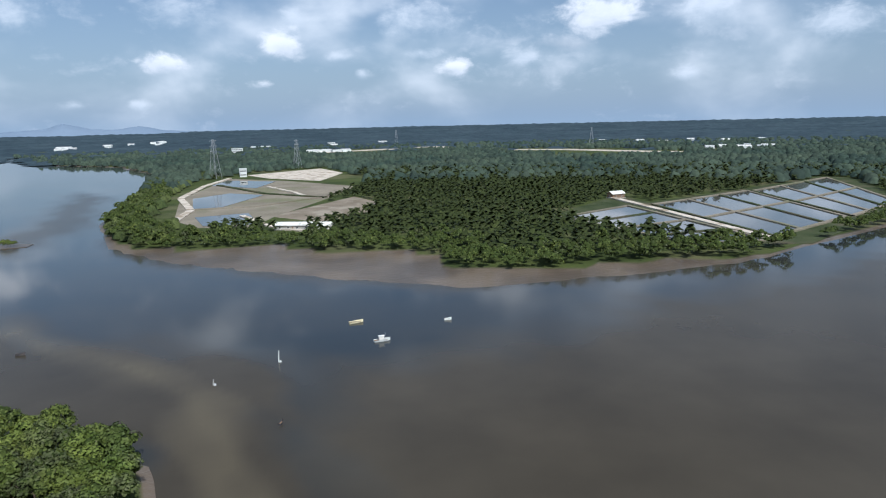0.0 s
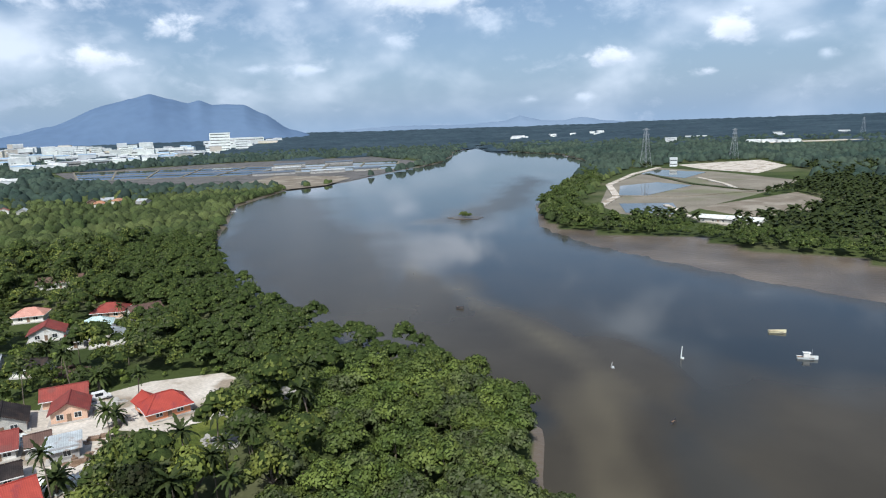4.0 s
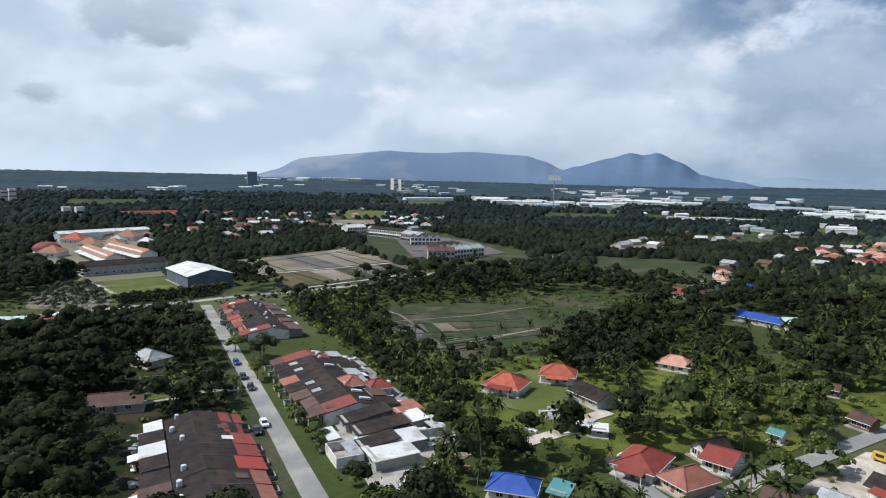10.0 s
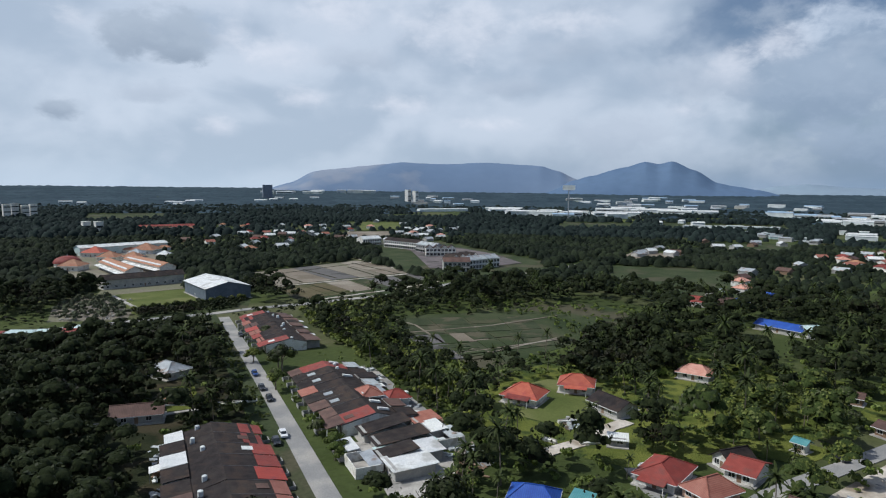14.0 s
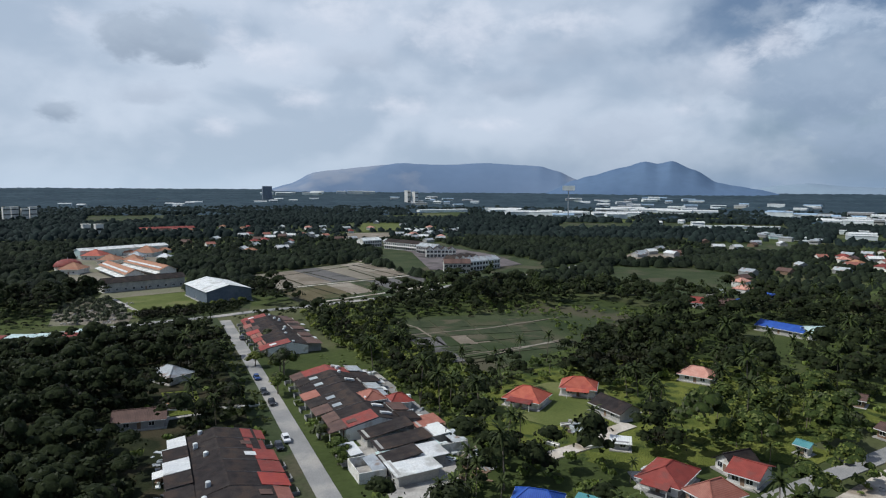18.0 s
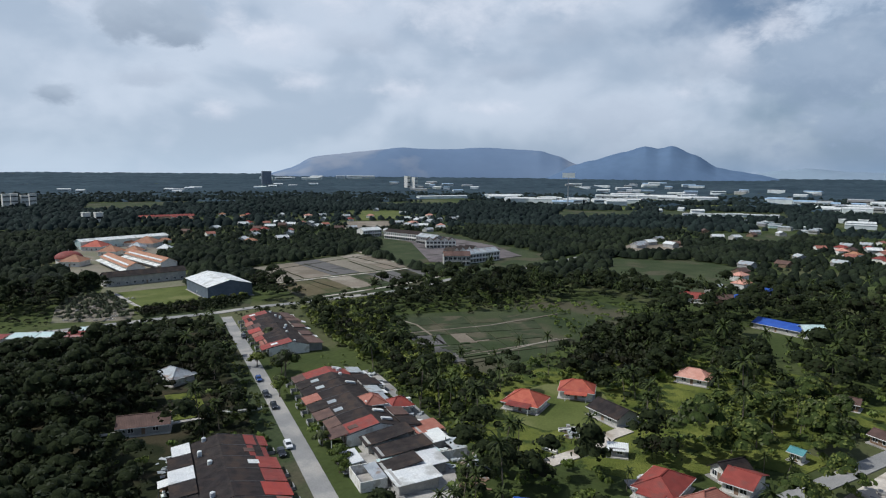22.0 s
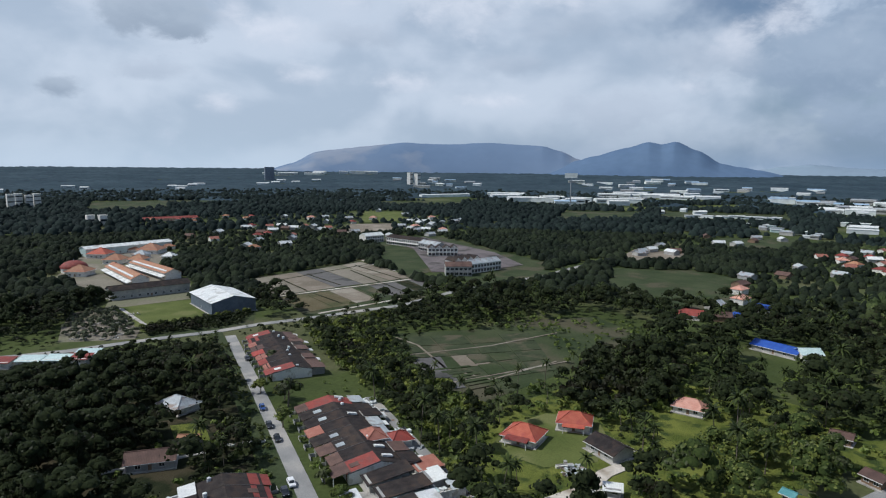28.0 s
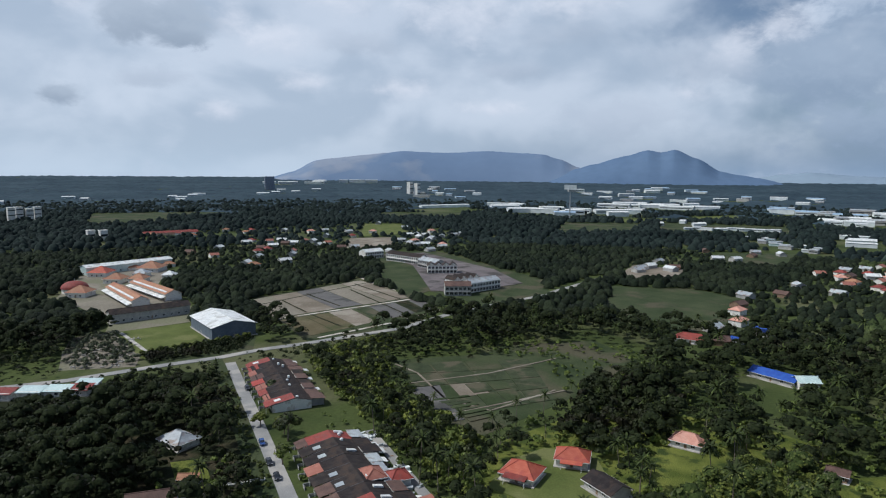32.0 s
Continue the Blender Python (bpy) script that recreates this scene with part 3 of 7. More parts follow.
def line_dist(pts, X, Y, closed=False):
    d = np.full(np.shape(X), 1e9)
    n = len(pts)
    for i in range(n if closed else n - 1):
        (x0, y0), (x1, y1) = pts[i], pts[(i + 1) % n]
        vx, vy = x1 - x0, y1 - y0
        s = np.clip(((X - x0) * vx + (Y - y0) * vy) / max(vx * vx + vy * vy, 1e-9), 0, 1)
        d = np.minimum(d, np.hypot(X - x0 - s * vx, Y - y0 - s * vy))
    return d


def signed(poly, X, Y):
    return np.where(inside(poly, X, Y), 1, -1) * line_dist(poly, X, Y, True)


def wobble(X, Y, s):
    """Cheap smooth noise in -1..1 with a period of about s metres."""
    return (np.sin(X / s * 5.1 + 1.3 * np.sin(Y / s * 3.7)) + np.sin(Y / s * 4.3 + 1.7 * np.sin(X / s * 2.9 + 1)) + np.sin((X + Y) / s * 8.7)) / 3


# ---- the plan ----
RIM = 44.0          # height of the land at the horizon
RIVER = [(-30, 84), (-50, 92), (-60, 112), (-80, 121), (-104, 133), (-124, 128), (-152, 137), (-193, 144), (-243, 164), (-318, 210), (-480, 345), (-556, 470),
         (-557, 555), (-607, 701), (-669, 905), (-845, 1169), (-1000, 1450), (-1150, 1690), (-1050, 1640), (-800, 1300), (-560, 1130), (-420, 945),
         (-294, 625), (-240, 453), (-200, 384), (-172, 350), (-135, 341), (-97, 352), (-64, 330), (-24, 329), (-3, 313), (2, 283), (51, 278), (81, 289),
         (114, 293), (140, 292), (173, 316), (262, 378), (420, 470), (700, 640), (1300, 1000), (1500, 800), (420, 200), (150, 84), (40, 72)]
FLATS = [  # mud that stands just clear of the water
    [(-187, 226), (-153, 216), (-118, 193), (-98, 187), (-63, 181), (-47, 168), (-38, 147), (-28, 119), (-18, 98), (-30, 80), (-60, 95), (-66, 116), (-86, 128), (-110, 138), (-128, 150), (-156, 172), (-173, 193)],
    [(-205, 390), (-180, 345), (-140, 312), (-69, 276), (4, 249), (49, 256), (78, 262), (118, 282), (130, 300), (60, 300), (0, 330), (-90, 365), (-160, 365)],
    [(217, 310), (142, 256), (71, 222), (60, 184), (64, 142), (55, 98), (160, 80), (420, 210), (900, 560), (600, 500)],
    [(-300, 430), (-250, 330), (-225, 350), (-250, 440), (-330, 640), (-400, 700)]]
SHOALS = [FLATS[0],
          [(230, 318), (142, 258), (71, 224), (40, 196), (0, 178), (-30, 165), (-34, 120), (-20, 80), (160, 70), (420, 210), (900, 560), (600, 500)],
          [(-205, 385), (-180, 338), (-140, 305), (-69, 268), (4, 243), (49, 250), (84, 258), (122, 280), (130, 300), (60, 300), (0, 330), (-90, 365), (-160, 365)],
          [(-300, 470), (-262, 335), (-225, 330), (-240, 440), (-330, 640), (-400, 700)],
          [(-187, 230), (-250, 290), (-330, 330), (-430, 420), (-520, 430), (-480, 340), (-318, 205), (-193, 140), (-120, 125), (-80, 150)]]
ROAD_VILLAGE = [(-92, 2), (-118, 6.8), (-129, 8), (-140, 13), (-150, 19.2), (-168, 31), (-190, 45), (-208, 55), (-232, 69), (-246, 77)]
ROAD_UPPER = [(-405, 118), (-430, 126), (-485, 148)]
ROAD_TERRACE = [(-71.1, -32.9), (-102.5, -71.8), (-121.5, -95.0), (-143.0, -121.4), (-168.7, -153.3), (-191.7, -182.3), (-218.6, -215.9)]
ROAD_CROSS = [(-60, -362), (-120, -300), (-148, -271), (-165, -258), (-185, -248), (-204, -238), (-222, -227), (-243, -219), (-263, -207), (-318, -179), (-370, -171), (-457, -140), (-560, -120)]
FIELDS = {
    "school_field": ([(-231, -317), (-202, -256), (-240, -252), (-270, -298)], "lawn"),
    "bare_field": ([(-337, -321), (-451, -300), (-376, -180), (-318, -179), (-266, -206), (-292, -245)], "scrub"),
    "vegetable_field": ([(-259, -151), (-201, -92), (-196, -74), (-245, -58), (-296, -86), (-290, -115)], "scrub"),
    "field_edge": ([(-296, -86), (-245, -58), (-268, -44), (-312, -38), (-345, -72), (-310, -112), (-290, -115)], "scrub"),
    "sand_yard": ([(-151, 52), (-158, 66), (-154, 84), (-143, 98), (-127, 97), (-118, 84), (-124, 70), (-140, 62)], "sand"),
    "house_yard": ([(-162, -58), (-158, -40), (-168, -28), (-184, -28), (-200, -36), (-196, -52), (-180, -60)], "lawn"),
    "front_sand": ([(-121, 8.7), (-116.6, 14), (-114.4, 27), (-111.6, 42), (-104, 43), (-105, 25), (-112, 8.6)], "sand"),
    "village_yard": ([(-121, 15), (-108, 24), (-106, 46), (-120, 62), (-140, 66), (-160, 60), (-175, 50), (-172, 38), (-146, 24)], "sand"),
    "grass_clearing": ([(-236, -42), (-241, -30), (-222, -24), (-204, -26), (-198, -34), (-210, -43)], "meadow"),
    "roadside_grass": ([(-178, 14), (-172, 27), (-160, 20), (-160, 10)], "meadow"),
    "lane_grass": ([(-214, 30), (-230, 56), (-222, 62), (-198, 48), (-188, 38)], "meadow"),
    "village_green": ([(-186, -16), (-192, -4), (-176, 2), (-160, -4), (-160, -12)], "meadow"),
    "shore_grass": ([(-124, 68), (-120, 82), (-108, 78), (-106, 66)], "meadow"),
    "terrace_verge": ([(-82, -60), (-121, -108), (-222, -234), (-226, -230), (-130, -105), (-90, -56)], "scrub"),
    "terrace_yard": ([(-100, -52), (-114, -66), (-122, -78), (-132, -66), (-126, -52), (-112, -44)], "concrete"),
    "dark_meadow": ([(-525, -102), (-545, -40), (-520, -5), (-405, 5), (-385, -50), (-430, -85)], "scrub"),
    "site_meadow": ([(-402, -164), (-432, -222), (-400, -222), (-455, -282), (-545, -338), (-625, -392), (-662, -335), (-530, -163), (-470, -136)], "scrub"),
    "ring_yard": ([(-592, -110), (-662, -110), (-655, -62), (-585, -56), (-570, -92)], "bare"),
    "plain_field": ([(-1170, -330), (-1230, -200), (-1010, -180), (-960, -290)], "scrub"),
    "east_field": ([(-1270, -170), (-1290, 40), (-1080, 40), (-1060, -150)], "scrub"),
    "lower_field": ([(-820, -40), (-850, 40), (-720, 30), (-730, -40)], "scrub"),
    "inland_field": ([(-1240, -770), (-1330, -610), (-1180, -560), (-1110, -700)], "scrub"),
    "west_field": ([(-930, -1180), (-1080, -1060), (-960, -960), (-850, -1060)], "scrub"),
    "far_meadow": ([(-755, -505), (-833, -474), (-981, -569), (-943, -623)], "lawn"),
    "far_plot": ([(-632, -442), (-672, -404), (-775, -459), (-733, -506)], "bare"),
    "pasture": ([(-659, -960), (-804, -941), (-978, -1166), (-850, -1227)], "scrub"),
    "works_green": ([(-1240, -240), (-1335, -260), (-1600, -60), (-1480, 0)], "lawn"),
}


def ground():
    na, nr = 320, 120
    az = np.linspace(0, 2 * np.pi, na, endpoint=False)
    r = np.concatenate([[0.1], 12 * (4900 / 12) ** np.linspace(0, 1, nr)])
    Rr, Aa = np.meshgrid(r, az, indexing="ij")
    X, Y = -np.sin(Aa) * Rr, np.cos(Aa) * Rr
    sd = signed(RIVER, X, Y)
    z = -np.clip(sd * 0.14, 0, 1.7)
    for poly in FLATS[1:2]:
        f = signed(poly, X, Y)
        flat = -0.5 + np.clip(f * 0.018, -1.2, 0.09) + 0.05 * wobble(X, Y, 60)
        z = np.where((sd > 0) & (f > -60), np.maximum(z, np.minimum(flat, -0.3)), z)
    z = z + np.clip((Rr - 2200) / 2700, 0, 1) ** 1.5 * RIM
    n = len(az)
    i, j = np.meshgrid(np.arange(len(r) - 1), np.arange(n), indexing="ij")
    F = np.stack([i * n + j, i * n + (j + 1) % n, (i + 1) * n + (j + 1) % n, (i + 1) * n + j], -1).reshape(-1, 4)[:, ::-1]
    V = np.stack([X, Y, z], -1).reshape(-1, 3)
    ob = new("ground", mesh("ground", V, F, M["ground"], True))
    tagged(ob, "flat green lowland with muddy tidal river banks", "ground", kind="structure")
    # the water, with the mud shoals that show through it
    az = np.radians(np.linspace(-60, 80, 260))
    r = 60 * (2300 / 60) ** np.linspace(0, 1, 130)
    Rr, Aa = np.meshgrid(r, az, indexing="ij")
    X, Y = -np.sin(Aa) * Rr, np.cos(Aa) * Rr
    n = len(az)
    i, j = np.meshgrid(np.arange(len(r) - 1), np.arange(n - 1), indexing="ij")
    F = np.stack([i * n + j, i * n + j + 1, (i + 1) * n + j + 1, (i + 1) * n + j], -1).reshape(-1, 4)[:, ::-1]
    me = mesh("water", np.stack([X, Y, 0 * X - 0.5], -1).reshape(-1, 3), F, M["river"], True)
    s = np.zeros(X.shape)
    for poly, soft in zip(SHOALS, (16, 30, 12, 30, 40)):
        s = np.maximum(s, np.clip(0.5 + (signed(poly, X, Y) + 7 * wobble(X, Y, 45) + 3 * wobble(Y, X, 17)) / soft, 0, 1))
    at = me.attributes.new("shoal", "FLOAT", "POINT")
    at.data.foreach_set("value", s.ravel().astype(np.float32))
    bar = [(-190, 226), (-153, 208), (-118, 186), (-86, 168), (-62, 148), (-46, 124), (-36, 100)]
    s = np.clip(1.1 - (line_dist(bar, X, Y) + 5 * wobble(X, Y, 34)) / 8, 0, 1) * (0.52 + 0.3 * wobble(X, Y, 26))
    at = me.attributes.new("bar", "FLOAT", "POINT")
    at.data.foreach_set("value", s.ravel().astype(np.float32))
    tagged(new("water", me), "calm muddy brown tidal river reflecting the sky", "river", kind="structure")


def patch(name, pts, z, key, label, category):
    ob = new(name, mesh(name, *slab([(x, y, z) for x, y in pts], 0.3), M[key]))
    return tagged(ob, label, category, kind="structure")


def strip(name, pts, width, z, key, label, category="road", th=0.3):
    P = [Vector(p) for p in pts]
    left, right = [], []
    for i, p in enumerate(P):
        d = (P[min(i + 1, len(P) - 1)] - P[max(i - 1, 0)]).normalized()
        nrm = Vector((-d.y, d.x)) * width / 2
        left.append(p + nrm)
        right.append(p - nrm)
    V, F, n = [], [], len(P)
    for side in (left, right):
        V += [(p.x, p.y, z) for p in side] + [(p.x, p.y, z - th) for p in side]
    for i in range(n - 1):
        F += [(i, 2 * n + i, 2 * n + i + 1, i + 1), (i, i + 1, n + i + 1, n + i), (2 * n + i, 3 * n + i, 3 * n + i + 1, 2 * n + i + 1)]
    ob = new(name, mesh(name, V, F, M[key]))
    return tagged(ob, label, category, kind="structure")


ground()
for fname, (pts, key) in FIELDS.items():
    patch(fname, pts, 0.05 + 0.012 * list(FIELDS).index(fname), key, {"lawn": "short green grass with worn patches", "bare": "ploughed brown earth plot with pale paths",
          "meadow": "bright rough green grass", "scrub": "rough grass and vegetable beds", "sand": "pale sandy bare yard", "concrete": "grey paved parking ground"}[key], "field")
strip("village_road", ROAD_VILLAGE, 4.6, 0.22, "asphalt", "narrow pale grey asphalt village road")
strip("upper_road", ROAD_UPPER, 5.0, 0.22, "asphalt", "short stretch of pale road between trees")
strip("terrace_road", ROAD_TERRACE, 4.8, 0.22, "asphalt", "straight pale grey asphalt street between terraces")
strip("cross_road", ROAD_CROSS, 5.2, 0.24, "asphalt", "grey asphalt road past the school field")


# ---- hills on the horizon ----
def hills(name, line, dist, depth, label, key="hill"):
    """A wooded range whose crest runs through (azimuth, elevation) in degrees, eased between them."""
    lo, hi = line[0][0], line[-1][0]
    na, nd = int((hi - lo) * 8), 16
    V, F = [], []
    for j in range(nd + 1):
        u = j / nd
        for i in range(na + 1):
            a = lo + (hi - lo) * i / na
            k = max(q for q in range(len(line) - 1) if line[q][0] <= a + 1e-6)
            s = (a - line[k][0]) / (line[k + 1][0] - line[k][0])
            s = 0.5 * s + 0.5 * s * s * (3 - 2 * s)
            e = line[k][1] + (line[k + 1][1] - line[k][1]) * s
            e += 0.05 * u ** 8 * noise.fractal(Vector((a * 0.8, 1.0, 2.0)), 0.8, 2.1, 5) * min(1, max(0, e + 0.7))
            r = dist + depth * (u - 1)
            ridge = 1 + 0.015 * noise.fractal(Vector((a * 0.3, u * 2.5, 5.0)), 1.3, 2.0, 2) * (1 - u)
            top = 72 + dist * math.tan(radians(e))
            V.append((-math.sin(radians(a)) * r, math.cos(radians(a)) * r, top * math.sin(u * math.pi / 2) ** 0.8 * ridge))
    for j in range(nd):
        F += [(j * (na + 1) + i, j * (na + 1) + i + 1, (j + 1) * (na + 1) + i + 1, (j + 1) * (na + 1) + i) for i in range(na)]
    return tagged(new(name, mesh(name, V, F, M[key], True)), label, "hill", kind="structure")


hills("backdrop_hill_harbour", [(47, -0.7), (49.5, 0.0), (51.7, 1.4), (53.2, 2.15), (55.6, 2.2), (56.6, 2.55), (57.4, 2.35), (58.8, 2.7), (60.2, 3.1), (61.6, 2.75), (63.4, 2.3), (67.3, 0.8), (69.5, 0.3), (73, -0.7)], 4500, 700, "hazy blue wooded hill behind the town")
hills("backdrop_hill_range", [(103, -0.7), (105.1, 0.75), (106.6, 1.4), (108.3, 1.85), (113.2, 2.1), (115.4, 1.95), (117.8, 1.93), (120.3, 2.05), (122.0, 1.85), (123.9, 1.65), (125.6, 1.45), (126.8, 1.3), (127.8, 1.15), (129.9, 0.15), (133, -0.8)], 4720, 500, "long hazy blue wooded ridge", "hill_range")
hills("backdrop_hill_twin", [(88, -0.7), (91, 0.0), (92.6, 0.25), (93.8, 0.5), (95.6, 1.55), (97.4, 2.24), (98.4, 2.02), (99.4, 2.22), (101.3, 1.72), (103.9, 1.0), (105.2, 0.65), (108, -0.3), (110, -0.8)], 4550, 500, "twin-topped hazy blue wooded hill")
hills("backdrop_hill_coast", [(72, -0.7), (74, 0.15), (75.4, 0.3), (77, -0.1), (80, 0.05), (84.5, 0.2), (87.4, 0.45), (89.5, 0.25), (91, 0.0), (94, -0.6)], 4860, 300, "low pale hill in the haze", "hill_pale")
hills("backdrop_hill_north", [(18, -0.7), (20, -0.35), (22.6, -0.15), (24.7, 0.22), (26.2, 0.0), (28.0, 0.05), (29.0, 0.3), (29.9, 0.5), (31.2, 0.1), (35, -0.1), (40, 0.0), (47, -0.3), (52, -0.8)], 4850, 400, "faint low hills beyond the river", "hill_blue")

# ---- houses ----
KEEP = [(-297, 12, 14), (-282, 13, 11), (-294, 25, 9), (-272, 14, 7), (-345, -25, 10), (-333, -22, 8), (-95, 385, 14), (-92, 371, 12), (-106, 378, 12), (-160, -24, 8), (-165, -19, 7), (-150, -28, 9), (-143, -32, 6), (-157, -51, 9), (-150, -46, 7), (-206, -9, 11), (-195, -9, 9), (-176, -40, 6), (-117, 72, 11), (-111, 62, 8), (-106, 38, 9), (-104, 30, 8)]      # circles kept clear of trees


def footing(A, B, depth):
    """The pose of a plot whose front edge runs from A to B and which reaches depth metres back; and its width."""
    A, B = Vector(A), Vector(B)
    d = (B - A).normalized()
    back = Vector((-d.y, d.x))
    c = (A + B) / 2 + back * depth / 2
    w = (B - A).length
    n = max(1, int(round(max(w, depth) / min(w, depth))))
    for k in range(n):
        s = (k + 0.5) / n - 0.5
        q = c + (d * w * s if w > depth else back * depth * s)
        KEEP.append((q.x, q.y, min(w, depth) * 0.62 + 2.3))
    if w < 40:
        f = (A + B) / 2 - back * 5.0
        KEEP.append((f.x, f.y, min(w * 0.5, 8) + 3.0))
        f = (A + B) / 2 - back * 11.0
        KEEP.append((f.x, f.y, min(w * 0.5, 8) + 1.5))
    return pose(c.x, c.y, 0, 0, 0, math.degrees(math.atan2(d.y, d.x))), w


def roof_parts(ob, w, d, eave, rise, style, key, over=0.7, th=0.14):
    x, y = w / 2 + over, d / 2 + over
    e, r = eave - over * rise / (d / 2 if style != "gable_y" else w / 2), eave + rise
    if style == "gable":
        part("roof_slope", slab([(-x, -y, e), (x, -y, e), (x, 0, r), (-x, 0, r)], th), M[key], ob)
        part("roof_slope", slab([(x, y, e), (-x, y, e), (-x, 0, r), (x, 0, r)], th), M[key], ob)
        part("ridge_cap", box(-x, -0.16, r - 0.03, x, 0.16, r + 0.09), M[key], ob)
    elif style == "gable_y":
        part("roof_slope", slab([(-x, -y, e), (0, -y, r), (0, y, r), (-x, y, e)], th), M[key], ob)
        part("roof_slope", slab([(0, -y, r), (x, -y, e), (x, y, e), (0, y, r)], th), M[key], ob)
        part("ridge_cap", box(-0.16, -y, r - 0.03, 0.16, y, r + 0.09), M[key], ob)
    elif style == "hip":
        long_x = w >= d
        k = abs(w - d) / 2 + 0.6
        P, Q = ((-k, 0, r), (k, 0, r)) if long_x else ((0, -k, r), (0, k, r))
        a, b, c, f = (-x, -y, e), (x, -y, e), (x, y, e), (-x, y, e)
        faces = [[a, b, Q, P], [b, c, Q], [c, f, P, Q], [f, a, P]] if long_x else [[a, b, P], [b, c, Q, P], [c, f, Q], [f, a, P, Q]]
        for pts in faces:
            part("roof_slope", slab(pts, th), M[key], ob)
        part("ridge_cap", beam((P[0], P[1], r + 0.03), (Q[0], Q[1], r + 0.03), 0.13), M[key], ob)
        for s, t in ((a, P), (f, P if long_x else Q), (b, Q if long_x else P), (c, Q)):
            part("hip_cap", beam((s[0], s[1], s[2] + 0.03), (t[0], t[1], t[2] + 0.03), 0.11), M[key], ob)
    else:  # one slope, falling to the front
        part("roof_slope", slab([(-x, -y, e), (x, -y, e), (x, y, r), (-x, y, r)], th), M[key], ob)


def wall_body(w, d, eave, rise, style):
    x, y = w / 2, d / 2
    V, F = box(-x, -y, -0.1, x, y, eave)
    if style == "gable":
        V += [(-x, 0, eave + rise * 0.94), (x, 0, eave + rise * 0.94)]
        F = [F[0]] + F[2:] + [(4, 8, 7), (5, 6, 9), (4, 5, 9, 8), (6, 7, 8, 9)]
    elif style == "gable_y":
        V += [(0, -y, eave + rise * 0.94), (0, y, eave + rise * 0.94)]
        F = [F[0]] + F[2:] + [(4, 5, 8), (6, 7, 9), (5, 6, 9, 8), (7, 4, 8, 9)]
    return V, F


def window(ob, x, y, z, ww, hh, axis=0, key="frame"):
    """A framed window proud of a wall: axis 0 looks along -y, 1 along -x, 2 along +x."""
    rz = (0, -90, 90)[axis]
    fr = part("window", join(box(-ww / 2 - 0.1, -0.07, -0.1, ww / 2 + 0.1, 0.03, 0), box(-ww / 2 - 0.1, -0.07, hh, ww / 2 + 0.1, 0.03, hh + 0.1),
              box(-ww / 2 - 0.1, -0.07, 0, -ww / 2, 0.03, hh), box(ww / 2, -0.07, 0, ww / 2 + 0.1, 0.03, hh), box(-0.04, -0.06, 0, 0.04, 0.02, hh)),
              M[key], ob, at=pose(x, y, z, 0, 0, rz))
    part("pane", box(-ww / 2, -0.03, 0, ww / 2, 0.01, hh), M["glass"], fr)


def house(A, B, depth, roof, wall, style="gable", label="", eave=2.75, rise=None, windows=2, porch="", group="village houses", shut="frame", name="house", door=True):
    m, w = footing(A, B, depth)
    w, d = w - 0.8, depth - 0.8
    rise = rise or (0.28 * (w if style == "gable_y" else d) * (0.9 if style == "hip" else 0.85))
    ob = thing(name, label, "house", m, group)
    part("wall", wall_body(w, d, eave, rise, style), M[wall], ob)
    roof_parts(ob, w, d, eave, rise, style, roof)
    for k in range(windows):
        x = (k + 0.5) / windows * w - w / 2 + (0.5 if windows == 1 else 0)
        window(ob, x, -d / 2, 1.0, min(1.3, w / windows * 0.5), 1.1, 0, shut)
    window(ob, -w / 2, 0, 1.0, 1.2, 1.1, 1, shut)
    if door and windows > 1:
        part("door", box(-0.45, -d / 2 - 0.05, 0, 0.45, -d / 2 + 0.02, 2.05), M["wood"], ob)
    part("plinth", box(-w / 2 - 0.7, -d / 2 - 0.9, -0.1, w / 2 + 0.7, d / 2 + 0.7, 0.28), M["concrete"], ob, "concrete apron")
    if style in ("hip", "gable") and w < 30:
        over = 0.7
        e = eave - over * rise / (d / 2) - 0.12
        for s in (-1, 1):
            part("fascia", beam((-w / 2 - over, s * (d / 2 + over), e), (w / 2 + over, s * (d / 2 + over), e), 0.09), M["frame"], ob)
            if style == "hip":
                part("fascia", beam((s * (w / 2 + over), -d / 2 - over, e), (s * (w / 2 + over), d / 2 + over, e), 0.09), M["frame"], ob)
    if porch:
        part("porch_roof", slab([(-w * 0.35, -d / 2 - 2.6, 2.35), (w * 0.35, -d / 2 - 2.6, 2.35), (w * 0.35, -d / 2 + 0.1, 2.85), (-w * 0.35, -d / 2 + 0.1, 2.85)], 0.1), M[porch], ob)
        for s in (-1, 1):
            part("porch_post", box(s * w * 0.32 - 0.08, -d / 2 - 2.45, 0, s * w * 0.32 + 0.08, -d / 2 - 2.3, 2.3), M["wall_white"], ob)
    return ob


# the lane by the river
house((-117.6, 27.4), (-114.2, 42.4), 8.0, "roof_bright", "wall_cream", label="long cream house with bright red gable roof and green windows", windows=4, shut="shutter", rise=2.3)
house((-127.6, 14.6), (-122.9, 25.6), 8.0, "roof_brown", "wall_white", label="low house with dark brown rusted sheet roof", rise=1.9)
house((-136.3, 25.3), (-134.3, 30.0), 4.6, "roof_grey", "wall_grey", label="small annex with greyish sheet roof", windows=1)
house((-134.0, 30.4), (-132.6, 33.4), 4.4, "roof_brown", "wall_grey", label="small shed with brown roof", windows=1)
house((-129.6, 32.0), (-127.1, 37.9), 6.0, "roof_grey", "wall_white", label="small house with blue-grey sheet roof", windows=1, style="mono", rise=1.0)
house((-127.6, 38.6), (-125.7, 43.8), 6.0, "roof_dark", "wall_grey", label="small house with dark grey roof", windows=1)
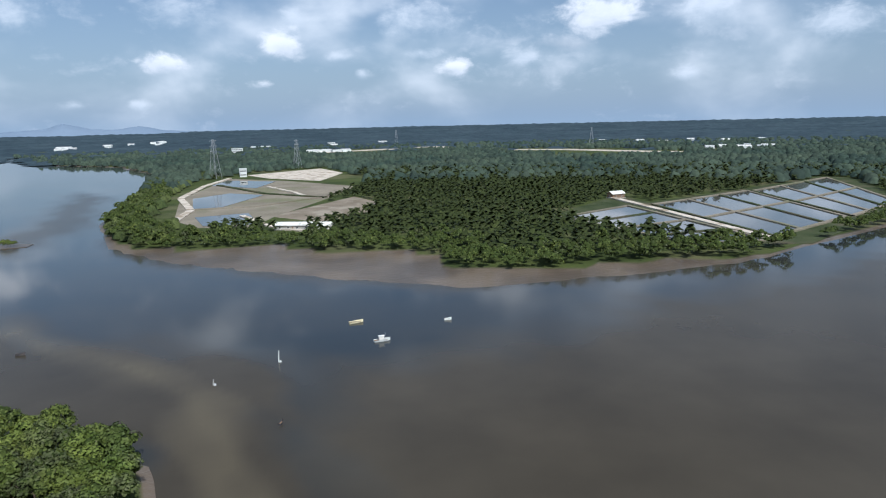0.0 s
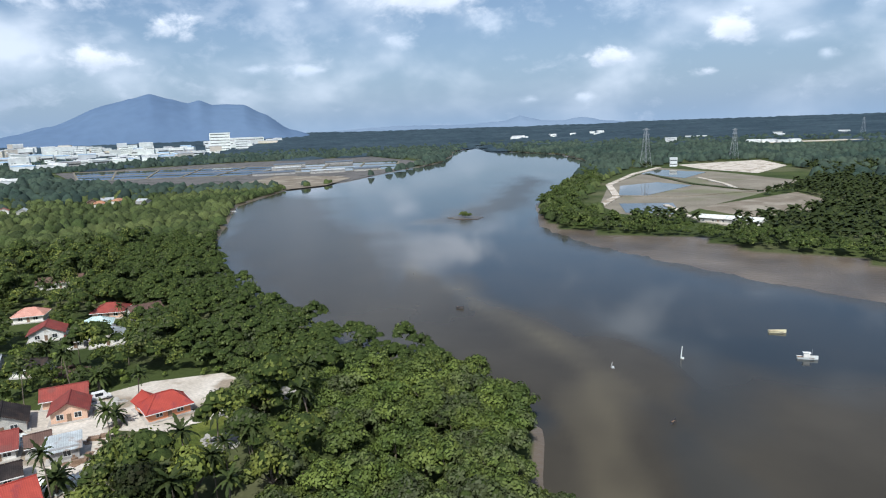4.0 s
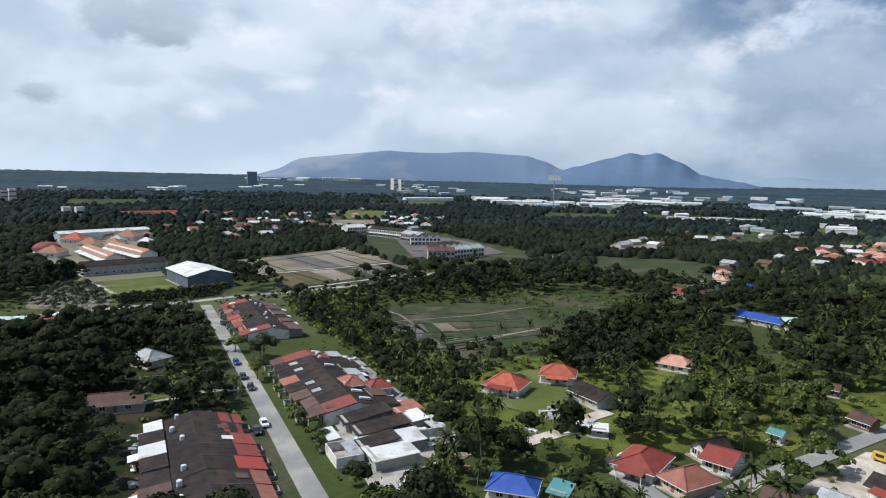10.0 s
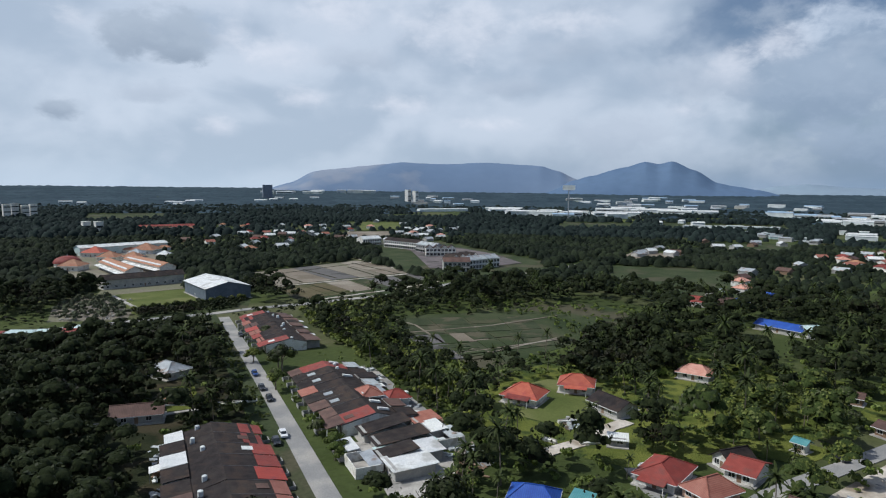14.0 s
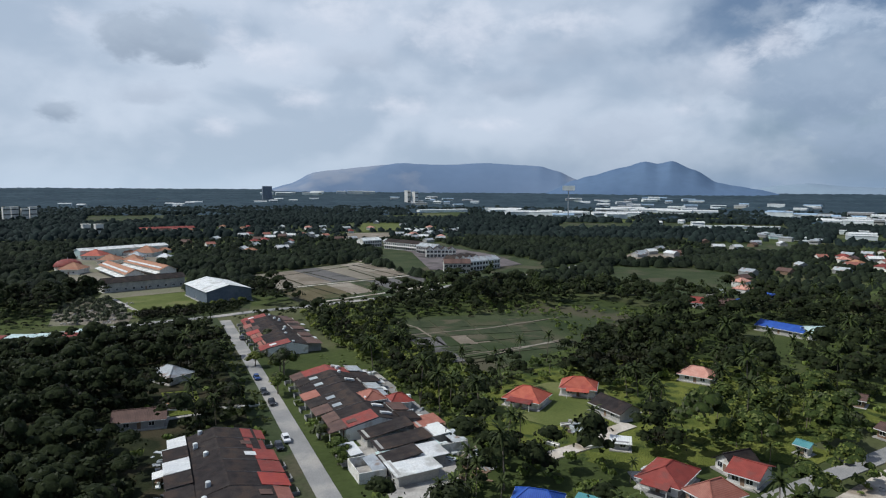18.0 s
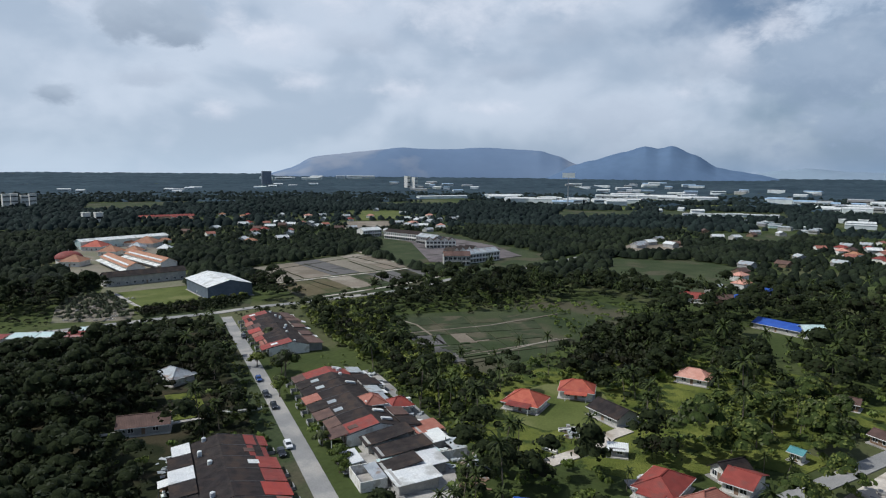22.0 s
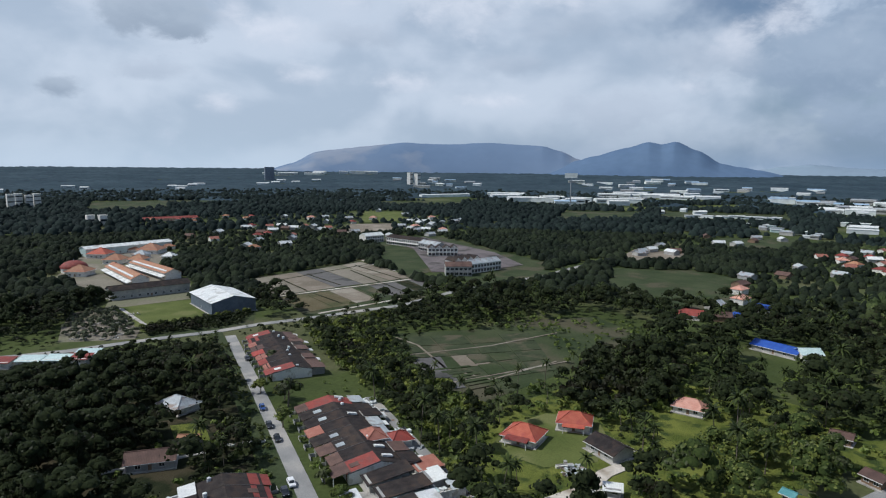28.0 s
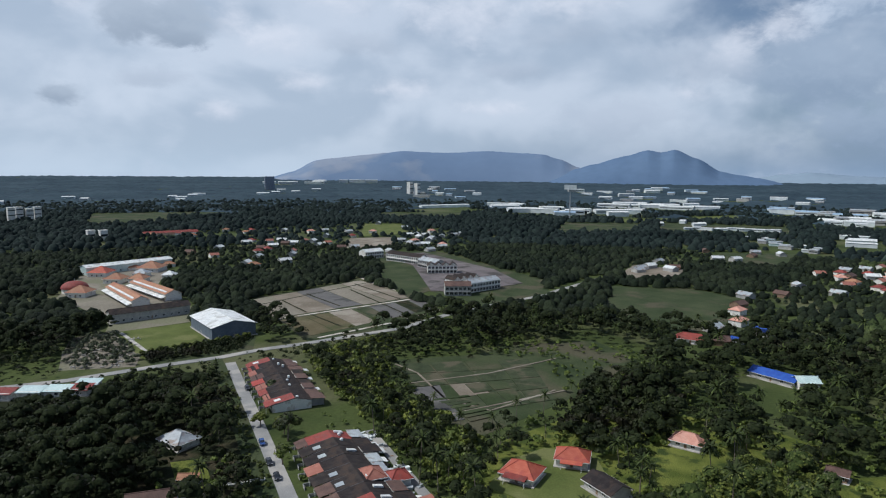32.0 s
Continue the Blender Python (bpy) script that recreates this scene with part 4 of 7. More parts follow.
house((-146.0, 34.2), (-141.3, 41.4), 7.5, "roof_dark", "wall_white", label="house with dark roof and red front porch", porch="roof_red")
house((-140.9, 41.8), (-138.0, 47.6), 8.0, "roof_red", "wall_white", label="white-walled house with red tiled gable roof", rise=2.2)
house((-136.2, 48.4), (-134.6, 52.6), 6.0, "roof_brown", "wall_grey", label="narrow house with brown roof", windows=1)
house((-130.2, 49.6), (-127.6, 55.0), 5.5, "roof_grey", "wall_grey", label="hut with pale blue-grey sheet roof", windows=1, style="mono", rise=0.9)
house((-153.8, 45.2), (-150.0, 54.2), 9.0, "roof_dark", "wall_grey", label="broad house with dark grey roof and pale gable", style="gable_y", rise=2.2)
house((-169.6, 42.3), (-166.4, 49.3), 6.5, "roof_grey", "wall_white", label="roadside shop with folded grey metal roof", rise=1.2)
house((-148.6, 57.6), (-144.8, 64.5), 8.5, "roof_red", "wall_peach", label="house with dark red gable roof over a porch", style="gable_y", rise=2.0)
house((-158.6, 60.0), (-154.0, 68.6), 6.5, "roof_red", "wall_peach", label="house with dark red roof behind palms", rise=1.7)
house((-130.6, 70.2), (-128.0, 79.6), 7.5, "roof_bright", "wall_orange", label="orange-walled house with bright red roof on the sand", style="hip", rise=2.4)
house((-136.0, 71.6), (-135.2, 76.4), 5.0, "roof_bright", "wall_orange", label="rear wing with bright red roof", windows=1, style="gable_y", rise=1.4)
# the upper lane
for A, B, d, r, w, s, lab in (
        ((-217.4, 79.8), (-212.3, 88.8), 9, "roof_red", "wall_white", "gable_y", "white house with dull red roof"),
        ((-211.6, 93.3), (-206.8, 100.9), 8, "roof_cyan", "wall_white", "hip", "house with pale cyan metal roof"),
        ((-194.7, 88.0), (-190.4, 97.1), 9, "roof_grey", "wall_white", "gable_y", "white-gabled house with grey roof"),
        ((-200.0, 83.5), (-197.5, 88.0), 6, "roof_red", "wall_white", "gable", "small annex with red roof"),
        ((-226.3, 103.4), (-219.0, 111.3), 9, "roof_red", "wall_peach", "hip", "house with red hipped roof among trees"),
        ((-213.1, 111.0), (-211.0, 121.4), 7, "roof_brown", "wall_white", "gable", "long low house with brown roof"),
        ((-188.6, 64.6), (-182.6, 70.4), 7, "roof_dark", "wall_white", "gable", "white house with dark roof under palms"),
        ((-201.6, 60.0), (-197.8, 65.4), 6, "roof_grey", "wall_grey", "gable", "lean roadside stall with grey roof"),
        ((-214.6, 30.6), (-213.0, 36.6), 5, "roof_brown", "wood", "gable", "timber hut with rusty red roof"),
        ((-189.4, 36.0), (-185.6, 40.6), 5, "roof_brown", "wood", "gable", "small timber hut with brown roof"),
        ((-168.0, 17.2), (-166.4, 20.2), 3.2, "roof_teal", "wall_white", "gable", "tiny shed with teal roof on the grass"),
        ((-246.0, 86.0), (-240.0, 94.0), 8, "roof_pink", "wall_white", "hip", "house with faded pink roof among trees"),
        ((-292.0, 112.0), (-284.0, 128.0), 9, "roof_brown", "wall_white", "gable", "house with faded brown roof in the wood")):
    house(A, B, d, r, w, s, lab)
# the houses on the grass side
house((-132.2, -13.0), (-130.2, -4.2), 12.0, "roof_red", "wall_white", "hip", "broad house with low red tiled hipped roof", rise=1.9, porch="roof_red")
house((-131.0, -3.6), (-126.6, 2.4), 9.5, "roof_salmon", "wall_peach", "hip", "peach house with salmon tiled hipped roof", rise=2.3)
house((-150.4, 0.6), (-146.2, 5.2), 7.5, "roof_dark", "wall_white", "gable_y", "white-gabled house with dark brown roof", rise=1.9)
house((-143.6, 3.6), (-141.6, 10.0), 10.0, "roof_red", "wall_white", "gable", "red-roofed house wing beside the road", rise=1.5)
house((-168.0, -57.0), (-167.6, -46.0), 10.0, "roof_orange", "wall_white", "hip", "white bungalow with layered orange-red roof", rise=2.6, porch="roof_red")
house((-184.2, -44.8), (-186.2, -34.4), 9.0, "roof_orange", "wall_white", "hip", "white bungalow with orange tiled hipped roof", rise=2.2, porch="roof_orange", eave=3.0)
house((-175.2, -33.6), (-168.6, -23.8), 8.5, "roof_dark", "wall_grey", "gable", "house with dark grey roof and open carport", rise=1.8)
house((-217.8, -15.0), (-216.2, -4.6), 8.0, "roof_pink", "wall_white", "hip", "white bungalow with pale pink roof among palms", rise=2.0)
house((-109.0, -32.4), (-110.6, -23.0), 7.0, "roof_blue", "wall_white", "hip", "house with bright blue roof under trees", rise=1.7)
house((-113.4, -21.6), (-113.0, -17.6), 4.0, "roof_teal", "wall_grey", "mono", "small hut with green-teal roof")
house((-316.0, 6.0), (-305.6, 24.4), 9.0, "roof_blue", "wall_grey", "gable", "long shed with vivid blue metal roof", eave=2.8, rise=1.8)
house((-304.0, 26.5), (-308.0, 35.0), 8.0, "roof_cyan", "wall_white", "gable", "shed with pale blue roof", eave=3.6)
house((-364.0, -33.0), (-362.0, -15.0), 10.0, "roof_red", "wall_white", "hip", "house with dull red hipped roof among trees")
house((-373.0, -8.0), (-370.0, 0.0), 8.0, "roof_blue", "wall_white", "hip", "house with blue roof among trees")
house((-101.5, -137.0), (-110.5, -128.0), 8.0, "roof_brown", "wall_grey", "gable", "old house with brown roof in deep shade", eave=2.8)
house((-137.0, -167.5), (-136.0, -156.5), 9.0, "roof_grey", "wall_white", "hip", "white house with grey roof among trees")


# ---- terraces along the street ----
U, NN = Vector((0.6222, 0.7828)), Vector((-0.7828, 0.6222))


def terrace_unit(w, rng, rear, end=False, front=False):
    ob = thing("terrace_house", "terraced house with dark tiled roof and red front porch", "house", None, "terraced houses")
    d, ridge, eave, top = 15.0, 8.6, 3.1, 4.9
    x = w / 2
    top_key = rng.choice(["roof_dark", "roof_red"] if end else ["roof_dark"] * 7 + ["roof_brown" if front else "roof_dark"])
    top += rng.uniform(-0.12, 0.12)
    V = [(-x, 0, -0.1), (x, 0, -0.1), (x, d, -0.1), (-x, d, -0.1), (-x, 0, eave), (x, 0, eave), (x, d, eave), (-x, d, eave), (-x, ridge, top - 0.2), (x, ridge, top - 0.2)]
    part("wall", (V, [(3, 2, 1, 0), (0, 1, 5, 4), (2, 3, 7, 6), (1, 2, 6, 9, 5), (3, 0, 4, 8, 7), (4, 5, 9, 8), (6, 7, 8, 9)]), M["wall_white"], ob)
    part("roof_slope", slab([(-x, -0.5, eave), (x, -0.5, eave), (x, ridge, top), (-x, ridge, top)], 0.12), M["roof_red" if end else top_key], ob)
    part("roof_slope", slab([(x, d + 0.4, eave), (-x, d + 0.4, eave), (-x, ridge, top), (x, ridge, top)], 0.12), M[top_key], ob)
    part("party_wall", slab([(x - 0.08, -0.3, eave + 0.1), (x + 0.08, -0.3, eave + 0.1), (x + 0.08, ridge, top + 0.06), (x - 0.08, ridge, top + 0.06)], 0.3), M["tin"], ob)
    pk = rng.choice(["roof_dark", "roof_dark", "roof_salmon", "roof_dark", "roof_brown"] if front else ["roof_salmon", "roof_red", "roof_bright", "roof_red", "roof_brown"])
    reach, up = (rng.choice([3.0, 4.2, 5.4]), 0.6) if front else (rng.choice([1.8, 2.6, 3.2]), rng.choice([0.6, 1.6, 2.6]))
    zu = eave + 0.16 + (up + 0.5) / (ridge + 0.5) * (top - eave)
    part("porch_roof", slab([(-x + 0.2, -reach, 2.5), (x - 0.3, -reach, 2.5), (x - 0.3, up, zu), (-x + 0.2, up, zu)], 0.12), M[pk], ob, "red tiled porch roof")
    for s in (-1, 1):
        part("porch_post", box(s * (x - 0.6) - 0.1, -reach + 0.2, 0, s * (x - 0.6) + 0.1, -reach + 0.4, 2.5), M["wall_white"], ob)
    part("front_wall", join(box(-x, -reach - 1.6, 0, -x + 0.15, -0.1, 1.0), box(-x + 0.15, -reach - 1.6, 0, -0.8, -reach - 1.45, 0.9)), M["wall_grey"], ob)
    window(ob, -1.4, 0, 0.9, 1.8, 1.2)
    part("door", box(0.9, -0.05, 0, 1.9, 0.03, 2.05), M["wood"], ob)
    if rear:
        rk = rng.choice(["roof_dark", "roof_dark", "roof_brown", "roof_grey", "roof_dark"] if front else ["roof_brown", "roof_dark", "roof_brown", "roof_white", "roof_dark", "roof_brown"])
        h, dep = rng.uniform(2.7, 3.4), rng.uniform(3.5, 6.0)
        part("rear_extension", box(-x + 0.1, d + 0.05, -0.1, x * rng.uniform(0.2, 0.95), d + dep, h), M["wall_grey"], ob)
        part("rear_roof", slab([(x, d - 0.1, h + 0.7), (-x, d - 0.1, h + 0.7), (-x, d + dep + 0.3, h + 0.1), (x, d + dep + 0.3, h + 0.1)], 0.1), M[rk], ob)
        if rng.random() < 0.6:
            ax = rng.uniform(-1.5, 1.0)
            part("awning", slab([(ax + 2.6, d + dep, 2.5), (ax - 1.0, d + dep, 2.5), (ax - 1.0, d + dep + 2.4, 2.1), (ax + 2.6, d + dep + 2.4, 2.1)], 0.08), M["roof_white"], ob)
            for px in (ax - 0.9, ax + 2.5):
                part("awning_post", box(px - 0.05, d + dep + 2.2, 0, px + 0.05, d + dep + 2.3, 2.1), M["steel"], ob)
    if rng.random() < (0.3 if front else 0.12):
        part("patched_sheet", slab([(-1.0, 1.2, eave + 0.5), (1.2, 1.2, eave + 0.5), (1.2, 3.6, eave + 0.97), (-1.0, 3.6, eave + 0.97)], 0.1), M[rng.choice(["roof_grey", "roof_white", "roof_brown"])], ob)
    if front and rng.random() < 0.6:
        ax = rng.uniform(-2.2, 1.0)
        zz = top - 0.35 * (top - eave) + 0.3
        part("roof_awning", slab([(ax + 1.1, ridge + 1.6, zz + 0.5), (ax, ridge + 1.6, zz + 0.5), (ax - 0.3, ridge + 4.4, zz - 0.2), (ax + 1.0, ridge + 4.6, zz - 0.2)], 0.5), M["roof_white"], ob, "white curved light well cover")
    if rng.random() < (0.25 if front else 0.6):
        tank = part("water_tank", tube([(0, 0, 0), (0, 0, 0.9), (0, 0, 1.05)], [0.55, 0.55, 0.3], 10), M["far_white"], ob, at=pose(rng.uniform(-2, 2), rng.uniform(ridge + 1, d - 1), 4.0))
        part("tank_stand", box(-0.5, -0.5, -1.0, 0.5, 0.5, 0.0), M["steel"], tank)
    return ob


def terrace_row(s0, n, front, out, seed, w=6.7, rear=True):
    """n units from s0 on along the street; front: distance of the front wall; out: 1 or -1, the side of the street."""
    rng = random.Random(seed)
    for k in range(n):
        c = U * (s0 + w * (k + 0.5)) + NN * front
        ob = terrace_unit(w - 0.02, rng, rear, k in (0, n - 1) and seed != 3, seed == 5)
        ob.matrix_basis = pose(c.x, c.y, 0, 0, 0, 51.5 if out > 0 else 231.5)
        for q in (0, 7, 14, 19) if out > 0 else (-4, 0, 7, 14, 20):
            e = c + NN * out * q
            KEEP.append((e.x, e.y, 7.0))


terrace_row(-151, 8, 25.5, -1, 3)
terrace_row(-195, 8, 47.0, 1, 5)
terrace_row(-291, 9, 43.6, 1, 8)
for sa in (-225, -214, -203):
    for na in (46, 57, 68):
        KEEP.append((*(U * sa + NN * na), 6.5))


def shed(s, n, w, d, key, label, h=3.0, rise=0.6):
    c = U * s + NN * n
    house(c - U * w / 2, c + U * w / 2, d, key, "wall_grey", "mono", label, eave=h, rise=rise, windows=1, name="shed", door=False)


shed(-137.5, 50, 6.0, 12, "roof_dark", "dark-roofed house end beside the terrace", 2.8, 1.8)
shed(-130.5, 51, 6.4, 13, "roof_dark", "lower dark-roofed house end beside the terrace", 2.5, 1.2)
shed(-126.2, 50, 1.9, 15, "roof_cyan", "narrow lean-to with pale green metal roof", 2.2, 0.3)
shed(-122.2, 49, 5.4, 9, "roof_dark", "low workshop with dark roof", 2.6, 1.2)
shed(-122.4, 55.1, 7.5, 9, "roof_white", "carport with white sheet roof", 2.6, 0.3)
shed(-134.0, 65, 7.0, 5, "roof_white", "back lean-to with bright white sheet roof", 2.4, 0.4)
shed(-140.6, 64.6, 7.0, 7, "roof_salmon", "back lean-to with faded pink sheet roof", 2.4, 0.4)
for sa, na, wa, da, ha, key, lab in ((-160, 56.6, 7.4, 6.4, 4.6, "roof_salmon", "raised house end with salmon hipped roof over the terrace"), (-158.6, 64.0, 6.6, 6.6, 3.2, "roof_red", "back house with small red hipped roof")):
    ca = U * sa + NN * na
    house(ca - U * wa / 2, ca + U * wa / 2, da, key, "wall_white", "hip", lab, eave=ha, rise=1.5, windows=2, name="back_house")
shed(-116.2, 49.5, 8.0, 10, "roof_white", "wide carport with pale white-green sheet roof", 2.7, 0.4)
shed(-131.0, 42.5, 7.0, 4, "roof_white", "car porch with white sheet roof", 2.3, 0.3)
shed(-108, 10, 6, 5, "roof_white", "rear annex with white sheet roof")
shed(-124, 9, 6, 5, "roof_white", "rear annex with bright white sheet roof")
shed(-138, 8, 6, 5, "roof_dark", "rear annex with dark roof")



def walled_yard(s, n, w, d, label):
    """A small roofless back yard: four thin rendered walls on a concrete floor, with a lean-to sheet over one side."""
    c = U * s + NN * n
    ob = thing("walled_yard", label, "yard", pose(c.x, c.y, 0, 0, 0, 51.5), "walled yards")
    part("floor", box(-w / 2, -d / 2, -0.1, w / 2, d / 2, 0.3), M["concrete"], ob)
    for k in (-1, 1):
        part("wall", box(-w / 2, k * d / 2 - 0.1, 0, w / 2, k * d / 2 + 0.1, 2.4), M["wall_white"], ob)
        part("wall", box(k * w / 2 - 0.1, -d / 2 + 0.1, 0, k * w / 2 + 0.1, d / 2 - 0.1, 2.4), M["wall_white"], ob)
    part("lean_to", slab([(-w / 2 + 0.1, 0.2, 2.1), (w / 2 - 0.1, 0.2, 2.1), (w / 2 - 0.1, d / 2, 2.6), (-w / 2 + 0.1, d / 2, 2.6)], 0.08), M["roof_grey"], ob)
    KEEP.append((c.x, c.y, max(w, d) * 0.7))


walled_yard(-128.6, 68.6, 8.0, 7.0, "roofless white-walled back yard with lean-to")
walled_yard(-121.7, 45.9, 8.5, 6.0, "roofless white-walled front yard with lean-to")

# school and hall beyond the street
house((-243.7, -254.4), (-266.3, -243.4), 39.0, "roof_white", "wall_hall", "gable_y", "large hall with white metal gable roof and blue-grey walls", eave=7.0, rise=3.0, windows=3, group="", name="hall")
# school block: grey wall colour stands in for the shade on its front
house((-242.5, -335.0), (-287.0, -318.0), 10.0, "roof_dark", "wall_grey", "gable", "two-storey school block with dark roof", eave=6.0, rise=2.2, windows=10, group="", name="school_block")
patch("school_ground", [(-226, -318), (-250, -345), (-276, -440), (-345, -515), (-425, -500), (-345, -420), (-300, -330), (-270, -300)], 0.07, "salt", "pale paved school ground", "ground")
for A, B, dep in (((-306, -428), (-279, -364), 12.0), ((-328, -430), (-306, -364), 12.0)):
    ob = house(A, B, dep, "roof_tan", "wall_white", "gable", "long white-walled school building with faded orange roof", eave=5.2, rise=2.6, windows=9, group="school buildings", name="school_wing")
    n = (Vector(B) - Vector(A)).length
    part("skylight_strip", slab([(-n / 2 + 3, -4.6, 6.02), (n / 2 - 3, -4.6, 6.02), (n / 2 - 3, -3.4, 6.55), (-n / 2 + 3, -3.4, 6.55)], 0.3), M["roof_white"], ob)
    part("front_canopy", slab([(-n / 2, -9.0, 2.6), (n / 2, -9.0, 2.6), (n / 2, -5.5, 3.4), (-n / 2, -5.5, 3.4)], 0.15), M["roof_white"], ob)
for x, y, w, key in ((-335, -460, 15, "roof_tan"), (-346, -446, 13, "roof_tan"), (-389, -486, 20, "roof_tan"), (-350, -500, 17, "roof_orange"), (-284, -430, 15, "roof_tan"), (-366, -468, 12, "roof_grey"), (-372, -440, 10, "roof_white")):
    house((x + w * 0.25, y - w * 0.45), (x - w * 0.2, y + w * 0.45), w, key, "wall_white", "hip", "square school pavilion with hipped roof", eave=4.0, rise=w * 0.26, group="school buildings", name="school_pavilion")


def domed_hall(x, y, r):
    ob = thing("domed_hall", "round white hall with a red ribbed dome", "hall", pose(x, y, 0))
    part("wall", tube([(0, 0, -0.1), (0, 0, 3.6)], [r * 0.92, r * 0.92], 20), M["wall_white"], ob)
    part("dome", tube([(0, 0, 3.5)] + [(0, 0, 3.6 + r * 0.55 * math.sin(a * 0.26)) for a in range(7)], [r * 0.98] + [max(0.1, r * math.cos(a * 0.26)) for a in range(7)], 20), M["roof_red"], ob)
    part("finial", tube([(0, 0, 3.5 + r * 0.55), (0, 0, 5.0 + r * 0.55)], [0.3, 0.08], 6), M["steel"], ob)
    KEEP.append((x, y, r + 3))


domed_hall(-297, -450, 9.5)
house((-350, -514), (-430, -501), 12.0, "roof_white", "roof_cyan", "gable", "long pale blue-white factory shed", eave=7.0, rise=1.8, windows=12, group="", name="factory_shed")
house((-604, -760), (-672, -730), 11.0, "roof_red", "wall_peach", "gable", "long low building with a dull red roof", eave=4.0, rise=2.0, windows=8, group="", name="long_house")
for x, y, key in ((-141, -254, "roof_cyan"), (-147, -246, "roof_cyan"), (-152, -240, "roof_red"), (-158, -243, "roof_cyan"), (-134, -262, "roof_red")):
    house((x, y), (x - 4.6, y + 8.0), 6.5, key, "wall_white", "mono", "roadside stall with sheet roof", eave=2.8, rise=0.7, windows=1, group="roadside stalls", name="stall")


# ---- far settlements ----
def far_house(w, d, h, key, wall, style="gable"):
    ob = thing("house", "small distant house with pitched roof", "house", None, "distant houses")
    part("wall", wall_body(w, d, h, 0.25 * d, style), M[wall], ob)
    roof_parts(ob, w, d, h, 0.25 * d, style, key, 0.4)
    return ob


far_rng = random.Random(21)
PROTO = [far_house(w, d, h, k, wl, st) for w, d, h, k, wl, st in (
    (9.5, 8, 3, "roof_red", "wall_white", "hip"), (10, 8, 3.2, "roof_tan", "wall_white", "hip"), (10, 8, 3, "roof_brown", "wood", "gable"),
    (11, 8, 3, "roof_grey", "wall_grey", "gable"), (9, 8, 3, "roof_salmon", "wall_white", "gable"), (12, 8, 3.5, "roof_white", "wall_grey", "gable"),
    (11, 8, 3, "roof_blue", "wall_white", "gable"), (10, 8, 4, "roof_pink", "wall_white", "hip"))]
PROTO_USED = [False] * len(PROTO)


def settle(x, y, pick):
    i = far_rng.choice(pick)
    m = pose(x, y, 0, 0, 0, far_rng.choice([20, 110, 60, 150]) + far_rng.uniform(-8, 8))
    if PROTO_USED[i]:
        copy_thing(PROTO[i], m)
    else:
        PROTO[i].matrix_basis, PROTO_USED[i] = m, True
    KEEP.append((x, y, 6.5))


THIN = []


def cluster(poly, step, pick, keep=0.8):
    THIN.append(poly)
    for k in range(len(poly)):                 # and the ground before it, towards the lane
        (a, b), (c, d) = poly[k], poly[(k + 1) % len(poly)]
        THIN.append([(a, b), (c, d), (c * 0.93, d * 0.93), (a * 0.93, b * 0.93)])
    xs, ys = [p[0] for p in poly], [p[1] for p in poly]
    y = min(ys)
    while y < max(ys):
        x = min(xs)
        while x < max(xs):
            a, b = x + far_rng.uniform(-0.3, 0.3) * step, y + far_rng.uniform(-0.3, 0.3) * step
            if inside(poly, np.array(a), np.array(b)) and far_rng.random() < keep:
                settle(a, b, pick)
            x += step
        y += step


cluster([(-548, 4), (-640, 30), (-600, 90), (-540, 82)], 26, [2, 3, 1, 0], 0.4)
cluster([(-640, 34), (-690, 48), (-774, 113), (-851, 200), (-738, 244), (-600, 240), (-560, 160), (-600, 90)], 19.5, [0, 1, 3, 4, 2, 4, 7, 1, 5, 3, 7], 0.68)
cluster([(-600, 270), (-660, 280), (-640, 340), (-560, 320)], 24, [2, 3, 1, 7], 0.7)
cluster([(-420, -10), (-560, 0), (-580, 60), (-480, 70), (-400, 30)], 30, [2, 2, 3, 1, 7], 0.3)
cluster([(-360, -40), (-420, -30), (-400, 10), (-350, 0)], 24, [2, 3], 0.35)
cluster([(-628, -105), (-669, -62), (-720, -85), (-680, -118)], 24, [5, 3, 3], 0.5)
cluster([(-600, -470), (-780, -360), (-700, -300), (-590, -380)], 30, [3, 5, 3, 7], 0.5)
cluster([(-440, -470), (-620, -420), (-700, -560), (-480, -600)], 40, [0, 1, 5, 4, 2], 0.5)
cluster([(-330, -470), (-460, -480), (-520, -560), (-380, -570)], 34, [0, 1, 5, 3], 0.5)
cluster([(-700, -480), (-900, -420), (-1000, -640), (-760, -700)], 48, [5, 3, 0, 5, 7], 0.5)
cluster([(-700, -120), (-820, -60), (-860, 40), (-740, 20)], 36, [5, 3, 5, 2], 0.5)
cluster([(-636, -609), (-680, -542), (-478, -380), (-448, -429)], 27, [0, 5, 3, 4, 1, 5, 2], 0.6)
cluster([(-798, -473), (-854, -391), (-707, -337), (-666, -401)], 24, [5, 3, 5, 7], 0.6)
cluster([(-655, -112), (-690, -70), (-640, -60), (-590, -100)], 19, [5, 3, 3, 2], 0.55)
cluster([(-560, -720), (-720, -660), (-760, -720), (-620, -790)], 30, [0, 0, 1], 0.5)


PROTO[6].matrix_basis = pose(-402, 12, 0, 0, 0, 60)
KEEP.append((-402, 12, 8))

# ---- trees ----
def unit_sphere(rng, n, up=0.25):
    v = rng.normal(size=(n, 3))
    v[:, 2] = np.abs(v[:, 2]) * (1 - up * 0.2) - up * rng.random(n)
    return v / np.linalg.norm(v, axis=1, keepdims=True)


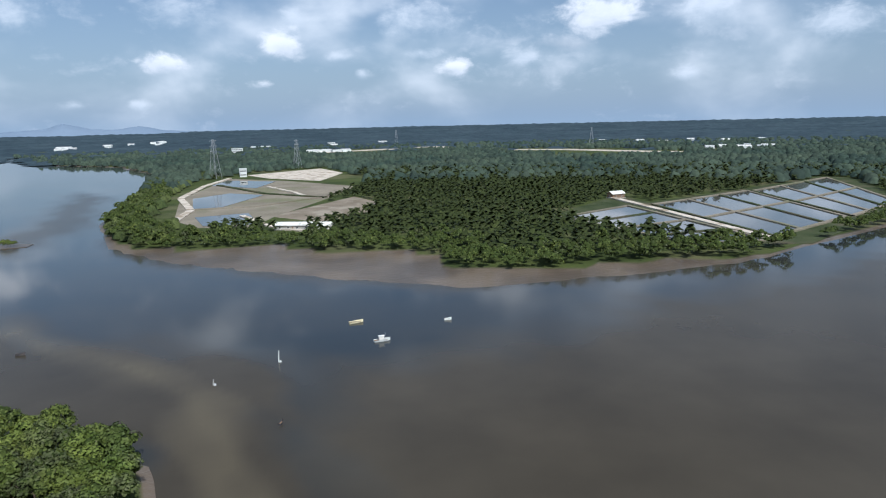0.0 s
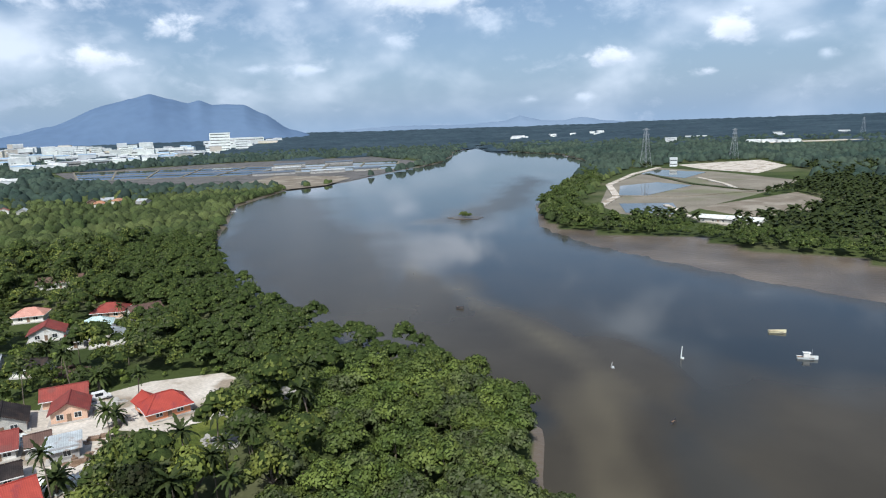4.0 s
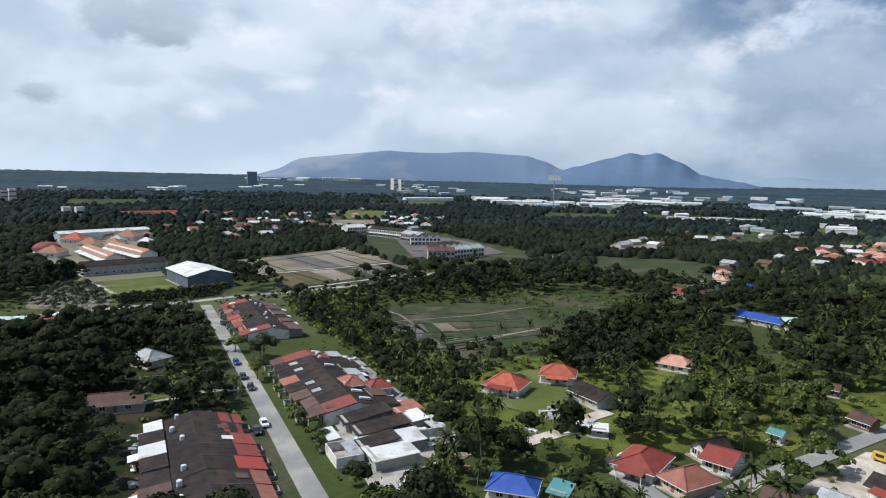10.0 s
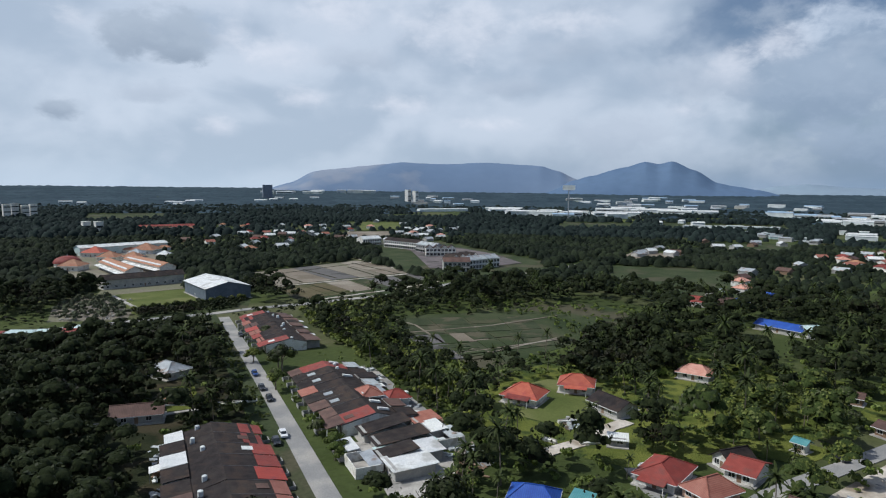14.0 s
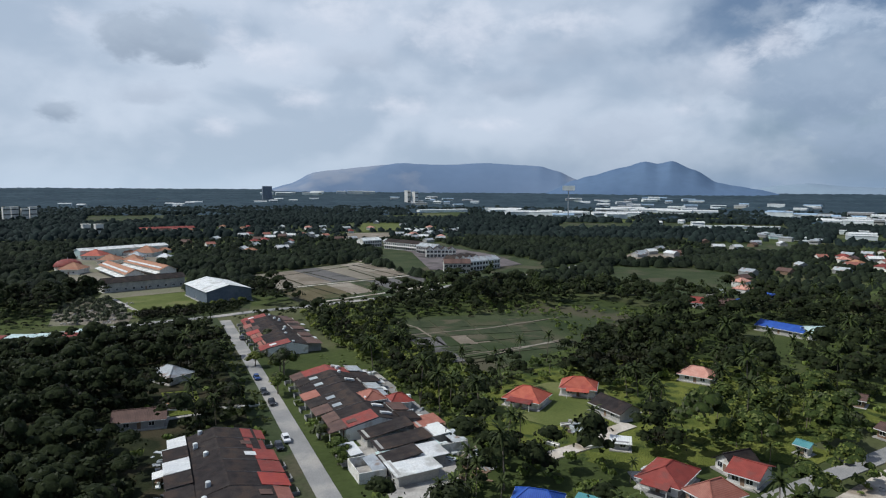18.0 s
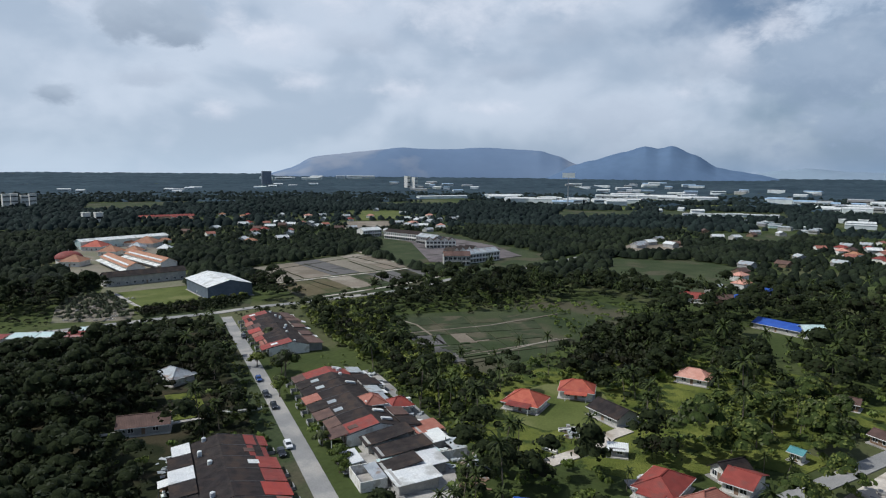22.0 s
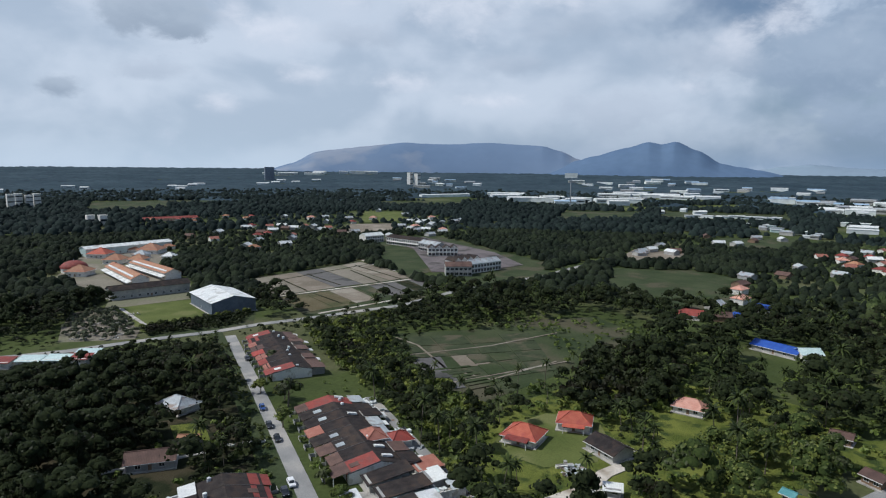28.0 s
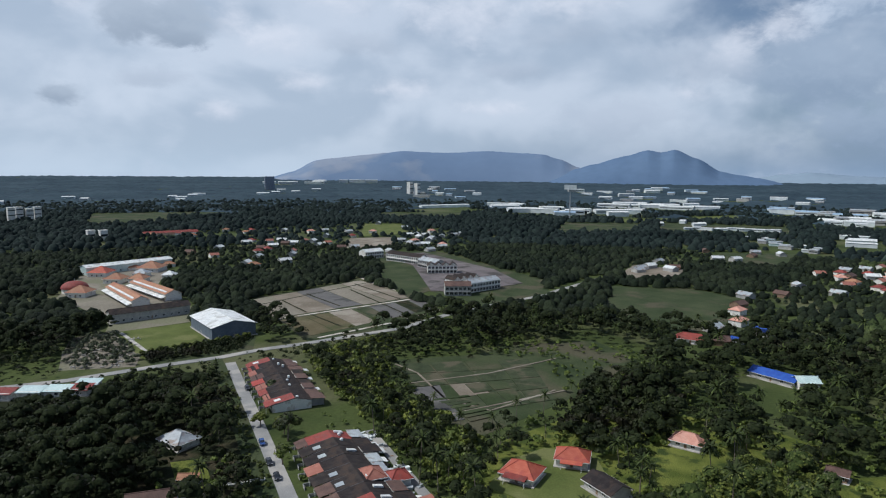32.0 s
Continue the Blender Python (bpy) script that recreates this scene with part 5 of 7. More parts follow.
def leaf_cloud(rng, blobs, n, size, jitter=0.24):
    """n bent leaf sprays over the surfaces of some blobs (x, y, z, radius, squash)."""
    blobs = np.array(blobs)
    pick = rng.choice(len(blobs), n, p=blobs[:, 3] ** 2 / (blobs[:, 3] ** 2).sum())
    d = unit_sphere(rng, n)
    P = blobs[pick, :3] + d * (blobs[pick, 3] * rng.uniform(0.88, 1.20, n))[:, None] * np.stack([np.ones(n), np.ones(n), blobs[pick, 4]], -1)
    nrm = d + rng.normal(size=(n, 3)) * jitter
    nrm /= np.linalg.norm(nrm, axis=1, keepdims=True)
    t = np.cross(nrm, rng.normal(size=(n, 3)))
    t /= np.linalg.norm(t, axis=1, keepdims=True)
    b = np.cross(nrm, t)
    s = (size * rng.uniform(0.55, 1.3, n))[:, None]
    V = np.stack([P - t * s, P - b * s * 0.75 - nrm * s * 0.2, P + t * s, P + b * s * 0.75 - nrm * s * 0.1], 1).reshape(-1, 3)
    return V, np.arange(4 * n).reshape(-1, 4)


OCT_V = np.array([(1, 0, 0), (0, 1, 0), (-1, 0, 0), (0, -1, 0), (0, 0, 1), (0, 0, -1), (.7, .7, 0), (-.7, .7, 0), (-.7, -.7, 0), (.7, -.7, 0),
                  (.7, 0, .7), (0, .7, .7), (-.7, 0, .7), (0, -.7, .7), (.7, 0, -.7), (0, .7, -.7), (-.7, 0, -.7), (0, -.7, -.7)], float)
OCT_F = np.array([(0, 6, 10), (6, 1, 11), (10, 11, 4), (6, 11, 10), (1, 7, 11), (7, 2, 12), (11, 12, 4), (7, 12, 11), (2, 8, 12), (8, 3, 13), (12, 13, 4), (8, 13, 12),
                  (3, 9, 13), (9, 0, 10), (13, 10, 4), (9, 10, 13), (0, 14, 6), (6, 15, 1), (14, 5, 15), (6, 14, 15), (1, 15, 7), (7, 16, 2), (15, 5, 16), (7, 15, 16),
                  (2, 16, 8), (8, 17, 3), (16, 5, 17), (8, 16, 17), (3, 17, 9), (9, 14, 0), (17, 5, 14), (9, 17, 14)])


def cores(rng, blobs, k=0.80):
    V, F = [], []
    for x, y, z, r, q in blobs:
        F.append(OCT_F + 18 * len(V))
        V.append(OCT_V * (r * k * rng.uniform(0.78, 1.12, (18, 1))) * (1, 1, q) + (x, y, z))
    return np.concatenate(V), np.concatenate(F)


def crown_blobs(rng, n, height, radius, low):
    out = []
    for k in range(n):
        a, q = rng.uniform(0, 2 * np.pi), rng.uniform(0.05, 0.82) * radius
        r = rng.uniform(0.20, 0.44) * radius
        top = height - r * 0.8 - (q / radius) ** 2 * (height - low) * 0.55
        out.append((q * np.cos(a), q * np.sin(a), max(low + r * 0.5, top * rng.uniform(0.85, 1.0)), r, rng.uniform(0.65, 0.9)))
    return out


def frond(length, droop, rise, width, segs=7):
    """A feathered palm leaf along +x from the origin."""
    V, F = [], []
    for i in range(segs + 1):
        u = i / segs
        x = length * u * (1 - 0.18 * u)
        z = rise * u * 1.6 - droop * u * u
        wv = width * (0.35 + 0.65 * math.sin(math.pi * min(1.0, 0.15 + 0.85 * u))) * (1.25 if i % 2 else 0.7)
        V += [(x, 0, z), (x - 0.25 * length / segs, wv, z - 0.42 * wv), (x - 0.25 * length / segs, -wv, z - 0.42 * wv)]
    for i in range(segs):
        a, b = 3 * i, 3 * (i + 1)
        F += [(a, b, b + 1, a + 1), (b, a, a + 2, b + 2)]
    return np.array(V, float), F


def palm_crown(rng, n, length, width, z0, tilt=0.7, segs=7):
    Vs, Fs, o = [], [], 0
    for k in range(n):
        a = 2.4 * k + rng.uniform(-0.2, 0.2)
        up = 1.25 - 1.5 * k / n
        V, F = frond(length * rng.uniform(0.85, 1.1), length * rng.uniform(0.55, 0.8), length * up * tilt, width, segs)
        c, s = np.cos(a), np.sin(a)
        V = np.stack([V[:, 0] * c - V[:, 1] * s, V[:, 0] * s + V[:, 1] * c, V[:, 2] + z0], -1)
        Vs.append(V)
        Fs += [tuple(i + o for i in f) for f in F]
        o += len(V)
    return np.concatenate(Vs), np.array(Fs)


def limbs(rng, height, r, n=4, spread=0.35):
    bits = [tube([(0, 0, -0.2), (0.1, 0.05, height * 0.35), (0.05, -0.1, height * 0.62)], [r, r * 0.75, r * 0.5])]
    for k in range(n):
        a = 2 * math.pi * k / n + rng.uniform(-0.4, 0.4)
        e = height * spread
        bits.append(tube([(0.05, 0, height * 0.36), (e * 0.6 * math.cos(a), e * 0.6 * math.sin(a), height * 0.56), (e * math.cos(a), e * math.sin(a), height * 0.75)], [r * 0.5, r * 0.35, r * 0.15], 5))
    return join(*bits)


def broad_proto(seed, height, radius, low, leaves, size, nb, key):
    rng = np.random.default_rng(seed)
    blobs = crown_blobs(rng, nb, height, radius, low)
    return {"trunk": limbs(rng, height, 0.16 + height * 0.012), "core": cores(rng, blobs), "leaves": leaf_cloud(rng, blobs, leaves, size), "key": key}


def palm_proto(seed, height, length, n, width, lean, trunk_r):
    rng = np.random.default_rng(seed)
    path = [(lean * (u ** 1.6) * height, 0.1 * height * lean * u, u * height - 0.2 * (1 - u)) for u in (0, 0.25, 0.5, 0.75, 1.0)]
    V, F = palm_crown(rng, n, length, width, height)
    V = V + np.array([path[-1][0], path[-1][1], 0])
    return {"trunk": tube(path, [trunk_r * 1.5, trunk_r, trunk_r * 0.9, trunk_r * 0.8, trunk_r * 0.8]), "leaves": (V, F), "key": "palm"}


KINDS = {
    "tree": [broad_proto(s, h, r, lo, 1150, 0.27, int(nb * 1.45), k) for s, h, r, lo, nb, k in
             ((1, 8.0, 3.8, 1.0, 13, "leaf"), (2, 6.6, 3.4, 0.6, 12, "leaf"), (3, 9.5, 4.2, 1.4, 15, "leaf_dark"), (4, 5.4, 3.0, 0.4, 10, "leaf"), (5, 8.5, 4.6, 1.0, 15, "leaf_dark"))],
    "mangrove_tree": [broad_proto(s, h, r, lo, 1150, 0.25, int(nb * 1.4), "mangrove") for s, h, r, lo, nb in ((11, 6.2, 3.5, 0.3, 15), (12, 5.4, 3.7, 0.2, 15), (13, 7.2, 3.4, 0.4, 15))],
    "coconut_palm": [palm_proto(s, h, 3.1, 20, 0.34, ln, 0.14) for s, h, ln in ((21, 9.5, 0.10), (22, 11.5, 0.06), (23, 8.0, 0.16))],
    "oil_palm": [palm_proto(s, h, 3.6, 24, 0.46, 0.01, 0.32) for s, h in ((31, 3.0), (32, 3.8))],
}
LABELS = {"tree": ("leafy green broadleaf tree with uneven crown", "tree"), "mangrove_tree": ("dense rounded mangrove tree on the muddy bank", "tree"),
          "coconut_palm": ("tall coconut palm with drooping fronds", "palm"), "oil_palm": ("stout oil palm with arching fronds", "palm")}
MADE = {}
GROUPS = {"tree": "village trees", "mangrove_tree": "mangroves along the bank", "coconut_palm": "coconut palms", "oil_palm": "oil palms"}


def plant(kind, i, x, y, scale, turn):
    """One tree as a thing of its own, with trunk and crown."""
    m = pose(x, y, 0, 0, 0, turn) @ Matrix.Scale(scale, 4)
    if (kind, i) in MADE:
        ob = copy_thing(MADE[kind, i], pose(x, y, 0, 0, 0, turn))
        ob.matrix_basis = m
        return
    p = KINDS[kind][i]
    ob = thing(kind, *LABELS[kind], m, GROUPS[kind])
    part("trunk", p["trunk"], M["bark"], ob)
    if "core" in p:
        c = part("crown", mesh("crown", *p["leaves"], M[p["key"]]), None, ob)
        part("inner_crown", mesh("inner_crown", *p["core"], M["core_shaded" if p["key"] == "leaf_dark" else "core"]), None, c)
    else:
        part("crown", mesh("crown", *p["leaves"], M[p["key"]]), None, ob)
    MADE[kind, i] = ob


def scatter_stuff(name, protos, pts, material, label, category, smooth=False):
    """Many alike plants joined into one object: protos are (points, faces) pairs."""
    rng = np.random.default_rng(len(pts))
    Vs, Fs, o = [], [], 0
    which = rng.integers(0, len(protos), len(pts))
    for k, (V0, F0) in enumerate(protos):
        P = pts[which == k]
        n = len(P)
        if not n:
            continue
        a = rng.uniform(0, 2 * np.pi, n)
        c, s = np.cos(a)[:, None], np.sin(a)[:, None]
        sc = P[:, 3:4]
        sh = sc * rng.uniform(0.85, 1.2, (n, 1))
        X = (V0[None, :, 0] * c - V0[None, :, 1] * s) * sc + P[:, 0:1]
        Y = (V0[None, :, 0] * s + V0[None, :, 1] * c) * sc + P[:, 1:2]
        Z = V0[None, :, 2] * sh + P[:, 2:3]
        Vs.append(np.stack([X, Y, Z], -1).reshape(-1, 3))
        Fs.append((F0[None] + (np.arange(n) * len(V0))[:, None, None]).reshape(-1, F0.shape[1]) + o)
        o += n * len(V0)
    if Vs:
        tagged(new(name, mesh(name, np.concatenate(Vs), np.concatenate(Fs), material, smooth)), label, category, kind="stuff")


def jitter_grid(x0, y0, x1, y1, step, rng):
    X, Y = np.meshgrid(np.arange(x0, x1, step), np.arange(y0, y1, step))
    X, Y = X.ravel(), Y.ravel()
    return X + rng.uniform(-0.45, 0.45, len(X)) * step, Y + rng.uniform(-0.45, 0.45, len(Y)) * step


def clear(X, Y, road=5.0, wet=-0.5):
    """Where trees may stand: off roads, fields, ponds, plots and out of the river."""
    ok = signed(RIVER, X, Y) < wet
    for pts in (ROAD_VILLAGE, ROAD_UPPER, ROAD_TERRACE, ROAD_CROSS):
        ok &= line_dist(pts, X, Y) > road
    for pts, key in FIELDS.values():
        ok &= ~inside(pts, X, Y)
    for pts in OPEN:
        ok &= ~inside(pts, X, Y)
    for x, y, r in KEEP:
        near = (np.abs(X - x) < r) & (np.abs(Y - y) < r)
        ok &= ~(near & (np.hypot(X - x, Y - y) < r))
    return ok


FAR_PLOTS = []


# ---- distant town, works and towers ----
def far_z(x, y):
    return max(0.0, min(1.0, (math.hypot(x, y) - 2200) / 2700)) ** 1.5 * RIM


def block(x, y, w, d, h, key, label, rz=0.0, name="factory", category="factory", bands=0, group="distant works", pitched=True):
    """A far building: walls, a low roof and bands of windows."""
    z = far_z(x, y)
    ob = thing(name, label, category, pose(x, y, z, 0, 0, rz), group)
    part("wall", box(-w / 2, -d / 2, -2, w / 2, d / 2, h), M["far_white" if key == "far_blue" and h < 30 else key], ob)
    if pitched:
        V = [(-w / 2 - 0.5, -d / 2 - 0.5, h), (w / 2 + 0.5, -d / 2 - 0.5, h), (w / 2 + 0.5, d / 2 + 0.5, h), (-w / 2 - 0.5, d / 2 + 0.5, h), (-w / 2 - 0.5, 0, h + d * 0.10), (w / 2 + 0.5, 0, h + d * 0.10)]
        part("roof", (V, [(0, 1, 5, 4), (2, 3, 4, 5), (0, 4, 3), (1, 2, 5), (3, 2, 1, 0)]), M["roof_white" if key == "far_white" else "roof_grey" if key != "far_blue" else "far_blue"], ob)
    else:
        part("roof", box(-w / 2 - 0.3, -d / 2 - 0.3, h, w / 2 + 0.3, d / 2 + 0.3, h + 1.0), M[key], ob)
    for k in range(bands):
        zz = h * (k + 0.45) / bands
        part("window_band", box(-w * 0.46, -d / 2 - 0.15, zz, w * 0.46, d / 2 + 0.15, zz + h / bands * 0.22), M["glass"], ob)
    FAR_PLOTS.append((x, y, w, d, rz))
    return ob


works_rng = random.Random(77)


def works(p0, p1, n, spread, wide, high, keys, label, deep=(14, 30)):
    """n buildings strewn along the line from p0 to p1."""
    for k in range(n):
        u = (k + works_rng.uniform(0.2, 0.8)) / n
        s = works_rng.uniform(-1, 1) * spread
        dx, dy = p1[0] - p0[0], p1[1] - p0[1]
        q = math.hypot(dx, dy)
        x, y = p0[0] + dx * u - dy / q * s, p0[1] + dy * u + dx / q * s
        face = math.degrees(math.atan2(y, x)) + 90 + works_rng.uniform(-20, 20)
        block(x, y, works_rng.uniform(*wide), works_rng.uniform(*deep), works_rng.uniform(*high), works_rng.choice(keys), label, face, bands=works_rng.choice([0, 0, 1]))


W, BW = ["far_white"], ["far_white", "far_white", "far_white", "far_blue", "wall_grey"]
works((-1705, -668), (-1380, -400), 9, 60, (30, 70), (6, 10), W, "low white factory building among trees")
works((-1360, -350), (-1560, -330), 7, 70, (40, 80), (7, 12), BW, "broad white factory shed among trees")
works((-1733, -359), (-1900, -160), 8, 80, (40, 90), (7, 12), W, "low white factory building among trees")
works((-1139, -120), (-1170, 26), 11, 5, (9, 20), (3, 5), W, "low white shed beside a road", (6, 10))
works((-1028, -12), (-865, 63), 16, 16, (7, 16), (3, 4.5), ["wall_grey", "wall_grey", "far_white", "roof_brown", "roof_cyan"], "low dull workshop near the road", (6, 11))
works((-1450, 100), (-1400, 240), 12, 70, (16, 50), (6, 10), BW, "large pale warehouse among trees")
works((-1190, -150), (-1290, -110), 4, 30, (10, 20), (4, 6), W, "small white building among trees")
works((-1800, 0), (-1700, 300), 14, 110, (20, 60), (6, 12), BW, "large pale warehouse among trees")
works((-1640, 300), (-1740, 520), 9, 60, (50, 100), (9, 15), W, "large white factory hall")
works((-1900, 560), (-2080, 1000), 26, 130, (18, 52), (8, 20), BW, "white works building at the edge of town")
works((-2050, 1050), (-2100, 1400), 24, 140, (18, 46), (8, 24), BW + ["far_peach"], "white works building at the edge of town")
works((-2300, 1500), (-2800, 2300), 16, 160, (40, 110), (10, 22), BW + ["far_peach"], "pale harbour building in the haze")
works((-2300, 700), (-2500, 1300), 20, 150, (30, 60), (20, 36), ["far_white", "far_peach", "far_white"], "pale town block in the haze")
works((-1500, 430), (-1660, 900), 26, 70, (14, 44), (6, 12), BW, "white factory hall before the town")
works((-1700, 900), (-1850, 1250), 22, 90, (14, 40), (6, 14), BW + ["far_peach"], "white factory hall before the town")
works((-2700, 500), (-3000, 1300), 20, 180, (24, 60), (16, 40), ["far_white", "far_peach", "far_white"], "pale town block in the haze")
works((-950, 100), (-1120, 150), 4, 30, (16, 40), (4, 6), W, "long low white shed in the woods", (8, 12))
works((-1060, 390), (-1100, 320), 4, 30, (25, 45), (5, 7), W, "low white shed in the woods")
works((-3400, -2300), (-2700, -2400), 10, 120, (40, 100), (10, 18), W, "far white building at the foot of the ridge")
works((-330, 1590), (-240, 1650), 5, 30, (14, 30), (4, 6), W, "low white building beyond the ponds")
works((-1086, 2706), (-1300, 2100), 9, 90, (20, 50), (6, 10), W, "far white building beyond the river")
works((535, 1343), (680, 1330), 8, 50, (12, 28), (4, 7), W + ["wall_grey"], "white building among plantations")
works((-620, 1900), (-200, 2400), 5, 120, (14, 30), (4, 7), W, "far white building in the plain")
works((400, 1900), (900, 1700), 6, 120, (14, 30), (4, 7), W, "far white building in the plain")
works((-1300, -1500), (-2300, -1900), 10, 160, (18, 46), (6, 10), W, "far white building in the plain")
works((-2000, -1000), (-2900, -1500), 14, 200, (20, 60), (6, 12), BW, "far white building in the plain")
works((-2600, -700), (-3300, -300), 14, 220, (24, 70), (8, 14), BW, "far white building in the plain")
works((-2200, -500), (-2500, 200), 14, 180, (24, 60), (6, 12), BW, "far white building in the plain")
works((-900, -1500), (-1500, -2600), 9, 160, (18, 46), (6, 10), W, "far white building in the plain")
block(-1507, -750, 150, 14, 7, "far_white", "very long white warehouse among trees", 151, pitched=True)
block(-3380, 740, 230, 60, 34, "far_blue", "huge blue shipyard hall", 103, name="shipyard_hall")
block(-2060, 1430, 70, 30, 62, "far_white", "tall white hotel block with window bands", 55, "hotel", "building", 6, "", False)
block(-1990, 1470, 44, 26, 40, "far_white", "stepped white hotel wing with window bands", 55, "hotel_wing", "building", 5, "", False)
for k in range(7):
    block(-2140 - 26 * (k % 2), 940 + 44 * k, 30, 18, 26 + 3 * (k % 3), "far_white", "white apartment block in a row", 62, "apartment_block", "building", 5, "apartment blocks", False)
for x, y, h in ((-644, -1138, 25), (-664, -1150, 25), (-677, -1142, 22), (-693, -1146, 24)):
    block(x, y, 11, 10, h, "wall_white", "slim white apartment tower", -17, "apartment_tower", "building", 3, "apartment towers", False)
for x, y in ((-531, -768), (-540, -756)):
    block(x, y, 9, 8, 13, "wall_white", "white cube-shaped house in the woods", -17, "villa", "house", 1, "villas", False)
block(-2240, -1995, 62, 40, 58, "tower", "dark unfinished tower block", 45, "tower_block", "building", 9, "", False)
for k in range(2):
    block(-2180 - 8 * k, -1240 + 28 * k, 18, 16, 50 - 4 * k, "wall_white", "white high-rise block over the trees", -10, "high_rise", "building", 3, "high-rise blocks", False)


def billboard(x, y, w, h, top, rz):
    ob = thing("billboard", "large white billboard on a tall mast", "billboard", pose(x, y, 0, 0, 0, rz))
    part("mast", tube([(0, 0, 0), (0, 0, top - h)], [1.3, 0.9], 8), M["steel"], ob)
    part("board", box(-w / 2, -0.8, top - h, w / 2, 0.8, top), M["far_white"], ob)
    part("catwalk", box(-w / 2, -2.0, top - h - 0.6, w / 2, -0.8, top - h - 0.2), M["steel"], ob)
    FAR_PLOTS.append((x, y, 8, 8, 0))


billboard(-1252, -345, 24, 9, 69, 106)


def pylon(x, y, h, rz):
    """A lattice power pylon: four legs, cross bracing, three arms."""
    ob = thing("power_pylon", "grey steel lattice power pylon", "pylon", pose(x, y, 0, 0, 0, rz), "power pylons")
    b, t = h * 0.11, h * 0.018
    for sx, sy in ((-1, -1), (1, -1), (1, 1), (-1, 1)):
        part("leg", beam((sx * b, sy * b, 0), (sx * t, sy * t, h), 0.14), M["steel"], ob)
    n = 7
    bits = []
    for k in range(n):
        q0, q1 = b + (t - b) * k / n, b + (t - b) * (k + 1) / n
        z0, z1 = h * k / n, h * (k + 1) / n
        bits += [beam((-q0, -q0, z0), (q1, -q1, z1), 0.06), beam((q0, -q0, z0), (-q1, -q1, z1), 0.06), beam((-q0, q0, z0), (q1, q1, z1), 0.06), beam((-q0, -q0, z0), (-q1, q1, z1), 0.06)]
    part("bracing", join(*bits), M["steel"], ob)
    for k in range(3):
        z = h * (0.7 + 0.13 * k)
        part("cross_arm", join(beam((-h * 0.14, 0, z), (h * 0.14, 0, z), 0.2), beam((-h * 0.14, 0, z), (0, 0, z + 1.6), 0.12), beam((h * 0.14, 0, z), (0, 0, z + 1.6), 0.12)), M["steel"], ob)


for x, y, h in ((-293, 836, 50), (-226, 1010, 44), (360, 1600, 46), (-150, 2100, 46)):
    pylon(x, y, h, 70)


# ---- town houses under construction ----
def town_house(w, d, h, wall, roof, gable):
    ob = thing("town_house", "unfinished two-storey town house with pale walls", "house", None, "town houses under construction")
    part("wall", wall_body(w, d, h, 2.6, "gable_y" if gable else "gable"), M[wall], ob)
    roof_parts(ob, w, d, h, 2.6, "gable_y" if gable else "gable", roof, 0.3)
    for zz in (1.0, 4.6):
        for s in (-0.25, 0.25):
            window(ob, s * w, -d / 2, zz, w * 0.34, 2.0)
    part("balcony", box(-w / 2 + 0.3, -d / 2 - 1.4, 3.2, w / 2 - 0.3, -d / 2, 3.45), M["wall_grey"], ob)
    return ob


def town_row(A, B, n, wall, roof, gable, d=11):
    A, B = Vector(A), Vector(B)
    u = (B - A).normalized()
    back = Vector((-u.y, u.x))
    w = (B - A).length / n
    first = None
    for k in range(n):
        c = A + u * w * (k + 0.5) + back * d / 2
        m = pose(c.x, c.y, 0, 0, 0, math.degrees(math.atan2(u.y, u.x)))
        if first is None:
            first = town_house(w - 0.1, d, 7.6, wall, roof, gable)
            first.matrix_basis = m
        else:
            copy_thing(first, m)


town_row((-566, -344), (-552, -296), 8, "wall_white", "roof_dark", False)
town_row((-540, -292), (-528, -266), 4, "wall_grey", "roof_grey", False)
town_row((-508, -264), (-522, -241), 4, "wall_white", "roof_dark", True)
town_row((-420, -202), (-430, -185), 3, "wall_grey", "roof_brown", False, 14)
town_row((-440, -190), (-470, -178), 5, "wall_white", "roof_grey", False)
town_row((-448, -208), (-474, -198), 4, "wall_white", "roof_dark", True)
town_row((-560, -366), (-583, -358), 4, "wall_white", "roof_white", False)
patch("building_site", [(-432, -220), (-440, -196), (-500, -170), (-560, -220), (-640, -340), (-600, -370), (-545, -300)], 0.62, "site_mud", "trampled brown building site", "ground")
strip("site_road", [(-469, -313), (-443, -281), (-425, -248), (-420, -235)], 5, 0.18, "sand", "pale gravel site track")

# ---- plots and paths in the fields ----
strip("field_path", [(-300, -259), (-374, -227), (-402, -216)], 2.4, 0.34, "sand", "pale earth path across the field")
strip("verge_path", [(-276, -208), (-330, -190), (-378, -181)], 2.0, 0.33, "sand", "pale earth path beside the road")


def lerp2(q, u, v):
    a, b, c, d = [Vector(p) for p in q]
    return (a * (1 - u) + b * u) * (1 - v) + (d * (1 - u) + c * u) * v


plot_rng = random.Random(12)


def plots(name, corners, nu, nv, keys, label, z0, gap=0.03, drop=0.0):
    """Tilled plots in a field, each a low bed of its own soil or crop."""
    for i in range(nu):
        for j in range(nv):
            if plot_rng.random() < drop:
                continue
            g = [gap * plot_rng.uniform(0.5, 2.5) for k in range(4)]
            pts = [lerp2(corners, (i + p) / nu, (j + q) / nv) for p, q in ((g[0], g[1]), (1 - g[2], g[1]), (1 - g[2], 1 - g[3]), (g[0], 1 - g[3]))]
            ob = new(name, mesh(name, *slab([(p.x, p.y, z0 + 0.1 * plot_rng.random()) for p in pts], 0.4), M[plot_rng.choice(keys)]))
            tagged(ob, label, "plot", kind="structure")


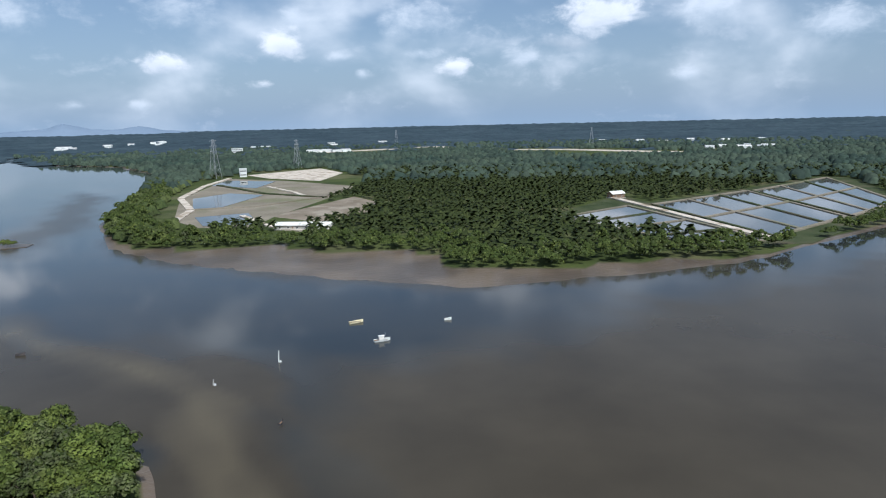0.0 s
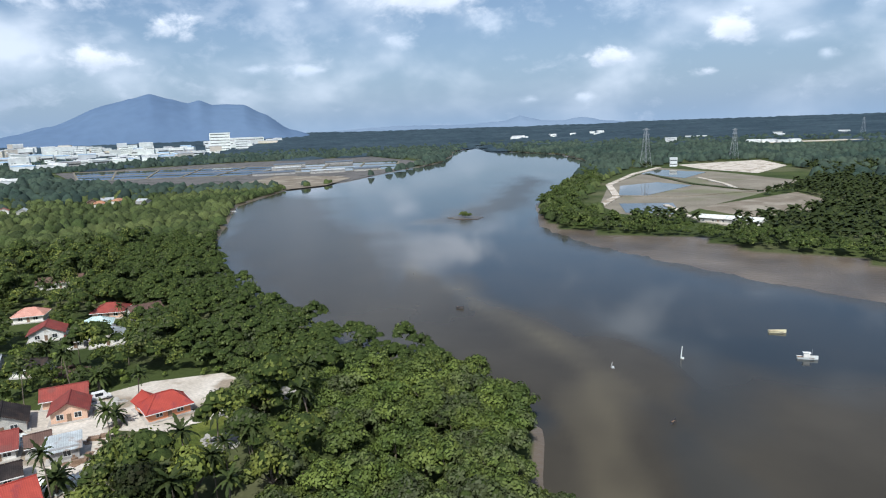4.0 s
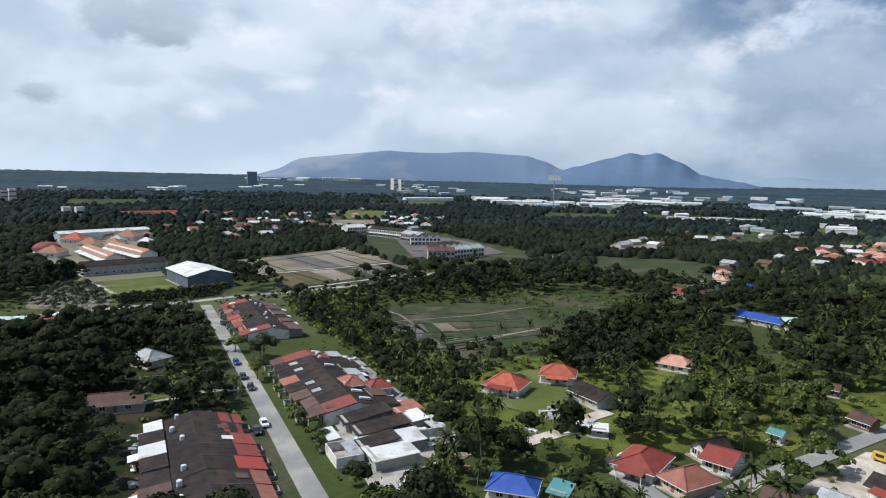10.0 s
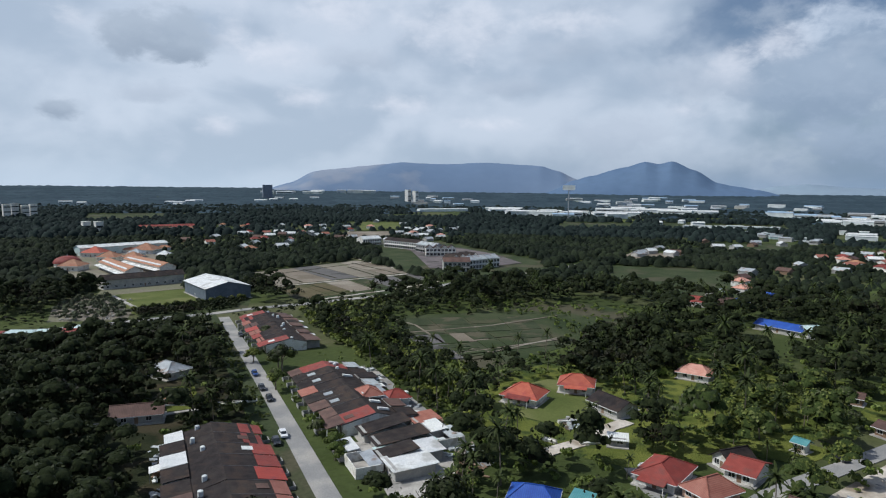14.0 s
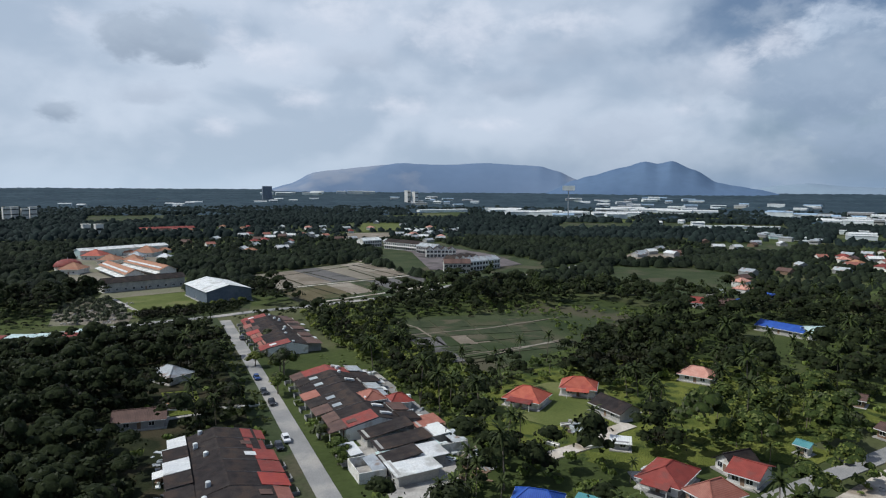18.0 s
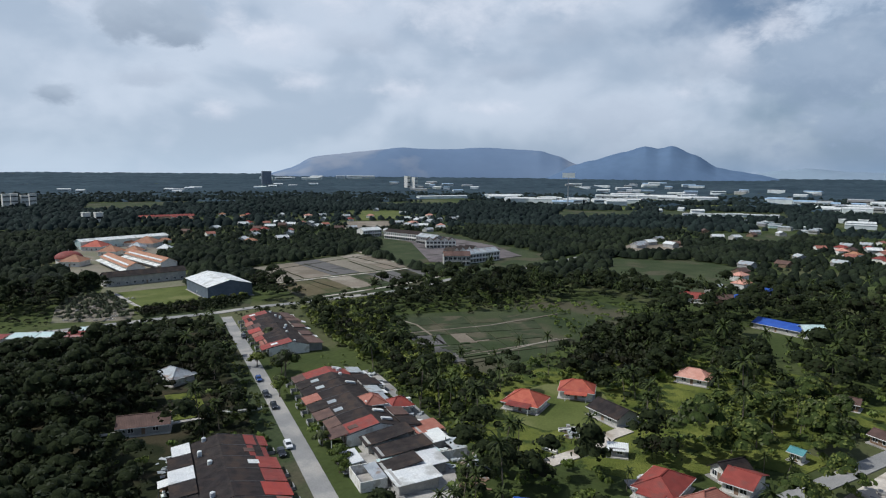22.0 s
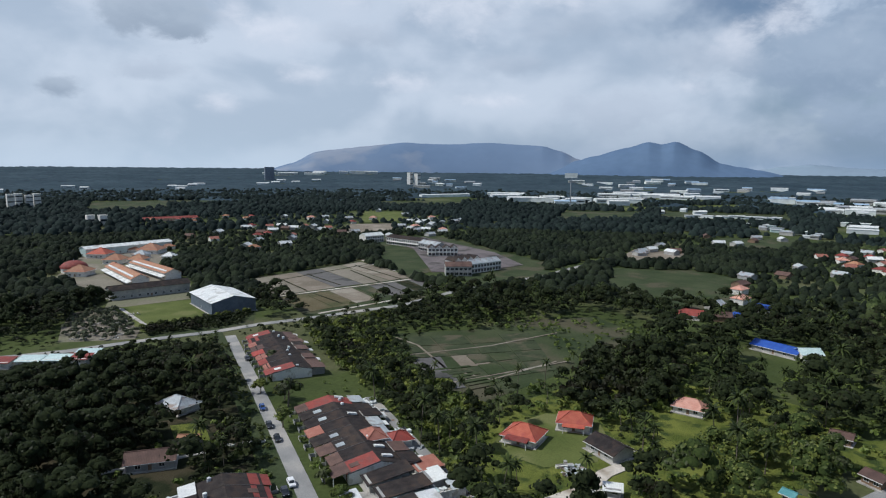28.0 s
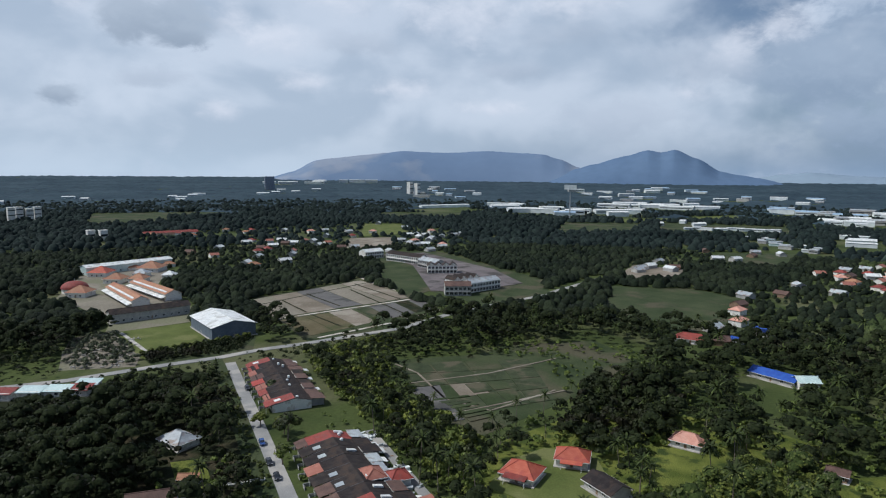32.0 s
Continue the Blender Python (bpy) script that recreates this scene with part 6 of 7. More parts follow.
plots("field_plot", [(-334, -318), (-302, -262), (-404, -219), (-448, -297)], 1, 5, ["salt", "salt", "bare", "grey_soil"], "tilled plot of tan bare earth", 0.14, 0.010)
plots("field_plot", [(-299, -256), (-277, -214), (-325, -201), (-348, -236)], 1, 3, ["olive_soil", "bare", "olive_soil"], "weedy brown tilled plot", 0.14, 0.012)
plots("field_plot", [(-350, -235), (-327, -200), (-379, -186), (-402, -214)], 1, 5, ["grey_soil", "crop", "grey_soil", "grey_soil", "litter"], "grey tilled plot with dark furrows", 0.14, 0.02)
plots("vegetable_plot", [(-254, -146), (-205, -94), (-243, -62), (-294, -92)], 4, 4, ["crop", "crop", "scrub", "crop", "bare"], "vegetable plot with low green crop", 0.20, 0.02)
patch("fallow_strip", [(-226, -122), (-202, -90), (-206, -86), (-218, -98), (-236, -112)][::-1], 0.36, "grey_soil", "bare grey fallow strip beside the beds", "field")
plots("vegetable_bed", [(-219, -108), (-203, -84), (-216, -76), (-232, -96)], 8, 1, ["crop", "scrub"], "raised vegetable bed", 0.40, 0.10, 0.1)
plots("vegetable_bed", [(-243, -104), (-222, -84), (-238, -74), (-256, -90)], 2, 2, ["crop", "scrub"], "fenced vegetable bed", 0.40, 0.05)
for k, pts in enumerate((((-254, -145), (-247, -129), (-222, -102), (-219, -81), (-254, -66)), ((-231, -126), (-262, -100), (-300, -80)), ((-205, -95), (-256, -62)))):
    strip("field_path", pts, 1.0, 0.36 + 0.012 * k, "bare", "pale footpath between beds")
strip("house_drive", [(-139, -34), (-146, -30), (-152, -26.5), (-162, -24.5), (-169, -21)], 4.2, 0.30, "sand", "pale gravel drive to the bungalows")
strip("yard_drive", [(-118, 5), (-123.5, -1), (-131, -8.6), (-140, -14)], 4.6, 0.32, "asphalt", "short grey drive")
strip("lane_to_yard", [(-146, 58), (-136, 60), (-128, 62)], 4.0, 0.33, "sand", "pale sandy lane")
strip("school_path", [(-213, -268), (-232, -312)], 2.0, 0.25, "concrete", "pale concrete path beside the field")
strip("garden_path", [(-88, -150), (-122, -128)], 1.5, 0.25, "concrete", "narrow concrete path")

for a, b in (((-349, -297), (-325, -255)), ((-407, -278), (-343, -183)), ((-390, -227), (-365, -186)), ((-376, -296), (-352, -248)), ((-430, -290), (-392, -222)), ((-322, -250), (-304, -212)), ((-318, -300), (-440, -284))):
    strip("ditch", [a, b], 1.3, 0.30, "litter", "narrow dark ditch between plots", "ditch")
lane = [U * s + NN * 72 for s in (-200, -170, -140, -112)]
strip("back_lane", [(p.x, p.y) for p in lane], 3.4, 0.25, "asphalt", "narrow grey lane behind the terrace")
patch("nursery_garden", [(-172, -275), (-193, -250), (-206, -263), (-231, -318), (-212, -326), (-190, -300)][::-1], 0.045, "salt", "grey garden ground with saplings", "ground")
# dark sheet under the wood; its colour holds the trees' shade
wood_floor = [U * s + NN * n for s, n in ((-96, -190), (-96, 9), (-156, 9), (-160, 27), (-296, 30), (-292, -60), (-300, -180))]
patch("wood_floor", [(p.x, p.y) for p in wood_floor], 0.03, "litter", "leaf litter under dense trees, shade in its colour", "ground")
patch("village_grass", [(-142, -64), (-196, -66), (-245, -45), (-252, 10), (-236, 42), (-190, 32), (-160, 8), (-140, -10)][::-1], 0.035, "meadow", "bright rough grass between houses and palms", "ground")
patch("hedge_ground", [(-205, -262), (-196, -240), (-238, -220), (-262, -240), (-240, -254)], 0.04, "scrub", "rough grass between road and sports field", "ground")



def garden_wall(pts):
    """A low whitewashed wall with a coping, laid from corner to corner."""
    ob = thing("garden_wall", "low whitewashed garden wall with coping", "wall", None, "garden walls")
    for a, b in zip(pts, pts[1:]):
        part("wall_run", beam((*a, 0.45), (*b, 0.45), 0.42), M["wall_white"], ob)
        part("coping", beam((*a, 0.95), (*b, 0.95), 0.12), M["concrete"], ob)


garden_wall([(-146.5, -37.5), (-145.4, -33.5)])
garden_wall([(-147.5, -28.2), (-151.0, -24.0), (-152.5, -21.4)])
garden_wall([(-159.3, -37.2), (-162.3, -33.4)])
garden_wall([(-125.0, -127.2), (-134.6, -118.2)])
house((-149.5, -22.0), (-150.5, -17.5), 3.4, "roof_white", "wall_grey", "mono", "small white-roofed shed beside the drive", eave=2.2, rise=0.4, windows=1, group="", name="shed")
house((-120.0, -138.5), (-123.0, -133.5), 4.0, "roof_tan", "wood", "gable", "small hut with faded orange roof in a clearing", eave=2.3, windows=1, group="", name="hut")
patch("hut_clearing", [(-117, -134), (-124, -128), (-137, -146), (-130, -153)], 0.06, "meadow", "sunny grass clearing with bare earth", "ground")
KEEP += [(-126, -141, 8), (-121, -134, 6), (-132, -149, 6)]

# ---- ponds ----
def pond_field(corners, nu, nv, gap=0.03):
    for i in range(nu):
        for j in range(nv):
            pts = [lerp2(corners, (i + p) / nu, (j + q) / nv) for p, q in ((gap, gap), (1 - gap, gap), (1 - gap, 1 - gap), (gap, 1 - gap))]
            ob = new("fish_pond", mesh("fish_pond", *slab([(p.x, p.y, 0.30) for p in pts], 0.3), M["pond"]))
            tagged(ob, "square fish pond with still grey-blue water", "pond", "fish ponds", "structure")
    for i in range(nu + 1):
        a, b = lerp2(corners, i / nu, 0), lerp2(corners, i / nu, 1)
        strip("dike", [a, b], 3.0, 0.85, "salt", "grassy earth dike between ponds", "dike", th=1.0)
    for j in range(nv + 1):
        a, b = lerp2(corners, 0, j / nv), lerp2(corners, 1, j / nv)
        strip("dike", [a, b], 2.6, 0.80, "scrub" if j % 2 else "salt", "grassy earth dike between ponds", "dike", th=1.0)


patch("pond_ground", [(66, 430), (132, 530), (150, 545), (158, 500), (262, 576), (392, 684), (420, 670), (336, 462), (185, 322), (150, 318)], 0.03, "scrub", "grassy ground between ponds", "ground")
pond_field([(78, 430), (136, 480), (168, 331), (126, 326)], 1, 4)
pond_field([(156, 484), (176, 342), (252, 404), (262, 562)][::-1], 2, 3)
pond_field([(266, 560), (258, 408), (330, 470), (392, 668)][::-1], 2, 3)
strip("dike_road", [(137, 535), (147, 482), (172, 330)], 5.5, 0.95, "sand", "pale earth road on the main dike", th=1.1)
patch("drained_ponds", [(-192, 455), (-244, 598), (-274, 831), (-189, 779), (-92, 688), (-107, 557), (-123, 465), (-124, 414), (-162, 418)], 0.05, "salt", "drained pond floor of grey-brown mud", "ground")
for pts in ([(-232, 596), (-212, 640), (-172, 617), (-182, 526), (-203, 520)], [(-182, 468), (-148, 486), (-124, 428), (-160, 424)],
            [(-262, 730), (-266, 800), (-200, 770), (-200, 690)]):
    ob = new("fish_pond", mesh("fish_pond", *slab([(x, y, 0.3) for x, y in pts][::-1], 0.3), M["pond"]))
    tagged(ob, "irregular fish pond with still grey-blue water", "pond", "fish ponds", "structure")
patch("dry_scrub", [(-127, 466), (-82, 588), (-56, 541), (-58, 471), (-84, 433)], 0.04, "bare", "dry brownish cleared ground", "ground")
patch("sandy_bank", [(-268, 886), (-189, 1000), (-138, 893), (-146, 769), (-219, 819)], 0.06, "sand", "pale sandy bank around ponds", "ground")
for pts, wd, key in ((((-189, 449), (-200, 508), (-244, 598), (-267, 723), (-274, 831)), 6, "sand"), (((-201, 512), (-156, 526), (-112, 584), (-92, 688)), 5, "salt"),
                     (((-255, 734), (-175, 630), (-107, 583)), 5, "scrub"), (((-148, 470), (-120, 425), (-103, 404), (-84, 393)), 4, "sand"), (((-190, 700), (-150, 640), (-130, 600)), 4, "sand")):
    strip("dike", pts, wd, 0.9, key, "earth dike around drained ponds", "dike", th=1.0)
strip("cleared_strip", [(-302, 1608), (-132, 1740), (-29, 1855), (46, 1688)], 60, 0.4, "sand", "pale cleared strip of land", "ground")
strip("cleared_strip", [(160, 1524), (280, 1466), (404, 1295), (454, 1248)], 50, 0.4, "sand", "pale cleared strip of land", "ground")
FAR_PLOTS += [(-217, 1675, 180, 60, 0), (-40, 1800, 120, 60, 0), (220, 1495, 130, 50, 0), (350, 1370, 160, 50, 0), (430, 1270, 80, 50, 0)]
house((-107, 402), (-84, 400), 10, "roof_white", "wall_grey", "gable", "long white-roofed shed beside the ponds", eave=3.2, rise=1.2, windows=4, group="", name="pond_shed")
house((-80, 402), (-72, 401), 7, "roof_white", "wall_white", "gable", "small white-roofed hut beside the ponds", group="", name="pond_hut")
house((137, 528), (149, 534), 8, "roof_white", "wood", "gable", "pale-roofed pump house on the dike", eave=4.0, group="", name="pump_house")
block(-504, 1603, 26, 16, 14, "far_white", "white block beyond the ponds", 20, "depot", "building", 3, "", False)
block(-265, 860, 9, 9, 10, "far_white", "small white tower by the ponds", 20, "pump_tower", "building", 2, "", False)

# ---- harbour side upstream ----
patch("sand_spit", [(-735, 600), (-675, 495), (-612, 465), (-550, 462), (-545, 515), (-590, 600), (-628, 620)], 0.5, "bare", "grey-brown mud landing on the river bank", "ground")
patch("upstream_flats", [(-560, 470), (-700, 440), (-960, 430), (-1290, 540), (-1180, 830), (-1000, 1080), (-700, 905), (-620, 720), (-560, 560)][::-1], 0.02, "grey_soil", "grey-brown low ground between upstream ponds", "ground")
pond_field([(-1000, 450), (-800, 600), (-930, 790), (-1260, 560)], 5, 4, 0.02)
pond_field([(-780, 640), (-640, 745), (-790, 930), (-930, 800)], 3, 3, 0.02)
up_rng = random.Random(31)
for x, y, w in ((-742, 640, 60), (-690, 690, 50), (-900, 800, 55), (-820, 720, 46), (-660, 735, 40), (-850, 870, 50)):
    A, B = Vector((x, y)), Vector((x - w * 0.55, y - w * 0.84))
    house(B, A, 12, up_rng.choice(["wall_hall", "roof_grey", "wall_hall"]), "wall_grey", "gable", "long landing shed with blue-grey metal roof", eave=4.0, rise=1.6, windows=4, group="landing sheds", name="landing_shed")


# ---- boats and marks in the river ----
def boat(x, y, length, rz, hull_key, cabin):
    ob = thing("fishing_boat", "small moored fishing boat with pale hull" if cabin else "small open moored boat", "boat", pose(x, y, -0.55, 0, 0, rz), "moored boats")
    n, V, F = 8, [], []
    for i in range(n + 1):
        u = i / n
        w = length * 0.15 * (1 - max(0, (u - 0.35) / 0.65) ** 2.2)
        sheer = 0.62 + 0.45 * u * u
        x0 = (u - 0.5) * length
        V += [(x0, -w, sheer), (x0, -w * 0.7, 0), (x0, w * 0.7, 0), (x0, w, sheer)]
    for i in range(n):
        a, b = 4 * i, 4 * i + 4
        F += [(a, b, b + 1, a + 1), (a + 1, b + 1, b + 2, a + 2), (a + 2, b + 2, b + 3, a + 3)]
    F += [(0, 1, 2, 3)]
    part("hull", (V, F), M[hull_key], ob)
    part("deck", slab([(-length * 0.48, -length * 0.13, 0.5), (length * 0.3, -length * 0.12, 0.5), (length * 0.3, length * 0.12, 0.5), (-length * 0.48, length * 0.13, 0.5)], 0.08), M["wood"], ob)
    if cabin:
        cb = part("cabin", box(-length * 0.2, -length * 0.09, 0.5, length * 0.1, length * 0.09, 1.7), M["wall_white"], ob)
        part("cabin_roof", box(-length * 0.24, -length * 0.11, 1.7, length * 0.14, length * 0.11, 1.8), M["roof_white"], cb)
        part("cabin_window", box(length * 0.095, -length * 0.07, 1.1, length * 0.105, length * 0.07, 1.5), M["glass"], cb)
        part("mast", tube([(length * 0.2, 0, 0.5), (length * 0.2, 0, 2.6)], [0.05, 0.03], 5), M["steel"], ob)


boat(-19.7, 186.6, 5.0, 20, "far_white", True)
boat(-30.0, 205.5, 4.8, 25, "wall_cream", False)
boat(0.2, 206.6, 2.4, 5, "far_white", False)
boat(-124.9, 180.5, 2.6, 15, "tin", False)
boat(-36.8, 132.2, 1.8, 80, "tin", False)


def river_stake(x, y, h, key):
    ob = thing("river_stake", "weathered pale stake standing in the mud", "stake", pose(x, y, -0.8), "river stakes")
    part("pole", tube([(0, 0, 0), (0.1, 0, h * 0.6), (0.25, 0.05, h)], [0.16, 0.13, 0.1], 6), M[key], ob)
    part("float", tube([(0.5, 0, 0.2), (0.5, 0, 0.7)], [0.35, 0.3], 8), M["far_white"], ob)


for k in range(8):
    boat(-470 + 3 * k + 2 * (k % 2), 286 + 4.5 * k, 9.0, 30 + 10 * (k % 3), "far_white", k % 2 == 0)
river_stake(-46.9, 170.6, 3.6, "far_white")
river_stake(-59.7, 155.0, 1.8, "wall_grey")
rng_isl = np.random.default_rng(3)
for k in range(6):
    plant("mangrove_tree", k % 3, -250 + rng_isl.uniform(-4, 4), 366 + rng_isl.uniform(-2.5, 2.5), 0.55, k * 50)
patch("mud_islet", [(-262, 360), (-250, 356), (-238, 362), (-240, 372), (-254, 374)], -0.25, "ground", "small mud islet", "ground")


# ---- vehicles ----
def car(x, y, rz, key, van=False):
    ob = thing("van" if van else "car", {"car_white": "white", "car_dark": "dark", "car_blue": "blue", "car_red": "red", "car_yellow": "yellow"}[key] + (" van parked beside the sandy lane" if van else " saloon car standing on the paving"), "car", pose(x, y, 0.33, 0, 0, rz), "vehicles")
    prof = [(-2.1, 0.35), (-2.1, 0.85), (-1.2, 0.95), (1.1, 0.92), (2.05, 0.75), (2.1, 0.35)]
    roof = [(-1.95, 0.85), (-1.5, 1.45), (0.35, 1.45), (1.15, 0.9)] if not van else [(-2.05, 0.85), (-1.95, 1.85), (0.9, 1.85), (1.6, 0.9)]

    def extrude(pts, hw):
        n = len(pts)
        V = [(p[0], -hw, p[1]) for p in pts] + [(p[0], hw, p[1]) for p in pts]
        return V, [tuple(range(n)), tuple(range(2 * n - 1, n - 1, -1))] + [(i, i + n, (i + 1) % n + n, (i + 1) % n) for i in range(n)]
    part("body", extrude(prof, 0.84), M[key], ob)
    top = part("cabin", extrude(roof, 0.72), M[key], ob)
    part("windscreen", slab([(roof[2][0] + 0.08, -0.62, roof[2][1] - 0.05), (roof[3][0] - 0.05, -0.66, roof[3][1] + 0.06), (roof[3][0] - 0.05, 0.66, roof[3][1] + 0.06), (roof[2][0] + 0.08, 0.62, roof[2][1] - 0.05)], 0.02), M["glass"], top)
    for s in (-1, 1):
        part("side_window", box(-1.3, s * 0.73 - 0.01, 0.98, 0.4, s * 0.73 + 0.01, roof[1][1] - 0.14), M["glass"], top)
        for wx in (-1.3, 1.3):
            V, F = tube([(0, 0, -0.1), (0, 0, 0.1)], [0.31, 0.31], 12)
            wheel = part("wheel", (V, F), M["rubber"], ob, at=pose(wx, s * 0.8, 0.31, 90))
            part("rim", tube([(0, 0, -0.12), (0, 0, 0.12)], [0.18, 0.18], 8), M["steel"], wheel)
        part("headlight", box(2.02, s * 0.6 - 0.16, 0.6, 2.12, s * 0.6 + 0.16, 0.74), M["far_white"], ob)


car(-139.4, -11.2, 52, "car_white")
car(-129.6, 8.4, -12, "car_dark")
car(-153.4, 71.3, 75, "car_white", True)
car(-167.0, 40.6, 60, "car_yellow", True)
for s, n, key in ((-176, 35.2, "car_dark"), (-147, 33.4, "car_white"), (-143, 31.0, "car_dark"), (-203, 35.2, "car_blue"), (-187, 34.8, "car_dark"), (-262, 38.6, "car_dark")):
    q = U * s + NN * n
    car(q.x, q.y, 51.5, key)
car(-167.0, 27.5, 30, "car_dark")


def rubble(x, y, r, n, seed):
    rng = random.Random(seed)
    bits = []
    for k in range(n):
        a, q, s = rng.uniform(0, 6.28), r * math.sqrt(rng.random()), rng.uniform(0.12, 0.5)
        cx, cy = x + q * math.cos(a) * 1.6, y + q * math.sin(a)
        V, F = box(-s, -s * 0.7, 0, s, s * 0.7, s)
        c, sn = math.cos(a * 3), math.sin(a * 3)
        bits.append(([(cx + p[0] * c - p[1] * sn, cy + p[0] * sn + p[1] * c, 0.1 + p[2] + 0.2 * p[0]) for p in V], F))
    tagged(new("rubble_heap", mesh("rubble_heap", *join(*bits), M["concrete"])), "heap of pale broken concrete and sand", "rubble", kind="stuff")
    KEEP.append((x, y, r + 2))


rubble(-109.5, 74.1, 3.0, 90, 1)
rubble(-107.7, 40.8, 4.0, 110, 2)
rubble(-117.7, 97.0, 4.0, 110, 3)
rubble(-109.4, 34.6, 3.0, 80, 4)


def yard_clutter(cx, cy, r, n, seed, key):
    """Crates, boards and sheets lying about a yard."""
    rng = random.Random(seed)
    bits = []
    for k in range(n):
        a, q = rng.uniform(0, 6.28), r * math.sqrt(rng.random())
        w, d, h = rng.uniform(0.3, 1.3), rng.uniform(0.2, 0.8), rng.choice([0.08, 0.15, 0.4, 0.8])
        V, F = box(-w, -d, 0.0, w, d, h)
        c, sn = math.cos(a * 5), math.sin(a * 5)
        bits.append(([(cx + q * math.cos(a) + p[0] * c - p[1] * sn, cy + q * math.sin(a) + p[0] * sn + p[1] * c, 0.12 + p[2]) for p in V], F))
    tagged(new("yard_clutter", mesh("yard_clutter", *join(*bits), M[key])), "crates, boards and scrap lying about the yard", "clutter", kind="stuff")


for k, (x, y, r) in enumerate(((-121, 46, 5), (-131, 56, 6), (-137, 38, 4), (-155, 39, 6), (-163, 52, 5), (-147, 50, 4), (-131, 62, 5), (-122, 64, 5), (-151, 70, 5), (-180, 74, 6), (-203, 92, 6), (-119, 90, 6), (-160, -33, 4), (-177, -24, 4))):
    yard_clutter(x, y, r, 22, 50 + k, ("far_white", "wood", "roof_grey", "concrete", "roof_brown")[k % 5])
for k in range(9):
    q = U * (-196 + 10.5 * k) + NN * (68.5 + k % 2)
    yard_clutter(q.x, q.y, 4.5, 16, 80 + k, ("far_white", "roof_grey", "wood")[k % 3])
    q = U * (-150 + 6 * k) + NN * 7
    yard_clutter(q.x, q.y, 4.0, 12, 95 + k, ("far_white", "roof_grey", "wood")[k % 3])
for k, (x, y) in enumerate(((-184, -272), (-192, -262), (-200, -276), (-206, -266), (-212, -284), (-222, -294), (-198, -288))):
    rubble(x, y, 5.0, 26, 20 + k)
for k, (x, y, i, sc) in enumerate(((-145.1, -120.6, 0, 0.9), (-122.6, -87.5, 3, 0.8), (-165.1, -148.0, 1, 0.9), (-160.5, -131.5, 0, 1.25), (-164.5, -136.5, 1, 1.1), (-196.0, -170.0, 3, 1.0),
                                   (-116.0, -77.5, 1, 0.8), (-112.5, -75.0, 3, 0.8))):
    plant("tree", i, x, y, sc, 40 * k)
for k, (x, y) in enumerate(((-46, 83), (-52, 88), (-58, 97), (-64, 105), (-41, 78), (-55, 82), (-36, 74), (-80.2, 115.7), (-81.5, 125.4), (-82.1, 113.6), (-72.2, 113.2), (-69.5, 103.2), (-93.0, 128.5))):
    plant("mangrove_tree", k % 3, x, y, 0.95 + 0.1 * (k % 3), 50 * k)
# hedge before the school field, palms in the yards
for k in range(16):
    u = k / 15
    plant("tree", 3, -207 - 52 * u, -263 + 21 * u + (k % 3), 0.55 + 0.1 * (k % 3), k * 77)
for k, (x, y) in enumerate(((-152, -27), (-134, 17), (-119, 47), (-121, 58), (-136, 66), (-197, 78), (-175, -17), (-160, 74), (-163, 77), (-119, 19), (-116, 22), (-115, 17), (-120, 93), (-123, 98), (-129.3, 12), (-124, 13.6), (-121.6, 18.4), (-119.5, 23), (-117, 20.5), (-121.9, 10.9), (-117.5, 46), (-113.4, 43.6), (-121.5, 58), (-117, 60.3), (-141, 74), (-114.6, 52.7), (-193, 53), (-198, 61))):
    plant("coconut_palm" if k % 3 == 0 else "oil_palm", k % 2, x, y, 0.9 if k % 3 == 0 else 1.0, k * 61)


# ---- woods ----
OPEN = [[(-127, 466), (-82, 588), (-56, 541), (-58, 471), (-84, 433)],
        [(-226, -318), (-268, -298), (-300, -330), (-350, -420), (-425, -500), (-345, -518), (-276, -445), (-246, -345)],
        [(-165, -262), (-192, -235), (-241, -212), (-264, -245), (-239, -252), (-209, -267), (-228, -311), (-215, -320), (-188, -302)],
        [(66, 430), (132, 530), (150, 545), (158, 500), (262, 576), (392, 684), (420, 670), (336, 462), (185, 322), (150, 318)],
        [(-205, 450), (-262, 620), (-300, 780), (-280, 920), (-190, 1010), (-90, 800), (-85, 700), (-100, 560), (-75, 440), (-100, 405), (-135, 425), (-160, 420)],
        [(-560, 470), (-700, 425), (-960, 410), (-1290, 520), (-1180, 830), (-1000, 1080), (-700, 905), (-620, 720), (-560, 560)],
        [(-395, -160), (-470, -138), (-530, -165), (-660, -335), (-620, -390), (-540, -335), (-455, -280), (-400, -215)]]
SHORE = RIVER[:12]
FAR_SHORE = RIVER[20:38]
tree_rng = np.random.default_rng(5)
X, Y = jitter_grid(-420, -420, 60, 260, 5.2, tree_rng)
rad, azi = np.hypot(X, Y), np.degrees(np.arctan2(-X, Y))
view = (rad > 60) & (rad < 400) & (azi > 20) & (azi < 165)
X, Y = X[view], Y[view]
shore = line_dist(SHORE, X, Y)
belt = shore < 42 + 10 * wobble(X, Y, 70)
wood = (U.x * X + U.y * Y < -96) & (NN.x * X + NN.y * Y < 12)       # the tall wood south of the street
dens = np.where(wood, 1.0, 0.72 + 0.32 * wobble(X, Y, 90))
ok = clear(X, Y, 4.3, 3.0) & (belt | (tree_rng.random(len(X)) < dens))
X, Y, belt, wood = X[ok], Y[ok], belt[ok], wood[ok]
rad = np.hypot(X, Y)
palmy = ~belt & (tree_rng.random(len(X)) < np.where(wood, 0.012, np.where(rad < 290, 0.30, 0.12)))
order = np.argsort(rad)
count = {"tree": 0, "mangrove_tree": 0, "coconut_palm": 0}
